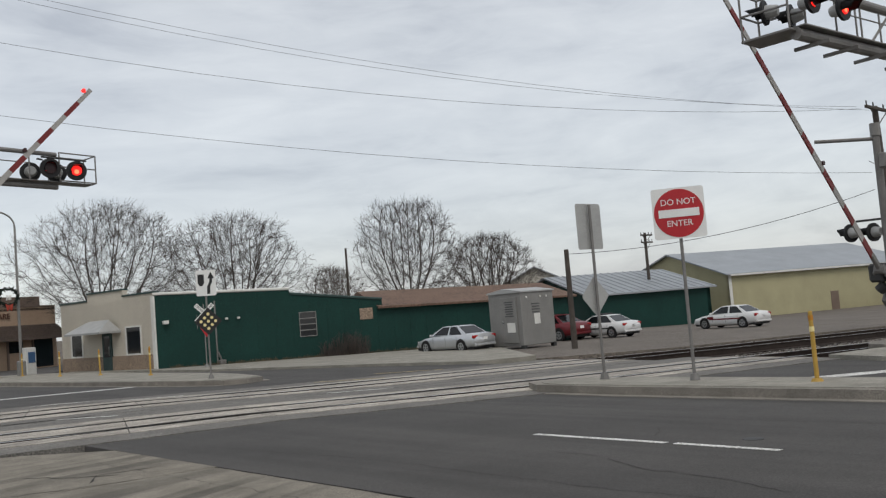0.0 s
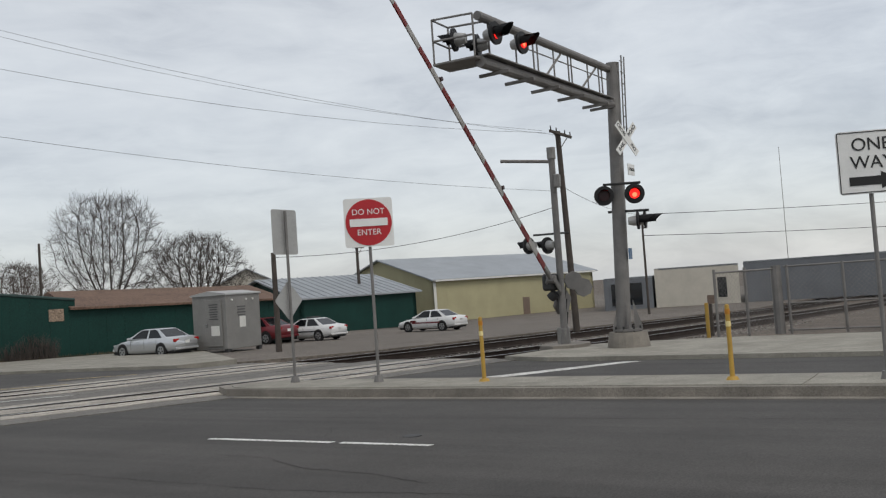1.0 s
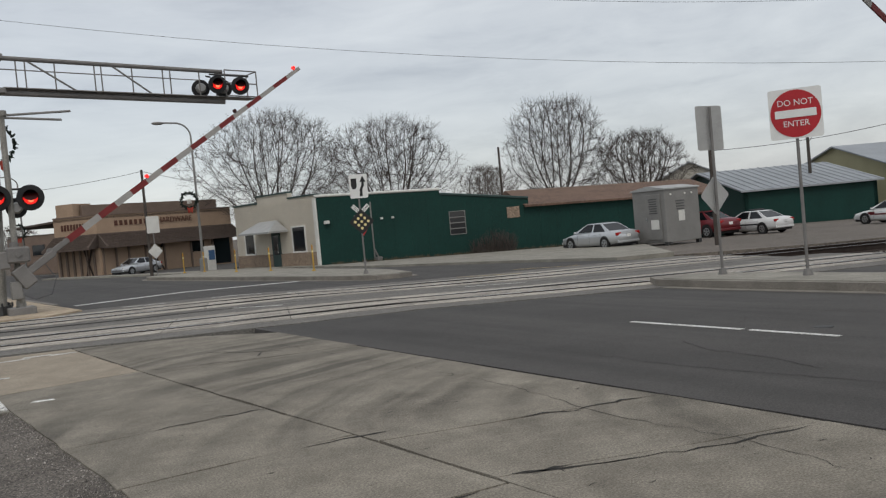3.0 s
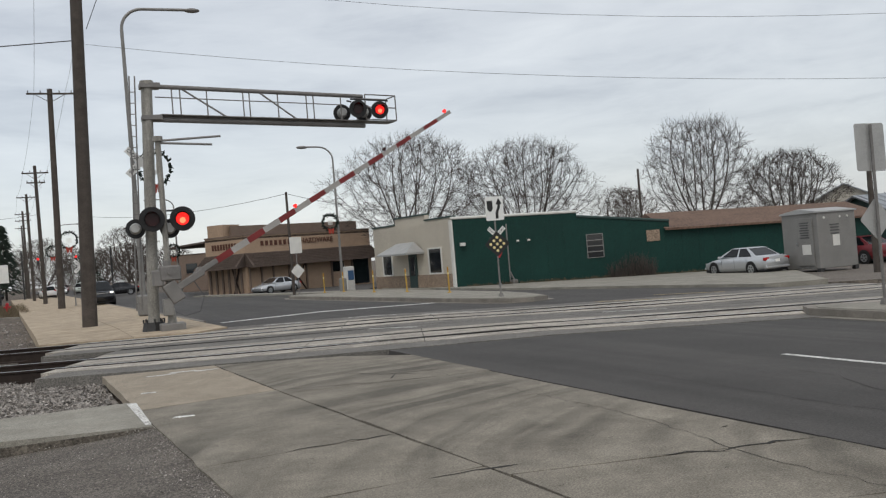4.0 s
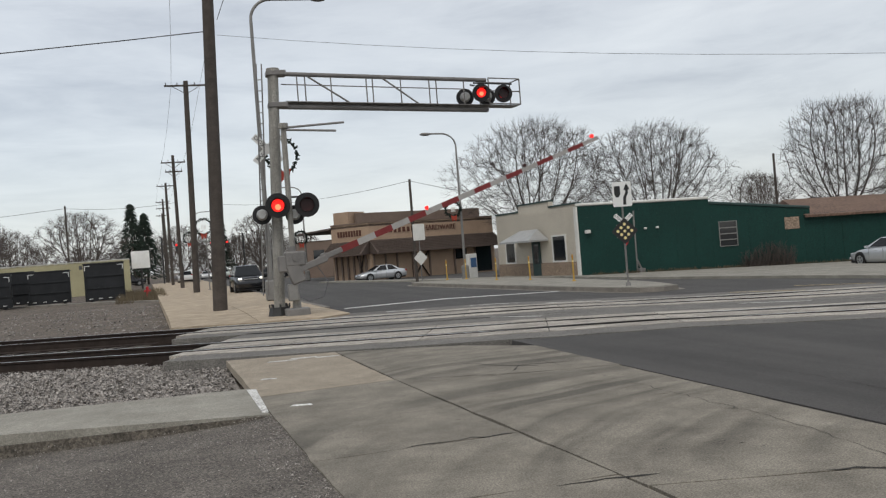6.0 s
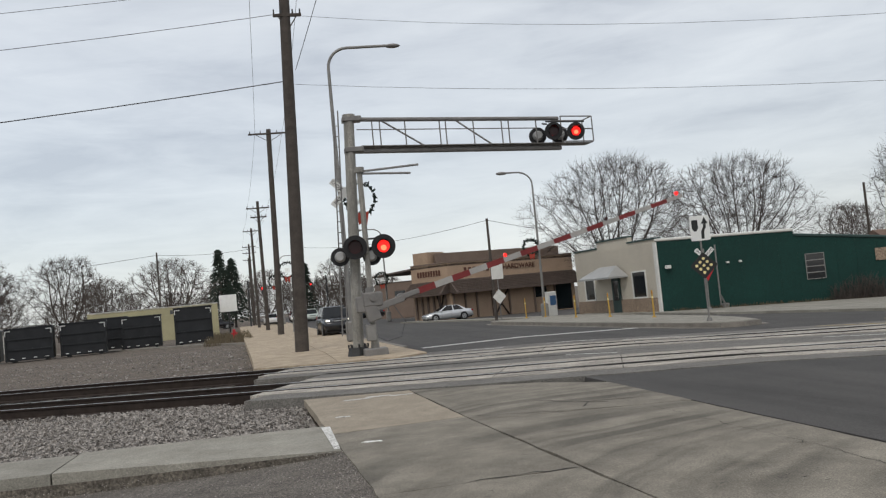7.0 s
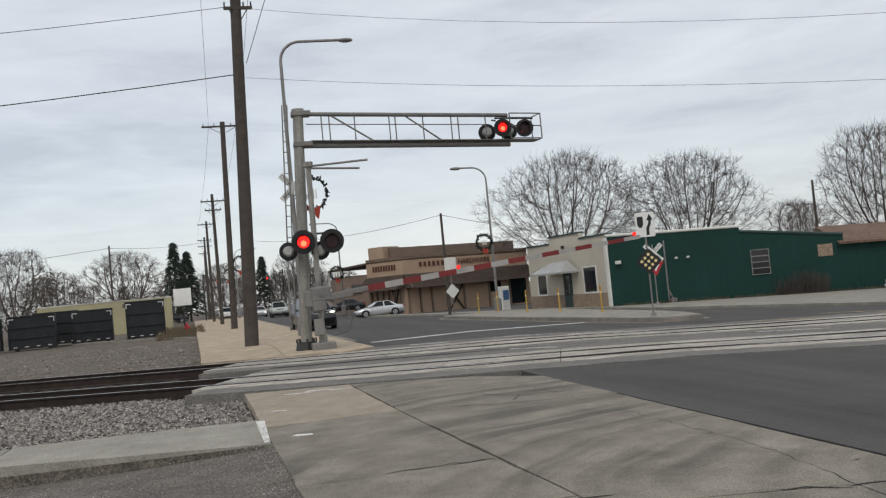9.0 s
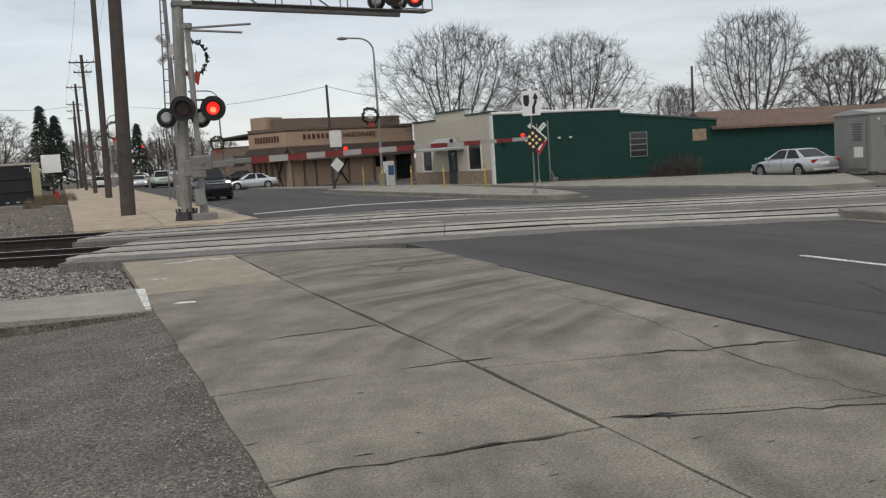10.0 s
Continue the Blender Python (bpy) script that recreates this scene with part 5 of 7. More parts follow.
def gate_arm(name, length, label, sx):
    """A striped gate arm along +x from its pivot, with counterweight and lamps."""
    arm = thing(name, label, "crossing gate")
    n = 16
    for i in range(n):
        x0, x1 = 0.55 + (length - 0.55) * i / n, 0.55 + (length - 0.55) * (i + 1) / n
        bm = bmesh.new()
        h = 0.10 - 0.04 * i / n
        box(bm, ((x0 + x1) / 2, 0, 0), (x1 - x0, 0.035, h * 2))
        part("stripe", bm, GATERED if i % 2 == 0 else GATEWHITE, arm)
    bm = bmesh.new()
    box(bm, (0.2, 0.0, 0), (0.8, 0.10, 0.16), bevel=0.02)
    rod(bm, (0, -0.12, 0), (0, 0.12, 0), 0.13)
    part("hub", bm, GALVD, arm)
    bm = bmesh.new()
    for s in (-0.13, 0.13):
        box(bm, (-0.45, s, -0.05), (1.0, 0.05, 0.2), bevel=0.02)
        box(bm, (-0.98, s, -0.1), (0.42, 0.09, 0.62), bevel=0.03)
    part("counterweight", bm, GALVD, arm, "grey steel counterweight plates")
    for x, lit in ((length - 0.18, bool(sx)), (length * 0.72, False), (length * 0.36, bool(sx))):
        bm = bmesh.new()
        rod(bm, (x, -0.05, 0.13), (x, 0.05, 0.13), 0.055, n=14)
        box(bm, (x, 0, 0.085), (0.06, 0.05, 0.05))
        part("gate_lamp", bm, REDLIT if lit else REDDARK, arm, "small red gate lamp")
    return arm


GATE_L = gate_arm("crossing_gate", 9.85, "red and white striped crossing gate coming down", 1)

# mast on this side of the tracks
MR = (24.4, 8.0)
mr = thing("cantilever_signal_mast_brown", "dark grey steel cantilever mast with lights on a concrete base", "railway signal")
bm = bmesh.new()
rod(bm, (*MR, -0.5), (*MR, 0.12), 0.62, 0.52, n=18)
part("concrete_base", bm, CURB, mr)
bm = bmesh.new()
rod(bm, (MR[0], MR[1] + 0.1, 0.2), (MR[0], MR[1] - 0.15, 7.58), 0.20, 0.18, n=20)
rod(bm, (*MR, 0.14), (*MR, 0.2), 0.42, n=8)
for a in range(4):
    c, s = math.cos(a * 1.571 + 0.4), math.sin(a * 1.571 + 0.4)
    v = [bm.verts.new((MR[0] + c * r, MR[1] + s * r, z)) for r, z in ((0.19, 0.2), (0.42, 0.2), (0.19, 1.0))]
    bm.faces.new(v)
part("mast", bm, GALVD, mr)
for a in range(8):
    bm = bmesh.new()
    c, s = 0.36 * math.cos(a * 0.785), 0.36 * math.sin(a * 0.785)
    rod(bm, (MR[0] + c, MR[1] + s, 0.1), (MR[0] + c, MR[1] + s, 0.28), 0.03, n=6)
    part("anchor_bolt", bm, DARKSTEEL, mr)
atr = truss(mr, (24.4, 7.92), (17.35, 8.44), 7.40, 6.40, GALVD, r=0.10, basket=False)
# a caged platform at the tip reaches out behind the arm
bm = bmesh.new()
box(bm, (17.5, 8.95, 6.47), (0.75, 1.05, 0.05), bevel=0.01)
part("platform", bm, GALVD, mr)
for x in (17.14, 17.86):
    for p, q in (((x, 8.45, 6.5), (x, 8.45, 7.4)), ((x, 9.44, 6.5), (x, 9.44, 7.45)), ((x, 8.45, 7.4), (x, 9.44, 7.45)), ((x, 8.45, 6.95), (x, 9.44, 6.98))):
        bm = bmesh.new()
        rod(bm, p, q, 0.024, n=6)
        part("basket_rail", bm, GALVD, mr)
for z in (6.98, 7.45):
    bm = bmesh.new()
    rod(bm, (17.14, 9.44, z), (17.86, 9.44, z), 0.024, n=6)
    part("basket_rail", bm, GALVD, mr)
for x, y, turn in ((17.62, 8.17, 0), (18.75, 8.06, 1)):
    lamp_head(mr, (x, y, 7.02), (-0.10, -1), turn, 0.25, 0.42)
for x, y, z in ((17.4, 9.05, 7.0), (18.0, 8.8, 6.95)):
    lamp_head(mr, (x, y, z), (-0.2, 1), None, 0.25, 0.36)
bm = bmesh.new()
rod(bm, (MR[0] - 0.25, MR[1] + 0.3, 4.2), (MR[0] - 0.25, MR[1] - 0.75, 4.15), 0.035)
part("crossarm", bm, DARKSTEEL, mr)
bm = bmesh.new()
rod(bm, (MR[0], MR[1] + 0.3, 3.45), (MR[0], MR[1] - 0.85, 3.4), 0.035)
part("crossarm", bm, DARKSTEEL, mr)
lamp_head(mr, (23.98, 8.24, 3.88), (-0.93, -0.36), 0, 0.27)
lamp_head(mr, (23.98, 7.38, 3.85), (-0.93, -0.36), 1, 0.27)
lamp_head(mr, (24.05, 7.36, 3.12), (0.2, -1), None, 0.24, 0.45)
lamp_head(mr, (24.5, 7.3, 3.15), (0.2, -1), None, 0.24, 0.45)
bm = bmesh.new()
for dx in (-0.12, 0.12):
    rod(bm, (MR[0] + 0.1 + dx, MR[1] - 0.34, 5.6), (MR[0] + 0.1 + dx, MR[1] - 0.42, 7.75), 0.02, n=6)
part("ladder_rail", bm, GALVD, mr)
for i in range(7):
    bm = bmesh.new()
    z = 5.75 + i * 0.31
    rod(bm, (MR[0] - 0.02, MR[1] - 0.37, z), (MR[0] + 0.22, MR[1] - 0.37, z), 0.014, n=6)
    part("rung", bm, GALVD, mr)
crossbuck(mr, (MR[0] - 0.05, MR[1] - 0.40, 5.42), (-0.35, -0.94), 1.15)
bm = bmesh.new()
box(bm, (MR[0] - 0.02, MR[1] - 0.45, 4.55), (0.52, 0.03, 0.3), Matrix.Identity(4))
pl = part("track_plate", bm, WHITE, mr, "small white plate about the tracks")
text("2 TRACKS", 0.11, SIGNBLACK, pl, Matrix.Translation((MR[0] - 0.02, MR[1] - 0.47, 4.55)) @ Matrix.Rotation(radians(90), 4, "X"))
bm = bmesh.new()
box(bm, (MR[0] + 0.0, MR[1] - 0.24, 2.25), (0.2, 0.04, 0.3))
part("notice", bm, mat("blue_notice", (0.12, 0.2, 0.32), 0.5, var=0.1), mr)

GR = (25.2, 10.2)
g2 = thing("crossing_gate_mast_tall", "weathered gate mast with drive box and side lights", "railway signal")
bm = bmesh.new()
prism(bm, [(GR[0] + 0.95 * math.cos(a * 0.785), GR[1] + 0.75 * math.sin(a * 0.785)) for a in range(8)], -0.6, -0.22)
part("concrete_base", bm, CURB, g2)
bm = bmesh.new()
rod(bm, (GR[0], GR[1], -0.22), (GR[0], GR[1], 5.3), 0.105, 0.095, n=14)
rod(bm, (GR[0], GR[1], -0.22), (GR[0], GR[1], 0.35), 0.16, 0.11, n=14)
part("mast", bm, GALVD, g2)
bm = bmesh.new()
rod(bm, (GR[0], GR[1], 5.28), (GR[0], GR[1], 5.62), 0.13, n=12)
part("cap", bm, GALV, g2)
bm = bmesh.new()
box(bm, (GR[0] - 0.05, GR[1] - 0.15, 4.6), (0.2, 0.18, 0.4), bevel=0.03)
part("junction_box", bm, GALV, g2)
bm = bmesh.new()
box(bm, (GR[0] + 0.05, GR[1] + 0.05, 0.02), (0.34, 0.3, 0.5), bevel=0.03)
part("foot_box", bm, GALV, g2)
bm = bmesh.new()
box(bm, (GR[0] - 0.25, GR[1] + 0.22, 1.62), (0.5, 0.36, 0.5), bevel=0.06)
rod(bm, (GR[0] - 0.2, GR[1] + 0.1, 1.3), (GR[0] - 0.2, GR[1] + 0.28, 1.15), 0.14, n=12)
part("gate_mechanism", bm, DARKSTEEL, g2, "dark gate drive box")
for k in (0, 1):
    bm = bmesh.new()
    c = Vector((GR[0] + 0.25 + 0.2 * k, GR[1] - 0.3 - 0.22 * k, 1.62 - 0.22 * k))
    rod(bm, c - Vector((0.04, 0.03, 0)), c + Vector((0.04, 0.03, 0)), 0.28, n=8)
    part("counterweight", bm, GALVD, g2, "octagonal grey counterweight plate")
bm = bmesh.new()
for z in (0.5, 0.9, 1.3):
    rod(bm, (GR[0] + 0.11, GR[1] - 0.05, z - 0.2), (GR[0] + 0.13, GR[1] - 0.1, z + 0.2), 0.02, n=6)
part("conduit", bm, DARKSTEEL, g2)
bm = bmesh.new()
rod(bm, (GR[0] - 0.15, GR[1] + 0.7, 3.05), (GR[0] + 0.1, GR[1] - 0.35, 3.05), 0.03)
part("crossarm", bm, DARKSTEEL, g2)
lamp_head(g2, (GR[0] - 0.2, GR[1] + 0.85, 2.75), (0.35, 0.95), None, 0.25, 0.4)
lamp_head(g2, (GR[0] + 0.05, GR[1] + 0.35, 2.72), (0.35, 0.95), None, 0.25, 0.4)
bm = bmesh.new()
rod(bm, (GR[0], GR[1], 5.2), (GR[0] - 0.7, GR[1] + 1.35, 5.32), 0.05)
part("top_arm", bm, GALVD, g2)
GATE_R = gate_arm("crossing_gate_raised", 10.6, "faded red and white crossing gate, raised and coming down", 0)


# ---------------------------------------------------------------- signs and posts
def facing_m(x, y, z, fx, fy):
    """A sign's pose: its face looks to (fx, fy), its own x to the right of who reads it."""
    f = Vector((fx, fy, 0)).normalized()
    s = Vector((-f.y, f.x, 0))
    return Matrix(((s.x, 0, f.x, x), (s.y, 0, f.y, y), (0, 1, 0, z), (0, 0, 0, 1)))


def plate(bm, w, h, m, r=0.05, t=0.006):
    pts = []
    for cx, cy, a0 in ((w / 2 - r, h / 2 - r, 0), (-w / 2 + r, h / 2 - r, 90), (-w / 2 + r, -h / 2 + r, 180), (w / 2 - r, -h / 2 + r, 270)):
        for i in range(4):
            a = radians(a0 + i * 30)
            pts.append((cx + r * math.cos(a), cy + r * math.sin(a)))
    n0 = len(bm.verts)
    prism(bm, pts, -t, 0)
    bm.verts.ensure_lookup_table()
    bmesh.ops.transform(bm, matrix=m, verts=bm.verts[n0:])


def post_part(owner, x, y, z0, z1, r=0.03, lean=0.0, material=None):
    bm = bmesh.new()
    rod(bm, (x, y, z0), (x + lean, y, z1), r, n=10)
    rod(bm, (x, y, z0), (x, y, z0 + 0.12), r * 3.2, r * 2.2, n=12)
    return part("post", bm, material or GALVD, owner)


def road_sign(name, label, x, y, zg, ztop):
    owner = thing(name, label, "road sign")
    post_part(owner, x, y, zg, ztop)
    return owner


zg = gz(14.5) + 0.165
dne = road_sign("do_not_enter_sign", "white square sign with a red disc reading do not enter", 14.6, 9.7, zg, 3.3)
m = facing_m(14.55, 9.66, 3.0, -0.80, -0.60)
bm = bmesh.new()
plate(bm, 0.93, 0.93, m)
pl = part("plate", bm, WHITE, dne)
bm = bmesh.new()
bmesh.ops.create_cone(bm, cap_ends=True, segments=40, radius1=0.44, radius2=0.44, depth=0.006, matrix=m @ Matrix.Translation((0, 0, 0.004)))
disc = part("disc", bm, SIGNRED, pl)
bm = bmesh.new()
box(bm, (0, 0.0, 0.012), (0.72, 0.145, 0.006), m)
part("bar", bm, WHITE, pl)
text("DO NOT", 0.155, WHITE, pl, m @ Matrix.Translation((0, 0.20, 0.010)))
text("ENTER", 0.155, WHITE, pl, m @ Matrix.Translation((0, -0.19, 0.010)))

bk = road_sign("sign_seen_from_behind", "bare aluminium back of a road sign with a smaller diamond below", 14.7, 11.8, zg, 3.45)
bm = bmesh.new()
plate(bm, 0.74, 0.92, facing_m(14.72, 11.86, 3.02, 0.05, 1))
part("plate", bm, SIGNBACK, bk)
bm = bmesh.new()
md = facing_m(14.72, 11.86, 1.62, 0.05, 1) @ Matrix.Rotation(radians(45), 4, "Z")
plate(bm, 0.58, 0.58, md)
part("diamond_plate", bm, SIGNBACK, bk)

ow = road_sign("one_way_sign", "white square sign with black words one way and an arrow", 14.2, 1.0, zg, 2.7)
m = facing_m(14.15, 0.95, 2.98, -0.92, -0.38)
bm = bmesh.new()
plate(bm, 0.92, 0.88, m)
pl = part("plate", bm, WHITE, ow)
for w, h in ((0.88, 0.012),):
    for sy in (-0.42, 0.42):
        bm = bmesh.new()
        box(bm, (0, sy, 0.004), (w, h, 0.004), m)
        part("border", bm, SIGNBLACK, pl)
    for sx in (-0.44, 0.44):
        bm = bmesh.new()
        box(bm, (sx, 0, 0.004), (h, 0.84, 0.004), m)
        part("border", bm, SIGNBLACK, pl)
text("ONE", 0.25, SIGNBLACK, pl, m @ Matrix.Translation((0, 0.24, 0.004)))
text("WAY", 0.25, SIGNBLACK, pl, m @ Matrix.Translation((0, -0.01, 0.004)))
bm = bmesh.new()
prism(bm, [(-0.32, -0.32), (0.1, -0.32), (0.1, -0.38), (0.34, -0.26), (0.1, -0.14), (0.1, -0.20), (-0.32, -0.20)], 0.002, 0.008)
bmesh.ops.transform(bm, matrix=m, verts=bm.verts)
part("arrow", bm, SIGNBLACK, pl)

KX, KY = 14.33, 27.4
kp = road_sign("median_marker_sign", "white arrow sign above a black diamond with amber reflectors", KX, KY, gz(KX) + 0.165, 3.5)
m = facing_m(KX, KY - 0.05, 3.08, -0.3, -1)
bm = bmesh.new()
plate(bm, 0.64, 0.84, m)
pl = part("plate", bm, WHITE, kp)
bm = bmesh.new()
prism(bm, [(0.02, -0.36), (0.12, -0.36), (0.13, -0.12), (0.20, 0.02), (0.20, 0.14), (0.27, 0.14), (0.16, 0.36), (0.05, 0.14), (0.12, 0.14), (0.11, 0.04), (0.03, -0.12)], 0.002, 0.008)
prism(bm, [(-0.26, 0.28), (-0.06, 0.28), (-0.06, 0.0), (-0.12, -0.10), (-0.20, -0.10), (-0.26, 0.0)], 0.002, 0.008)
bmesh.ops.transform(bm, matrix=m, verts=bm.verts)
part("arrow", bm, SIGNBLACK, pl)
m = facing_m(KX, KY - 0.05, 1.83, -0.3, -1)
bm = bmesh.new()
plate(bm, 0.64, 0.64, m @ Matrix.Rotation(radians(45), 4, "Z"))
pl = part("diamond_plate", bm, SIGNBLACK, kp, "black diamond object marker")
for i in range(3):
    for j in range(3):
        u, v = (i - 1) * 0.165, (j - 1) * 0.165
        bm = bmesh.new()
        bmesh.ops.create_cone(bm, cap_ends=True, segments=14, radius1=0.052, radius2=0.045, depth=0.012, matrix=m @ Matrix.Rotation(radians(45), 4, "Z") @ Matrix.Translation((u, v, 0.008)))
        part("reflector", bm, REFLECT, pl)

YX, YY = 20.7, 40.0
yb = thing("crossbuck_sign", "white railroad crossbuck with a yield sign on a post", "road sign")
post_part(yb, YX, YY, gz(YX) + 0.1, 2.75, material=GALV)
crossbuck(yb, (YX, YY - 0.06, 2.33), (-0.35, -1), 1.15)
m = facing_m(YX + 0.05, YY - 0.06, 1.55, -0.35, -1)
bm = bmesh.new()
prism(bm, [(-0.42, 0.34), (0, -0.38), (0.42, 0.34)], -0.006, 0.0)
bmesh.ops.transform(bm, matrix=m, verts=bm.verts)
pl = part("yield_plate", bm, SIGNRED, yb, "red and white triangular yield plate")
bm = bmesh.new()
prism(bm, [(-0.2, 0.2), (0, -0.14), (0.2, 0.2)], 0.002, 0.006)
bmesh.ops.transform(bm, matrix=m, verts=bm.verts)
part("yield_centre", bm, WHITE, pl)

s2 = thing("sign_on_far_median", "backs of a square and a diamond sign on one post", "road sign")
post_part(s2, 12.85, 50.3, gz(12.8), 3.1)
for z, w, h, a in ((2.85, 0.75, 0.95, 0), (1.35, 0.62, 0.62, 45)):
    bm = bmesh.new()
    plate(bm, w, h, facing_m(12.85, 50.24, z, 0.2, -1) @ Matrix.Rotation(radians(a), 4, "Z"))
    part("plate", bm, TRIMW, s2)


def delineator(x, y):
    """A yellow flexible post with reflective bands on a foot."""
    z = gz(x) + 0.165
    d = thing("delineator_post", "yellow plastic delineator post with amber bands", "bollard", Matrix.Translation((x, y, z)) @ Matrix.Rotation(rnd.uniform(-0.03, 0.03), 4, "Y"), group="delineator posts")
    bm = bmesh.new()
    rod(bm, (0, 0, 0), (0, 0, 0.05), 0.10, 0.07, n=14)
    part("foot", bm, YELLOW, d)
    bm = bmesh.new()
    rod(bm, (0, 0, 0.05), (0, 0, 1.1), 0.037, 0.034, n=12)
    ball(bm, (0, 0, 1.1), 0.036, n=12)
    part("tube", bm, YELLOW, d)
    for z0 in (0.80, 0.98):
        bm = bmesh.new()
        rod(bm, (0, 0, z0), (0, 0, z0 + 0.08), 0.040, n=12)
        part("band", bm, AMBER if z0 > 0.9 else REFLECT, d)
    return d


rnd = random.Random(11)
for x, y in ((14.5, 7.4), (14.28, 3.1), (14.3, -1.2), (14.0, 49.0), (14.9, 48.2), (14.9, 42.9), (15.5, 39.7), (15.5, 34.6)):
    delineator(x, y)


# ---------------------------------------------------------------- poles, lamps and wires
def wood_pole(x, y, top, r0=0.17, arms=(), label="tall weathered wooden utility pole", z0=0.0, lean=0.0):
    p = thing("utility_pole", label, "utility pole", group="utility poles")
    bm = bmesh.new()
    rod(bm, (x, y, z0 - 0.3), (x + lean, y, top), r0, r0 * 0.72, n=14)
    part("pole", bm, WOODPOLE, p)
    for z, w in arms:
        bm = bmesh.new()
        box(bm, (x + lean, y - 0.15, z), (w, 0.10, 0.12), bevel=0.01)
        rod(bm, (x + lean - w * 0.32, y - 0.15, z - 0.05), (x + lean, y - 0.12, z - 0.6), 0.02, n=6)
        rod(bm, (x + lean + w * 0.32, y - 0.15, z - 0.05), (x + lean, y - 0.12, z - 0.6), 0.02, n=6)
        arm = part("crossarm", bm, WOODPOLE, p)
        for f in (-0.46, -0.2, 0.2, 0.46):
            bm = bmesh.new()
            rod(bm, (x + lean + w * f, y - 0.15, z + 0.06), (x + lean + w * f, y - 0.15, z + 0.24), 0.035, 0.025, n=8)
            part("insulator", bm, DARKSTEEL, arm)
    return p


wood_pole(1.05, 34.6, 15.5, 0.27, ((13.2, 1.1),), z0=0.06, lean=0.55)
wood_pole(0.15, 66.5, 15.3, 0.24, ((14.95, 3.0),), lean=0.35)
wood_pole(-1.2, 90.5, 13.0, 0.2, ((12.3, 2.3), (11.4, 1.6)))
wood_pole(-2.8, 118, 13.0, 0.2, ((12.6, 2.2),))
wood_pole(-4.3, 150, 13.5, 0.2, ((13.0, 2.2), (12.0, 2.2)))
wood_pole(-5.7, 185, 13.5, 0.2, ((13.0, 2.2),))
wood_pole(-13.8, 110, 10.2, 0.13, ())
wood_pole(38.7, 15.1, 8.4, 0.16, ((8.25, 2.5),), z0=gz(38), lean=-0.55)
wood_pole(30.15, 25.3, 3.7, 0.14, (), "plain dark wooden pole stub by the tracks", gz(30))
wood_pole(13.25, 53.2, 6.2, 0.10, (), z0=gz(13))
wood_pole(63.0, 44.0, 6.5, 0.16, ((6.3, 1.6), (5.7, 1.6)), z0=gz(63))
wood_pole(66.0, 90.0, 10.0, 0.18, (), z0=-1.4)
wood_pole(66.0, 20.0, 6.0, 0.10, ((5.7, 1.2),), z0=-1.3)


def street_lamp(x, y, z0, top, reach, tip, r=0.1, wreath=None, label="grey steel street lamp with a curved arm"):
    """A tapered lamp post, its arm bent over towards (x + reach)."""
    l = thing("street_lamp", label, "street lamp", group="street lamps")
    bm = bmesh.new()
    rod(bm, (x, y, z0), (x, y, top), r, r * 0.6, n=12)
    part("post", bm, GALV, l)
    bm = bmesh.new()
    box(bm, (x, y, z0 + 0.45), (r * 4.4, r * 4.4, 0.9), bevel=0.06)
    part("transformer_base", bm, GALV, l)
    sg = 1 if reach > 0 else -1
    pts = [Vector((x, y, top - 0.05))]
    for i in range(1, 9):
        a = radians(i * 90 / 8)
        pts.append(Vector((x + sg * 0.9 * (1 - math.cos(a)), y, top + (tip - top) * math.sin(a))))
    pts.append(Vector((x + reach, y, tip + 0.02)))
    bm = bmesh.new()
    tube(bm, pts, r * 0.55, 10)
    part("arm", bm, GALV, l)
    bm = bmesh.new()
    ball(bm, (x + reach + sg * 0.25, y, tip), 0.36, (1, 0.45, 0.28), 12)
    part("lamp_head", bm, GALVD, l)
    return l


def wreath(x, y, z, r, fx=0.0, fy=-1.0, label="dark green garland wreath with a red bow"):
    w = thing("holiday_wreath", label, "wreath", group="wreaths")
    m = facing_m(x, y, z, fx, fy)
    rg = random.Random(int(x * 10 + y))
    bm = bmesh.new()
    for i in range(26):
        a = i * math.tau / 26
        for k in range(5):
            c = m @ Vector((r * math.cos(a) + rg.uniform(-0.05, 0.05), r * math.sin(a) + rg.uniform(-0.05, 0.05), rg.uniform(-0.06, 0.06)))
            e = c + Vector((rg.uniform(-1, 1), rg.uniform(-1, 1), rg.uniform(-1, 1))).normalized() * 0.16
            rod(bm, c, e, 0.05, 0.012, n=5)
    part("garland", bm, GARLAND, w)
    bm = bmesh.new()
    for i in range(4):
        rod(bm, m @ Vector((-0.2 * r + 0.16 * r * i, -0.35 * r, 0)), m @ Vector((-0.2 * r + 0.16 * r * i, 0.25 * r, 0)), 0.025, n=6)
    part("candle", bm, TRIMW, w)
    bm = bmesh.new()
    for s in (-1, 1):
        v = [bm.verts.new(m @ Vector(t)) for t in ((0, -r, 0.08), (s * 0.42 * r, -0.8 * r, 0.1), (s * 0.36 * r, -1.15 * r, 0.1), (s * 0.24 * r, -1.65 * r, 0.1), (s * 0.05 * r, -1.45 * r, 0.1))]
        fc = bm.faces.new(v)
        e = bmesh.ops.extrude_face_region(bm, geom=[fc])
        bmesh.ops.translate(bm, vec=m.to_3x3() @ Vector((0, 0, 0.06)), verts=[q for q in e["geom"] if isinstance(q, bmesh.types.BMVert)])
    part("bow", bm, BOW, w)
    return w


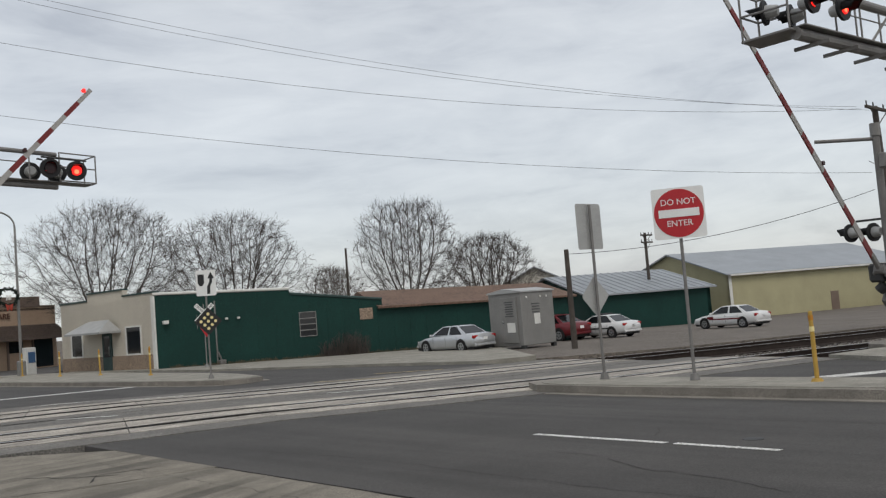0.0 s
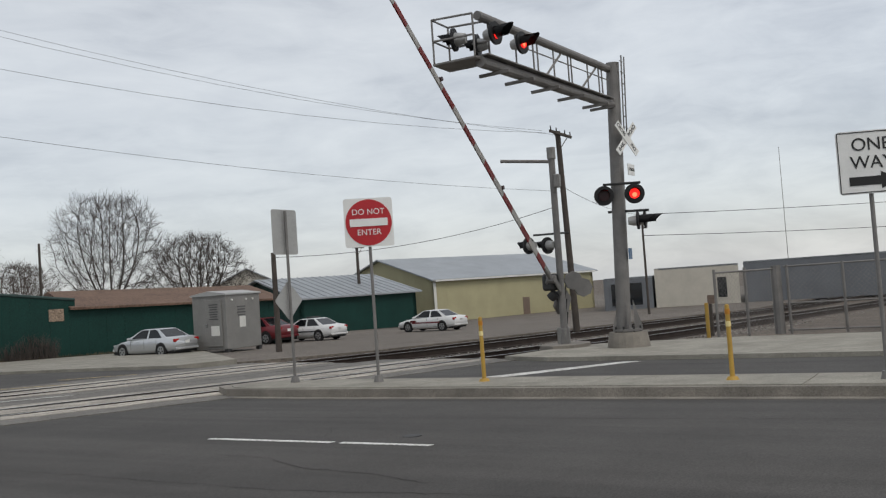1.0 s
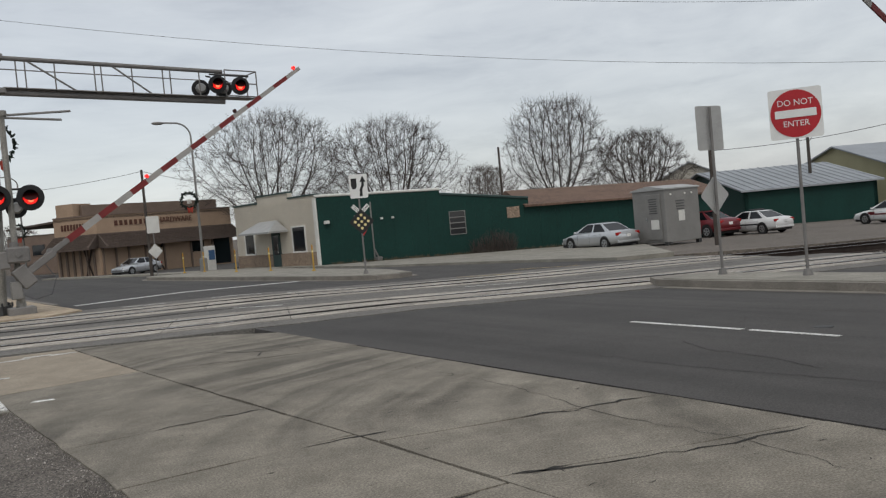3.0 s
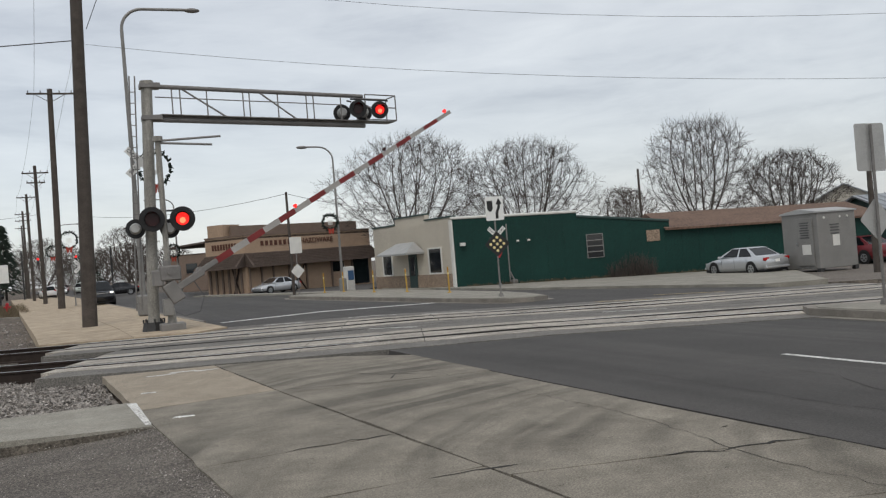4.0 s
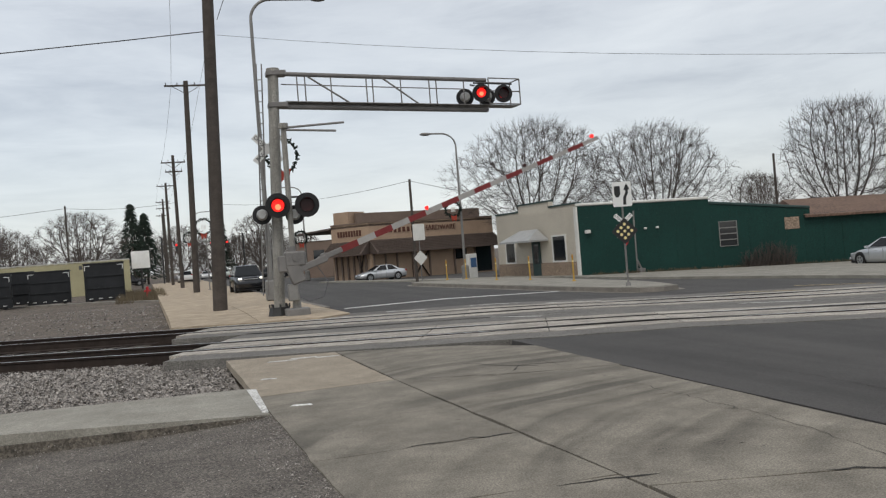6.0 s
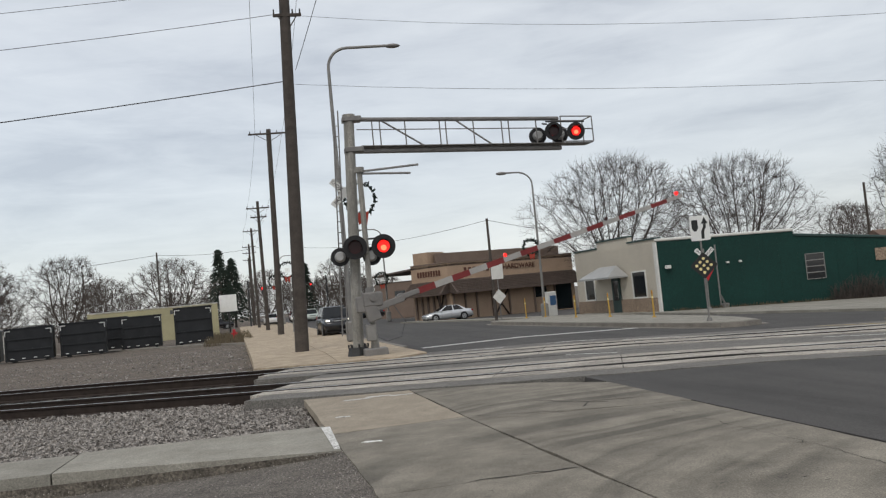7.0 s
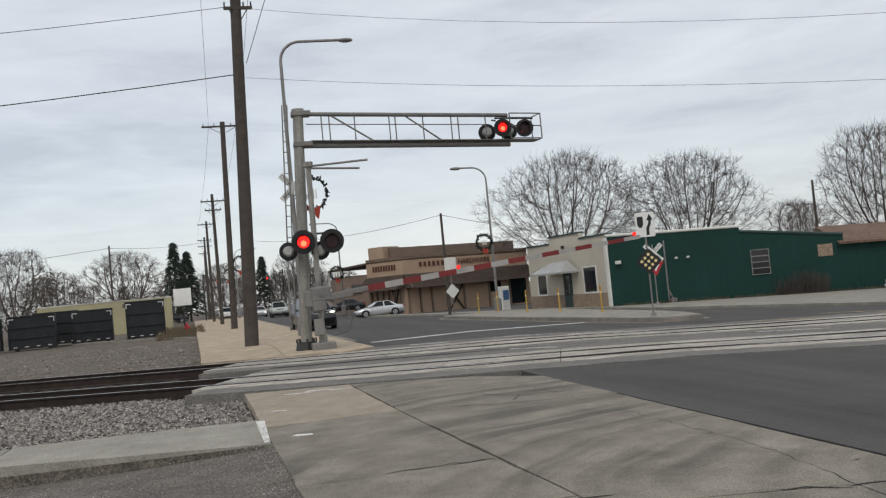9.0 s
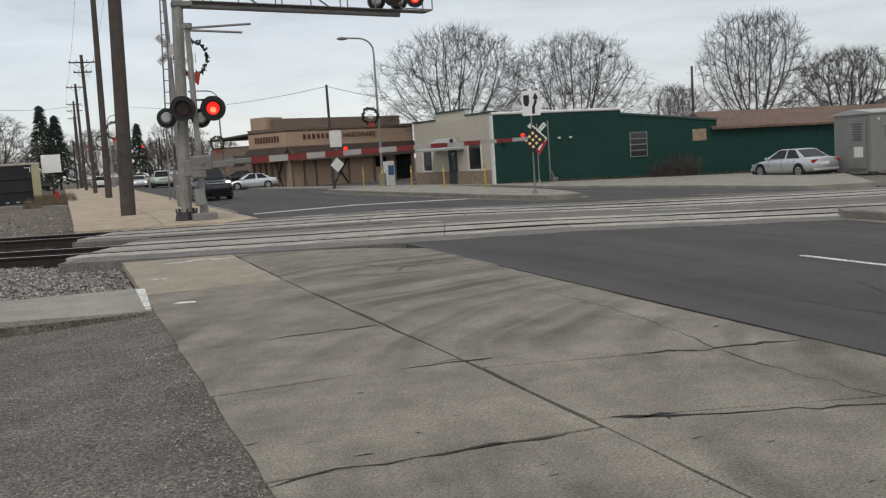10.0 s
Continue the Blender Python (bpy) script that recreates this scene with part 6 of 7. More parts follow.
street_lamp(3.40, 39.6, 0.06, 12.4, 2.75, 13.3, 0.12)
street_lamp(15.9, 51.6, gz(16), 7.9, -1.6, 8.7, 0.09)
street_lamp(9.5, 78, gz(9), 7.5, -1.8, 8.2, 0.09)
street_lamp(0.4, 130, 0.0, 9.0, 2.4, 9.8, 0.1)
wreath(15.35, 51.4, 4.1, 0.45)
wreath(4.25, 39.3, 6.35, 0.72, 0.3, -1.0)
wreath(9.15, 77.8, 3.75, 0.55)
wreath(1.0, 72, 5.0, 0.6)
wreath(-0.3, 100, 5.2, 0.6)
bk2 = thing("crossbuck_sign", "railroad crossbuck back with posts by the sidewalk", "road sign")
post_part(bk2, 1.15, 72, 0.0, 4.4, 0.05)
crossbuck(bk2, (1.7, 72.2, 3.0), (0.2, -1), 1.3)

wires = thing("overhead_wires", "thin dark overhead wires sagging between poles", "wires", kind="stuff")


def wire(a, b, sag, r=0.012, n=14):
    bm = bmesh.new()
    a, b = Vector(a), Vector(b)
    pts = [a.lerp(b, i / n) - Vector((0, 0, sag * 4 * (i / n) * (1 - i / n))) for i in range(n + 1)]
    tube(bm, pts, r * 0.75, 4)
    part("wire", bm, WIRE, wires)


wire((1.8, 34.5, 13.2), (37.5, 15.4, 8.3), 1.4, 0.009)
wire((1.7, 34.5, 10.45), (37.9, 15.4, 5.7), 0.9, 0.009)
wire((0.9, 34.5, 15.3), (37.1, 15.4, 8.35), 1.5, 0.008)
wire((1.7, 34.5, 15.3), (38.7, 15.4, 8.35), 1.3, 0.008)
wire((1.5, 34.5, 13.3), (-45, 29, 9.8), 0.9, 0.016)
wire((1.4, 34.5, 10.6), (-45, 27, 6.4), 0.7, 0.026)
wire((1.5, 34.5, 14.6), (-45, 31, 12.0), 0.9, 0.014)
wire((1.75, 34.4, 11.0), (5.5, 18, 19), 0.3, 0.018)
for k in (-1.0, 1.0):
    wire((1.25 + k, 34.6, 15.2), (0.5 + k, 66.4, 15.1), 0.5)
    wire((0.5 + k, 66.4, 15.1), (-1.2 + k, 90.4, 12.5), 0.4)
    wire((-1.2 + k, 90.4, 12.5), (-2.8 + k, 118, 12.8), 0.4)
    wire((-2.8 + k, 118, 12.8), (-4.3 + k, 150, 13.2), 0.4)
wire((-13.8, 110, 9.9), (-1.5, 118, 10.5), 0.4, 0.025)
wire((-13.8, 110, 9.9), (-90, 96, 7.0), 1.2, 0.03)
wire((13.25, 53.2, 6.1), (2.6, 90, 8.0), 0.6, 0.018)
wire((13.25, 53.2, 6.1), (32, 60, 4.0), 0.5, 0.018)
wire((30.2, 25.3, 3.5), (38, 15.4, 5.0), 0.5, 0.016)
wire((38.0, 15.5, 6.2), (66, 20, 6.2), 0.4, 0.016)
wire((66, 20, 6.2), (140, -40, 10), 1.0, 0.03)
wire((66, 20, 4.6), (140, -40, 6.5), 1.0, 0.03)


# ---------------------------------------------------------------- vehicles
STATIONS = {
    "sedan": ([(0.0, .42, .82, .80), (0.03, .30, .97, .92), (0.14, .25, 1.02, 1.0), (0.32, .22, 1.0, 1.0), (0.55, .2, .96, 1.0), (0.70, .2, .93, 1.0), (0.85, .22, .83, .97), (0.96, .27, .69, .88), (1.0, .38, .60, .74)], (0.13, 0.30, 0.55, 0.73), 0.96, 1.46),
    "suv": ([(0.0, .45, 1.05, .86), (0.03, .33, 1.12, .95), (0.14, .28, 1.12, 1.0), (0.4, .26, 1.10, 1.0), (0.7, .26, 1.07, 1.0), (0.86, .27, 1.0, .98), (0.96, .3, .90, .92), (1.0, .4, .78, .82)], (0.02, 0.10, 0.56, 0.72), 1.08, 1.72),
    "pickup": ([(0.0, .55, 1.12, .95), (0.02, .5, 1.15, 1.0), (0.2, .45, 1.15, 1.0), (0.4, .42, 1.15, 1.0), (0.7, .42, 1.13, 1.0), (0.88, .42, 1.08, 1.0), (0.98, .45, .98, .95), (1.0, .5, .85, .9)], (0.38, 0.42, 0.60, 0.72), 1.12, 1.80),
}


def car(name, label, style, paint, length, width, m, lit=False, livery=None, lightbar=False, scale=1.0):
    """A car whose front looks along +x, standing on z = 0, with wheels as parts."""
    stations, (g0, g1, g2, g3), belt, roof = STATIONS[style]
    c = thing(name, label, "car", m @ Matrix.Scale(scale, 4))
    W = width / 2
    X = lambda f: (f - 0.5) * length
    bm = bmesh.new()
    rings = []
    for f, lo, hi, w in stations:
        w *= W
        rings.append([bm.verts.new((X(f), y, z)) for y, z in ((-w * .9, lo), (-w, lo + .18), (-w, lo + (hi - lo) * .62), (-w * .95, hi - .05), (-w * .8, hi), (w * .8, hi), (w * .95, hi - .05), (w, lo + (hi - lo) * .62), (w, lo + .18), (w * .9, lo))])
    for a, b in zip(rings, rings[1:]):
        for i in range(10):
            bm.faces.new((a[i], a[(i + 1) % 10], b[(i + 1) % 10], b[i]))
    bm.faces.new(rings[0])
    bm.faces.new(rings[-1][::-1])
    part("body", bm, paint, c, smooth=True)
    # cabin
    wb, wt_ = W * 0.90, W * 0.68
    B = [(X(g0), -wb, belt), (X(g3), -wb, belt), (X(g3), wb, belt), (X(g0), wb, belt)]
    T = [(X(g1), -wt_, roof - .03), (X(g2), -wt_, roof - .03), (X(g2), wt_, roof - .03), (X(g1), wt_, roof - .03)]
    bm = bmesh.new()
    vb = [bm.verts.new(p) for p in B]
    vt = [bm.verts.new(p) for p in T]
    cr = [bm.verts.new((X(g1) + .12 * length * .3, -wt_ * .8, roof)), bm.verts.new((X(g2) - .04 * length, -wt_ * .8, roof)), bm.verts.new((X(g2) - .04 * length, wt_ * .8, roof)), bm.verts.new((X(g1) + .12 * length * .3, wt_ * .8, roof))]
    for i in range(4):
        j = (i + 1) % 4
        bm.faces.new((vb[i], vb[j], vt[j], vt[i]))
        bm.faces.new((vt[i], vt[j], cr[j], cr[i]))
    bm.faces.new(cr)
    cabin = part("cabin", bm, paint, c, smooth=False)

    def pane(nm, quad, inset, off):
        q = [Vector(p) for p in quad]
        mid_ = sum(q, Vector()) / 4
        nrm = (q[1] - q[0]).cross(q[3] - q[0]).normalized()
        if nrm.dot(mid_ - Vector((0, 0, belt))) < 0:
            nrm = -nrm
        bm = bmesh.new()
        vs = [bm.verts.new(p + (mid_ - p) * inset + nrm * off) for p in q]
        bm.faces.new(vs)
        e = bmesh.ops.extrude_face_region(bm, geom=bm.faces[:])
        bmesh.ops.translate(bm, vec=-nrm * 0.02, verts=[v for v in e["geom"] if isinstance(v, bmesh.types.BMVert)])
        part(nm, bm, CARGLASS, cabin)
    L_ = lambda p, q, f: tuple(Vector(p).lerp(Vector(q), f))
    pane("windscreen", (B[1], B[2], T[2], T[1]), 0.10, 0.008)
    pane("rear_window", (B[0], B[3], T[3], T[0]), 0.10, 0.008)
    for i, j in ((0, 1), (3, 2)):
        split = 0.47
        pane("side_window", (L_(B[i], B[j], 0.10), L_(B[i], B[j], split), L_(T[i], T[j], split), L_(T[i], T[j], 0.04)), 0.09, 0.008)
        pane("side_window", (L_(B[i], B[j], split + .02), L_(B[i], B[j], 0.93), L_(T[i], T[j], 0.97), L_(T[i], T[j], split + .02)), 0.09, 0.008)
    R = 0.335 if style == "sedan" else 0.37
    for f in (0.205, 0.80):
        for s in (-1, 1):
            x = X(f)
            bm = bmesh.new()
            rod(bm, (x, s * (W - 0.16), R + .03), (x, s * (W + 0.004), R + .03), R * 1.16, n=22)
            part("wheel_arch", bm, BLACK, c)
            bm = bmesh.new()
            rod(bm, (x, s * (W - 0.2), R), (x, s * (W + 0.012), R), R, n=22)
            wh = part("wheel", bm, TYRE, c)
            bm = bmesh.new()
            rod(bm, (x, s * (W - 0.05), R), (x, s * (W + 0.018), R), R * 0.66, n=18)
            part("rim", bm, RIM, wh)
            for k in range(5):
                bm = bmesh.new()
                a = k * math.tau / 5 + 0.3
                box(bm, (R * 0.38, 0, 0), (R * 0.26, 0.012, R * 0.20), Matrix.Translation((x, s * (W + 0.02), R)) @ Matrix.Rotation(a, 4, "Y"))
                part("rim_gap", bm, BLACK, wh)
    hz_ = 0.66 if style == "sedan" else 0.92
    for s in (-1, 1):
        bm = bmesh.new()
        box(bm, (X(0.965), s * W * 0.70, hz_ - .02), (0.16, 0.24, 0.10), bevel=0.03)
        part("headlight", bm, HEADLIT if lit else HEADOFF, c)
        bm = bmesh.new()
        box(bm, (X(0.02), s * W * 0.74, hz_ + 0.16), (0.16, 0.34, 0.17), bevel=0.03)
        part("tail_light", bm, TAILRED, c)
        bm = bmesh.new()
        box(bm, (X(g3) - 0.25, s * (W + 0.06), belt + 0.03), (0.12, 0.2, 0.13), bevel=0.03)
        part("wing_mirror", bm, paint, c)
        for f in (0.36, 0.56):
            bm = bmesh.new()
            box(bm, (X(f), s * (W + 0.005), belt - 0.14), (0.18, 0.03, 0.03), bevel=0.008)
            part("door_handle", bm, paint, c)
        for f in (0.27, 0.46, 0.665):
            bm = bmesh.new()
            box(bm, (X(f), s * (W - 0.002), 0.64), (0.012, 0.012, 0.5))
            part("door_seam", bm, BLACK, c)
    bm = bmesh.new()
    box(bm, (X(0.99), 0, hz_ - 0.08), (0.06, width * 0.42, 0.13 if style == "sedan" else 0.24), bevel=0.02)
    part("grille", bm, BLACK, c)
    if style != "sedan":
        bm = bmesh.new()
        box(bm, (X(0.995), 0, hz_ - 0.06), (0.05, width * 0.44, 0.05), bevel=0.01)
        part("grille_bar", bm, CHROME, c)
    for f, nm in ((0.985, "front_plate"), (0.012, "rear_plate")):
        bm = bmesh.new()
        box(bm, (X(f) + (0.05 if f > .5 else -0.05), 0, 0.5 if f > .5 else 0.72), (0.02, 0.3, 0.15))
        part(nm, bm, WHITE, c)
    bm = bmesh.new()
    box(bm, (X(0.5), 0, 0.25), (length * 0.94, width * 0.88, 0.16), bevel=0.04)
    part("underbody", bm, BLACK, c)
    for f in (0.008, 0.985):
        bm = bmesh.new()
        box(bm, (X(f), 0, 0.40), (0.1, width * 0.86, 0.14), bevel=0.03)
        part("bumper", bm, BLACK if style != "sedan" else paint, c)
    if livery:
        for s in (-1, 1):
            bm = bmesh.new()
            box(bm, (X(0.47), s * (W + 0.003), 0.62), (length * 0.5, 0.01, 0.09))
            box(bm, (X(0.70), s * (W + 0.003), 0.72), (length * 0.1, 0.01, 0.14))
            part("livery_stripe", bm, livery, c, "dark livery stripe")
    if lightbar:
        bm = bmesh.new()
        box(bm, (X(0.43), 0, roof + 0.06), (0.32, width * 0.6, 0.10), bevel=0.03)
        part("light_bar", bm, DARKSTEEL, c)
    return c


def parked(x, y, turn):
    return Matrix.Translation((x, y, gz(x) - 0.01)) @ Matrix.Rotation(radians(turn), 4, "Z")


car("parked_sedan", "silver four-door sedan parked by the green building", "sedan", SILVER, 4.85, 1.85, parked(30.0, 32.6, 90), scale=0.87)
car("parked_patrol_sedan", "white patrol sedan with dark stripes parked in the lot", "sedan", WHITECAR, 5.0, 1.9, parked(41.3, 32.4, 88), livery=DARKSTEEL, lightbar=True, scale=0.87)
car("parked_striped_sedan", "white sedan with a dark red side stripe in the lot", "sedan", WHITECAR, 5.0, 1.85, parked(49.4, 29.0, 84), livery=REDCAR, scale=0.90)
car("parked_red_car", "dark red car parked behind the signal bungalow", "sedan", REDCAR, 4.6, 1.8, parked(39.2, 34.4, 88))
car("parked_white_suv", "white vehicle half hidden behind the signal bungalow", "suv", WHITECAR, 4.7, 1.9, parked(38.2, 36.6, 88))
SUV = car("black_suv", "black suv with lit headlights rolling towards the crossing", "suv", BLACKCAR, 4.8, 1.85, Matrix.Identity(4), lit=True)
COUPE = car("silver_coupe", "silver two-tone sedan crossing the street", "sedan", SILVER, 4.75, 1.8, Matrix.Identity(4), scale=0.78)
TRUCK = car("white_pickup", "pale pickup truck coming up the street", "pickup", TRUCKPAINT, 5.6, 1.95, Matrix.Identity(4))
FARCAR = car("far_sedan", "white sedan with lit headlights down the street", "sedan", WHITECAR, 4.7, 1.8, Matrix.Identity(4), lit=True)
REDVAN = car("red_van", "red van far down the street", "suv", REDCAR, 4.8, 1.9, Matrix.Identity(4))
DARKCAR = car("dark_car", "dark car crossing far down the street", "sedan", BLACKCAR, 4.6, 1.8, Matrix.Identity(4))
car("far_parked_pickup", "dark pickup waiting by the far corner", "pickup", BLACKCAR, 5.4, 1.9, parked(-10.5, 150, 10))
car("far_white_truck", "white van parked far down the street", "suv", WHITECAR, 5.4, 2.0, parked(-1.5, 135, 95))

# box trailer behind the fence
bt = thing("box_truck_body", "cream box truck body with red shapes behind the fence", "truck", Matrix.Translation((33.5, -0.6, gz(33))) @ Matrix.Rotation(radians(-4), 4, "Z"))
bm = bmesh.new()
box(bm, (1.2, 0, 1.85), (2.4, 3.0, 2.9), bevel=0.05)
part("body", bm, CREAMBLOCK, bt)
bm = bmesh.new()
box(bm, (-0.02, 0, 2.85), (0.08, 2.8, 0.2), bevel=0.02)
part("header_trim", bm, SIGNBACK, bt)
for y, z, r in ((-0.1, 2.2, 0.34), (0.95, 1.45, 0.12), (0.95, 1.18, 0.12), (0.95, 0.92, 0.12)):
    bm = bmesh.new()
    rod(bm, (0.0, y, z), (-0.03, y, z), r, n=20)
    part("red_shape", bm, SIGNRED, bt)
bm = bmesh.new()
box(bm, (1.2, 0, 0.25), (2.2, 2.8, 0.35))
part("chassis", bm, BLACK, bt)


# ---------------------------------------------------------------- fence on the right
fence = thing("chain_link_fence", "grey chain link fence with a gate by the tracks", "fence")
FP = [(28.1, 6.4), (29.1, 5.7), (30.1, 4.95)]
zf = gz(29)
for x, y in FP:
    bm = bmesh.new()
    rod(bm, (x, y, zf), (x, y, zf + 2.15), 0.045 if (x, y) != FP[2] else 0.16, n=10)
    part("post", bm, GALVD, fence)
bm = bmesh.new()
rod(bm, (*FP[0], zf + 2.05), (*FP[2], zf + 2.05), 0.03)
part("top_rail", bm, GALVD, fence)
for y in (4.6, 3.0, 1.4, -0.4, -2.4, -4.4, -6.4):
    bm = bmesh.new()
    rod(bm, (30.0, y, zf), (30.0, y, zf + 2.15), 0.045, n=8)
    part("post", bm, GALVD, fence)
for z in (0.12, 0.95, 2.1):
    bm = bmesh.new()
    rod(bm, (30.0, 4.7, zf + z), (30.0, -6.4, zf + z), 0.028)
    part("rail", bm, GALVD, fence)
bm = bmesh.new()
for p, q in ((FP[0], FP[2]), ((30.0, 4.6), (30.0, -6.4))):
    p, q = Vector(p), Vector(q)
    ln = (q - p).length
    k = int(ln / 0.14)
    for i in range(-14, k):
        for sg in (0, 1):
            s0, s1 = i * 0.14, i * 0.14 + 1.95
            z0, z1 = (0.1, 2.05) if sg == 0 else (2.05, 0.1)
            if s0 < 0:
                z0 += (z1 - z0) * (-s0 / 1.95)
                s0 = 0
            if s1 > ln:
                z1 = z0 + (z1 - z0) * (ln - s0) / (s1 - s0)
                s1 = ln
            if s1 <= s0:
                continue
            a, b = p.lerp(q, s0 / ln), p.lerp(q, s1 / ln)
            rod(bm, (a.x, a.y, zf + z0), (b.x, b.y, zf + z1), 0.004, n=3, caps=False)
part("chain_mesh", bm, GALVD, fence)
by = thing("yellow_bollard", "yellow steel bollard with a chain beside the fence", "bollard")
bm = bmesh.new()
rod(bm, (28.3, 6.75, zf), (28.3, 6.75, zf + 1.15), 0.06, n=12)
part("pipe", bm, YELLOW, by)
tg = thing("wooden_marker", "dark marker post with a small brown plate by the rails", "marker")
bm = bmesh.new()
box(bm, (31.6, 7.4, zf + 0.55), (0.1, 0.1, 1.3))
part("stake", bm, WOODPOLE, tg)
bm = bmesh.new()
box(bm, (31.55, 7.35, zf + 1.15), (0.05, 0.25, 0.3))
part("plate", bm, STUCCOD, tg)


# ---------------------------------------------------------------- dumpsters and yard on the left
def dumpster(x, y, w, d, h, turn):
    o = thing("dumpster", "black steel dumpster with ribs and reflective marks", "dumpster", Matrix.Translation((x, y, -0.22)) @ Matrix.Rotation(radians(turn), 4, "Z"), group="dumpsters")
    bm = bmesh.new()
    box(bm, (0, 0, h / 2 + 0.12), (w, d, h), bevel=0.03)
    part("body", bm, DUMPSTER, o)
    bm = bmesh.new()
    box(bm, (0, 0, h + 0.14), (w + 0.1, d + 0.1, 0.12), bevel=0.02)
    part("rim", bm, DUMPSTER, o)
    for z in (0.35, 0.68):
        bm = bmesh.new()
        box(bm, (0, -d / 2 - 0.04, h * z + 0.1), (w, 0.08, 0.1), bevel=0.01)
        part("rib", bm, DUMPSTER, o)
    for s in (-1, 1):
        bm = bmesh.new()
        box(bm, (s * (w / 2 - 0.05), -d / 2 - 0.03, h / 2 + 0.1), (0.12, 0.1, h), bevel=0.01)
        part("corner_post", bm, DUMPSTER, o)
        bm = bmesh.new()
        box(bm, (s * (w / 2 - 0.25), -d / 2 - 0.09, h - 0.02), (0.4, 0.01, 0.05))
        box(bm, (s * (w / 2 - 0.07), -d / 2 - 0.09, h - 0.2), (0.05, 0.01, 0.35))
        part("reflective_tape", bm, WHITE, o)
    for i in range(4):
        bm = bmesh.new()
        box(bm, (-w * 0.36 + i * w * 0.24, -d / 2 - 0.085, 0.3), (0.26, 0.01, 0.05))
        part("reflective_tape", bm, WHITE, o)
    for s in (-1, 1):
        bm = bmesh.new()
        box(bm, (s * w * 0.35, 0, 0.06), (0.2, d * 0.95, 0.14))
        part("skid", bm, DARKSTEEL, o)
    return o


dumpster(-6.75, 74.7, 2.9, 2.4, 2.85, 4)
dumpster(-11.3, 78.2, 3.1, 2.4, 2.55, 6)
dumpster(-15.4, 75.6, 3.4, 2.2, 2.5, 8)
dumpster(-14.9, 82.5, 3.5, 2.4, 2.7, 8)
dumpster(-19.2, 74.6, 3.4, 2.4, 2.45, 9)
dumpster(-23.8, 76.5, 3.7, 2.4, 2.4, 10)
slab("yard_pad", [(-1.9, 60.4), (-1.9, 61.2), (-6, 70.2), (-26, 92.2), (-50, 112), (-50, 110), (-26, 91.0), (-6.2, 68.6)], -0.12, 0.2, CURB, "low broken concrete edge under the dumpsters", category="kerb")
hyd = thing("fire_hydrant", "small red fire hydrant in dead grass", "fire hydrant")
bm = bmesh.new()
rod(bm, (-3.6, 74, -0.2), (-3.6, 74, 0.55), 0.12, n=10)
ball(bm, (-3.6, 74, 0.58), 0.13, n=10)
part("barrel", bm, SIGNRED, hyd)
bm = bmesh.new()
rod(bm, (-3.85, 74, 0.35), (-3.35, 74, 0.35), 0.07, n=8)
part("nozzle", bm, SIGNRED, hyd)
rnd = random.Random(5)
verts, faces = [], []
for i in range(2600):
    x, y = rnd.uniform(-5.2, -1.8), rnd.uniform(64, 92)
    x -= 0.05 * (y - 64)
    h, a = rnd.uniform(0.2, 0.75), rnd.uniform(0, 6.28)
    b = len(verts)
    verts += [(x, y, -0.24), (x + 0.05 * math.cos(a), y + 0.05 * math.sin(a), -0.24), (x + rnd.uniform(-0.15, 0.15), y + rnd.uniform(-0.15, 0.15), -0.24 + h)]
    faces.append((b, b + 1, b + 2))
for i in range(700):
    s = rnd.uniform(0.5, 13.5)
    p = on_wall(C0, GE, s)
    h, a = rnd.uniform(0.03, 0.22), rnd.uniform(0, 6.28)
    b = len(verts)
    y = p.y - rnd.uniform(0.05, 0.5)
    verts += [(p.x, y, gz(p.x) + 0.08), (p.x + 0.05, y, gz(p.x) + 0.08), (p.x + rnd.uniform(-0.15, 0.15), y - 0.05, gz(p.x) + 0.08 + h)]
    faces.append((b, b + 1, b + 2))
me = bpy.data.meshes.new("dead_grass")
me.from_pydata(verts, [], faces)
me.materials.append(GRASS)
tagged(new("dead_grass", me), "dry tan weeds and grass at the edge of the yard", "grass", kind="stuff")


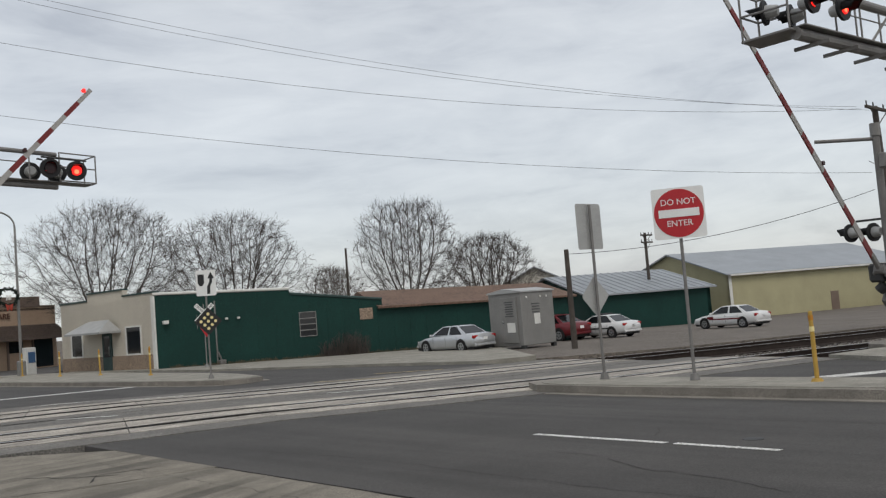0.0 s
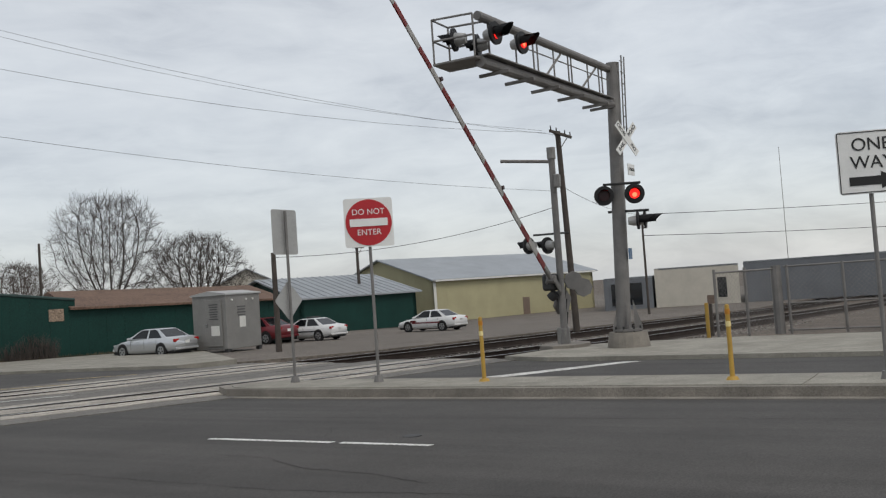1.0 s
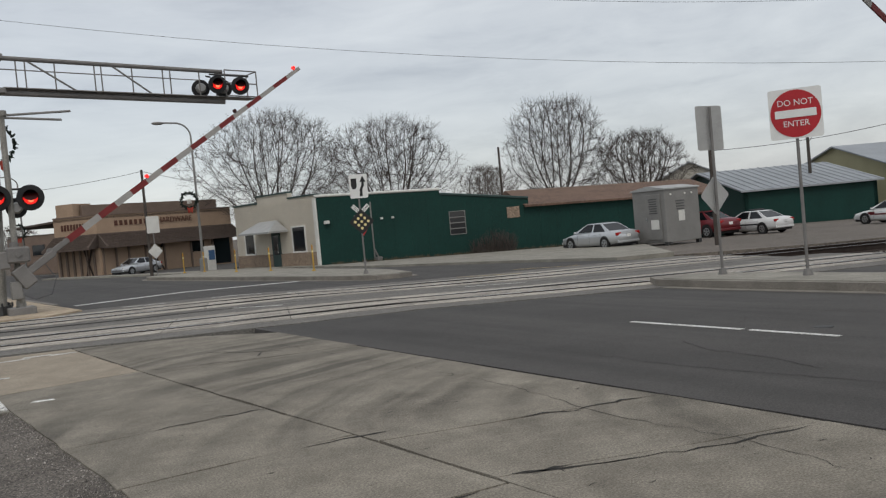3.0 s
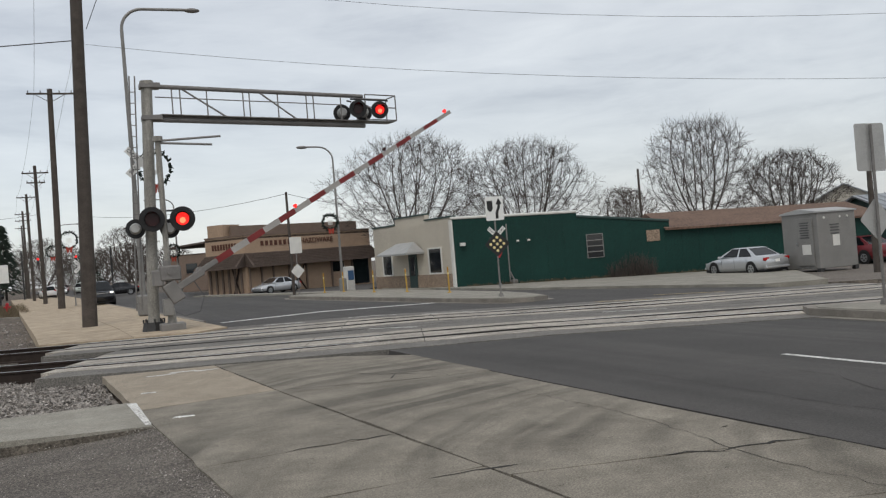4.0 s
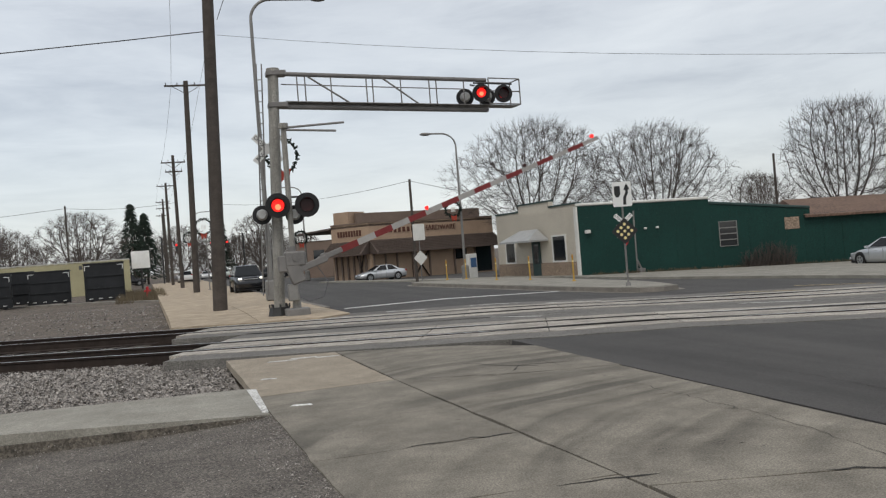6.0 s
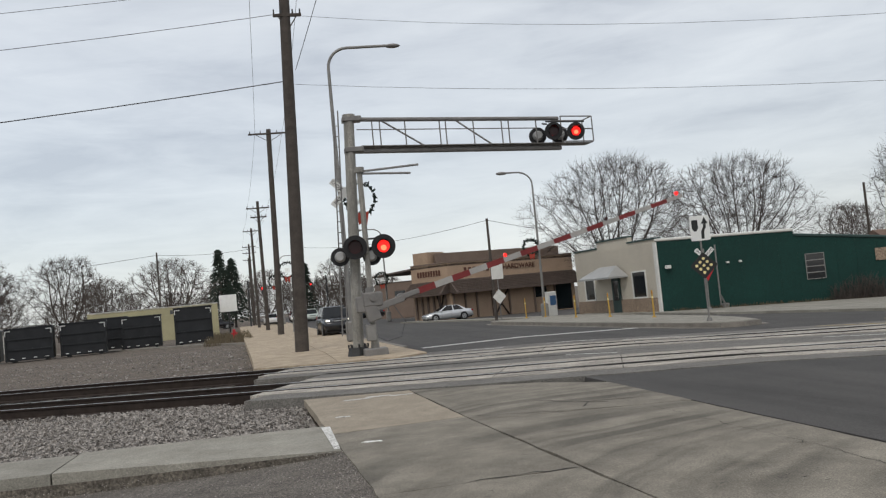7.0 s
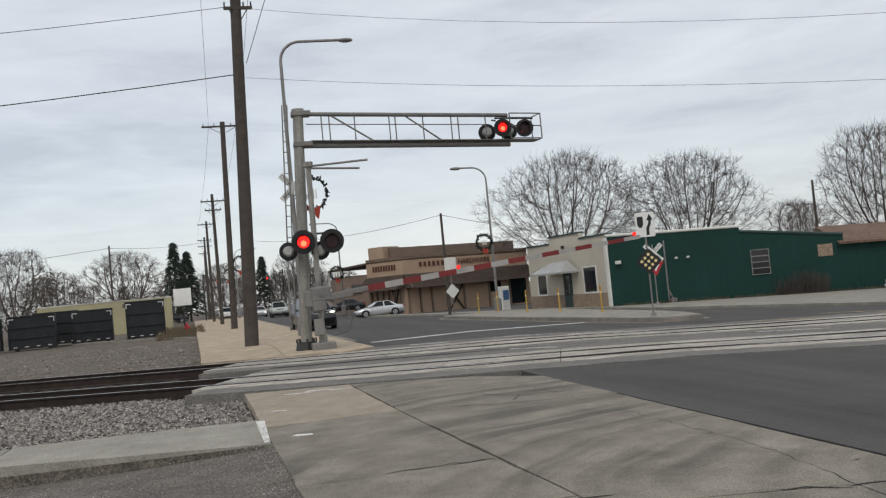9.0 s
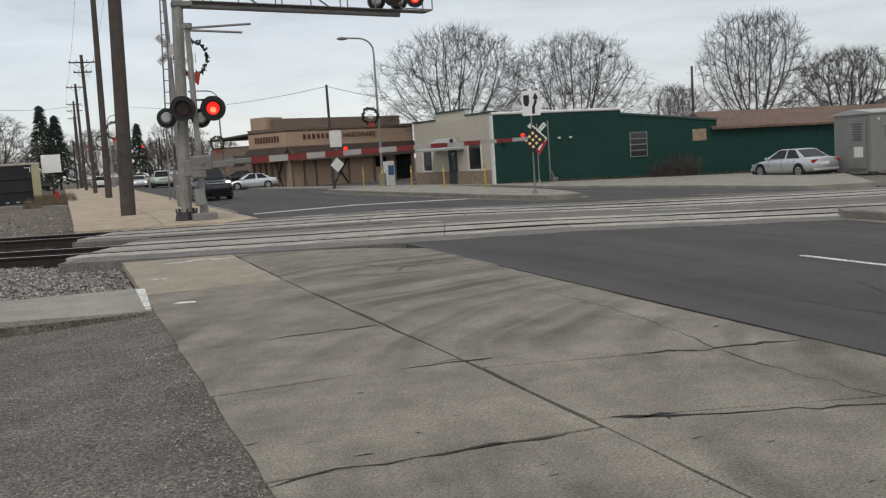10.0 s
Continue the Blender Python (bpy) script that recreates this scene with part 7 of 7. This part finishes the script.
# ---------------------------------------------------------------- trees
def crown_tree(x, y, z0, height, wide, seed, limbs, material=BARK, low=0.24, fine=1.0, count=1900, label="large bare winter tree with a rounded crown of fine twigs"):
    """A leafless tree whose limbs grow towards points spread through a rounded crown, then carry fine twigs."""
    rg = np.random.default_rng(seed)
    owner = thing("tree", label, "tree", Matrix.Translation((x, y, z0)), group="bare trees")
    n = count
    u = low + (1 - low) * rg.random(n) ** 0.85
    mid_, half = (1 + low) / 2 + 0.02, (1 - low) / 2
    w = wide / 2 * np.clip(1 - np.abs((u - mid_) / half) ** 2.2, 0, 1) ** 0.5
    ang = rg.random(n) * math.tau
    lobe = 1 + 0.16 * np.sin(3 * ang + seed + 4 * u) + 0.12 * np.sin(5 * ang + 2 * seed - 9 * u)
    rad = w * rg.random(n) ** 0.48 * lobe
    goal = np.stack([np.cos(ang) * rad, np.sin(ang) * rad, u * height], 1)
    step = height * 0.026
    pos, up = [np.zeros(3)], [-1]
    fork = low * 0.55 * height
    while pos[-1][2] < fork:
        pos.append(pos[-1] + np.array([rg.normal(0, 0.06), rg.normal(0, 0.06), 1.0]) * step)
        up.append(len(pos) - 2)
    root = len(pos) - 1
    for i in range(limbs):
        a, d = i * math.tau / limbs + rg.random(), rg.uniform(0.25, 0.6)
        at_ = root
        for k in range(5):
            pos.append(pos[at_] + np.array([math.cos(a) * d, math.sin(a) * d, 1.0]) / math.hypot(d, 1) * step)
            up.append(at_)
            at_ = len(pos) - 1
    near = np.full(n, 1e9)
    who = np.zeros(n, int)
    done, alive = 0, np.ones(n, bool)
    for turn in range(110):
        fresh = np.array(pos[done:])
        dist = np.linalg.norm(goal[:, None] - fresh[None], axis=2)
        k = dist.argmin(1)
        best = dist[np.arange(n), k]
        closer = best < near
        near[closer], who[closer] = best[closer], k[closer] + done
        done = len(pos)
        alive &= near > step * 1.1
        pull = {}
        for i in np.nonzero(alive & (near < height * 0.5))[0]:
            v = goal[i] - pos[who[i]]
            pull.setdefault(who[i], []).append(v / np.linalg.norm(v))
        if not pull:
            break
        for j, vs in pull.items():
            v = np.mean(vs, 0) + rg.normal(0, 0.05, 3)
            back = pos[j] - pos[up[j]] if up[j] >= 0 else np.array([0, 0, step])
            v = v / (np.linalg.norm(v) + 1e-6) + 0.9 * back / step
            pos.append(pos[j] + v / np.linalg.norm(v) * step)
            up.append(j)
    m_ = len(pos)
    area = np.zeros(m_)
    kids = np.zeros(m_, int)
    for j in range(m_ - 1, 0, -1):
        if area[j] == 0:
            area[j] = (0.0095 * fine) ** 2.15
        area[up[j]] += area[j]
        kids[up[j]] += 1
    thick = area ** (1 / 2.15)
    mesh_of = {"trunk": ([], []), "crown": ([], [])}

    def seg(nm, a, b, r0, r1, sides):
        vs, fs = mesh_of[nm]
        d = Vector(b - a).normalized()
        p = d.orthogonal().normalized()
        q = d.cross(p)
        i0 = len(vs)
        for c, r in ((a, r0), (b, r1)):
            for i in range(sides):
                an = math.tau * i / sides
                o = (p * math.cos(an) + q * math.sin(an)) * r
                vs.append((c[0] + o.x, c[1] + o.y, c[2] + o.z))
        for i in range(sides):
            j = (i + 1) % sides
            fs.append((i0 + i, i0 + j, i0 + sides + j, i0 + sides + i))

    for j in range(1, m_):
        big_ = thick[j] > 0.07
        seg("trunk" if big_ else "crown", pos[up[j]], pos[j], min(thick[up[j]], thick[j] * 1.35), thick[j], 7 if big_ else 4)
    heart = np.array([0, 0, height * 0.42])
    for j in range(1, m_):
        if thick[j] > 0.045 or pos[j][2] < low * height:
            continue
        for k in range(4 if kids[j] == 0 else 2):
            out = pos[j] - heart
            v = 0.55 * out / (np.linalg.norm(out) + 1e-6) + 0.6 * (pos[j] - pos[up[j]]) / step + rg.normal(0, 0.5, 3)
            v = v / np.linalg.norm(v)
            ln = step * rg.uniform(1.0, 3.0)
            e = pos[j] + v * ln * 0.55
            v2 = v + rg.normal(0, 0.35, 3) + np.array([0, 0, 0.12])
            g = e + v2 / np.linalg.norm(v2) * ln * 0.6
            seg("crown", pos[j], e, 0.0085 * fine, 0.007 * fine, 3)
            seg("crown", e, g, 0.007 * fine, 0.0045 * fine, 3)
    for nm, (vs, fs) in mesh_of.items():
        me = bpy.data.meshes.new(nm)
        me.from_pydata(vs, [], fs)
        me.materials.append(material)
        ob = new(nm, me)
        ob.parent = owner
    return owner


crown_tree(27.9, 69.3, -0.5, 11.9, 12.6, 3, 4)
crown_tree(38.8, 69.3, -0.6, 11.4, 11.2, 8, 4)
crown_tree(48.4, 57.4, -0.9, 11.5, 8.4, 21, 5)
crown_tree(53.8, 53.4, -1.0, 8.3, 7.6, 34, 4)
crown_tree(62.9, 90.2, -1.3, 9.0, 6.5, 40, 3, BARKFAR, 0.2, 1.2, 500, "small pale bare tree behind the building")
far_a = crown_tree(-38, 116, -0.2, 13, 12.5, 51, 4, BARKFAR, 0.12, 2.0, 900, "grey-brown bare tree at the edge of the yard")
far_b = crown_tree(-17, 150, -0.2, 12, 13.0, 53, 5, BARKFAR, 0.12, 2.2, 900, "grey-brown bare tree behind the yellow shop")
rnd = random.Random(12)
spots = [(-31, 97), (-36, 104), (-41, 108), (-27, 122), (-48, 118), (-56, 128), (-44, 150), (-60, 160), (-30, 165), (-36, 185), (-12, 186), (-22, 200), (-70, 190), (-50, 215), (-3, 230), (4, 245), (10, 215), (12, 160), (17, 150), (14, 205), (19, 230), (87, 122), (-28, 240), (-15, 250), (-62, 118), (-80, 150), (-8, 262), (2, 285), (12, 290), (-40, 260)]
for i, (x, y) in enumerate(spots):
    copy_thing(far_a if i % 2 else far_b, Matrix.Translation((x, y, -0.3)) @ Matrix.Rotation(rnd.uniform(0, 6.28), 4, "Z") @ Matrix.Scale(rnd.uniform(0.55, 0.95) * (1.0 if y < 200 else 1.15), 4))


def conifer(x, y, z0, h, seed):
    rg = random.Random(seed)
    owner = thing("conifer_tree", "dark evergreen tree far down the street", "tree", Matrix.Translation((x, y, z0)))
    bm = bmesh.new()
    rod(bm, (0, 0, 0), (0, 0, h * 0.95), 0.22, 0.03, n=8)
    part("trunk", bm, BARK, owner)
    vs, fs = [], []
    for i in range(900):
        f = rg.random() ** 0.8
        z = h * (0.1 + 0.9 * f)
        r = h * 0.22 * (1 - f) * rg.uniform(0.4, 1.1) + 0.15
        a = rg.uniform(0, math.tau)
        c = Vector((math.cos(a) * r, math.sin(a) * r, z - 0.2 * r))
        b = len(vs)
        t = Vector((math.cos(a), math.sin(a), -0.4)) * rg.uniform(0.4, 0.9)
        u = Vector((-math.sin(a), math.cos(a), 0)) * 0.22
        vs += [tuple(c - u), tuple(c + u), tuple(c + t), tuple(c + Vector((0, 0, 0.2)))]
        fs += [(b, b + 1, b + 2), (b, b + 3, b + 2), (b + 1, b + 2, b + 3)]
    me = bpy.data.meshes.new("crown")
    me.from_pydata(vs, [], fs)
    me.materials.append(CONIFER)
    ob = new("crown", me)
    ob.parent = owner


conifer(-10.5, 168, -0.2, 14.5, 1)
conifer(-8.5, 172, -0.2, 13.0, 2)
conifer(6.0, 210, -0.2, 13.0, 3)

# traffic lights far down the street
tl = thing("traffic_light_span", "far traffic lights showing red on a span over the street", "traffic light")
bm = bmesh.new()
rod(bm, (-4.6, 140, 5.9), (7.5, 143, 6.0), 0.03, n=6)
rod(bm, (-4.6, 140, -0.2), (-4.6, 140, 7.0), 0.12, n=8)
rod(bm, (7.5, 143, -0.2), (7.5, 143, 7.0), 0.12, n=8)
part("span", bm, DARKSTEEL, tl)
for x, y in ((2.6, 141.6), (5.0, 142.2), (-2.5, 140.6)):
    bm = bmesh.new()
    box(bm, (x, y, 5.4), (0.38, 0.3, 1.1), bevel=0.04)
    hd = part("signal_box", bm, DARKSTEEL, tl)
    bm = bmesh.new()
    rod(bm, (x, y - 0.14, 5.72), (x, y - 0.22, 5.72), 0.16, n=12)
    part("red_lens", bm, REDLIT, hd)
bb = thing("billboard_sign", "blank white sign on a post far down the street", "sign")
bm = bmesh.new()
box(bm, (-6.6, 120, 3.6), (2.2, 0.15, 2.2))
part("panel", bm, WHITE, bb)
bm = bmesh.new()
rod(bm, (-6.6, 120.1, -0.2), (-6.6, 120.1, 2.6), 0.12, n=8)
part("post", bm, DARKSTEEL, bb)
rm = thing("radio_mast", "thin radio mast far beyond the halls", "mast")
bm = bmesh.new()
rod(bm, (297, 44.5, -2), (297, 44.5, 39), 0.11, 0.08, n=6)
part("mast", bm, GALV, rm)


# ---------------------------------------------------------------- what moves
def ride(x, y, turn, z=0.0):
    return Matrix.Translation((x, y, gz(x) + z)) @ Matrix.Rotation(radians(turn), 4, "Z")


def motions():
    left = [(0.0, 47.3), (1.8, 39.2), (2.5, 35.6), (4.5, 26.1), (5.5, 21.4), (6.5, 16.8), (7.5, 11.9), (9.0, 5.4), (10.0, 0.8)]
    walk(GATE_L, [(t, Matrix.Translation((4.05, 26.85, 1.74)) @ Matrix.Rotation(radians(-a), 4, "Y")) for t, a in left])
    right = [(0.0, 43.0), (1.0, 39.2), (1.8, 35.2), (4.0, 24.5), (6.0, 15.0), (8.0, 6.5), (10.0, 0.5)]
    walk(GATE_R, [(t, Matrix.Translation((24.75, 10.3, 1.7)) @ Matrix.Rotation(radians(180), 4, "Z") @ Matrix.Rotation(radians(-a), 4, "Y")) for t, a in right])
    # when the added shutters swap over, in place of lamps switching on and off
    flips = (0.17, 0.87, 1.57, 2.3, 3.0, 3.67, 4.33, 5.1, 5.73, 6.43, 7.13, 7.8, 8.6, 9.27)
    for shutter, m, turn in ADDED_SHUTTERS:
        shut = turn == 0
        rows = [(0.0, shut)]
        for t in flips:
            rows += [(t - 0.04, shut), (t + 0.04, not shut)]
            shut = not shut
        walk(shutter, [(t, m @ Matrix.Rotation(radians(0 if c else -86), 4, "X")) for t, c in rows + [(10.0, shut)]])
    walk(SUV, [(0.0, ride(1.2, 92, -88)), (2.5, ride(2.2, 79, -88)), (4.5, ride(2.9, 65.5, -88)), (5.5, ride(3.2, 60, -87)), (7.5, ride(3.6, 52.5, -86)), (9.0, ride(4.5, 48.6, -84)), (10.0, ride(5.1, 47.2, -84))])
    walk(COUPE, [(0.0, ride(16.4, 64.6, 212)), (2.5, ride(15.1, 64.3, 212)), (4.5, ride(14.5, 64.6, 202)), (5.5, ride(13.8, 64.8, 194)), (7.5, ride(11.9, 65.2, 185)), (9.0, ride(10.7, 65.4, 180)), (10.0, ride(10.0, 65.5, 178))])
    walk(TRUCK, [(0.0, ride(1.5, 190, -90)), (5.5, ride(3.6, 140, -89)), (7.5, ride(4.3, 118, -88)), (9.0, ride(5.0, 107, -88)), (10.0, ride(5.3, 100, -88))])
    walk(FARCAR, [(0.0, ride(-1.5, 215, -90)), (5.0, ride(1.0, 170, -89)), (7.5, ride(2.6, 140, -89)), (10.0, ride(3.2, 110, -88))])
    walk(REDVAN, [(0.0, ride(-1.0, 260, -90)), (5.0, ride(1.5, 210, -90)), (10.0, ride(3.6, 140, -89))])
    walk(DARKCAR, [(0.0, ride(4.0, 106, 178)), (4.5, ride(6.5, 106, 178)), (6.5, ride(9.0, 104, 178)), (10.0, ride(14.0, 104, 178))])


motions()
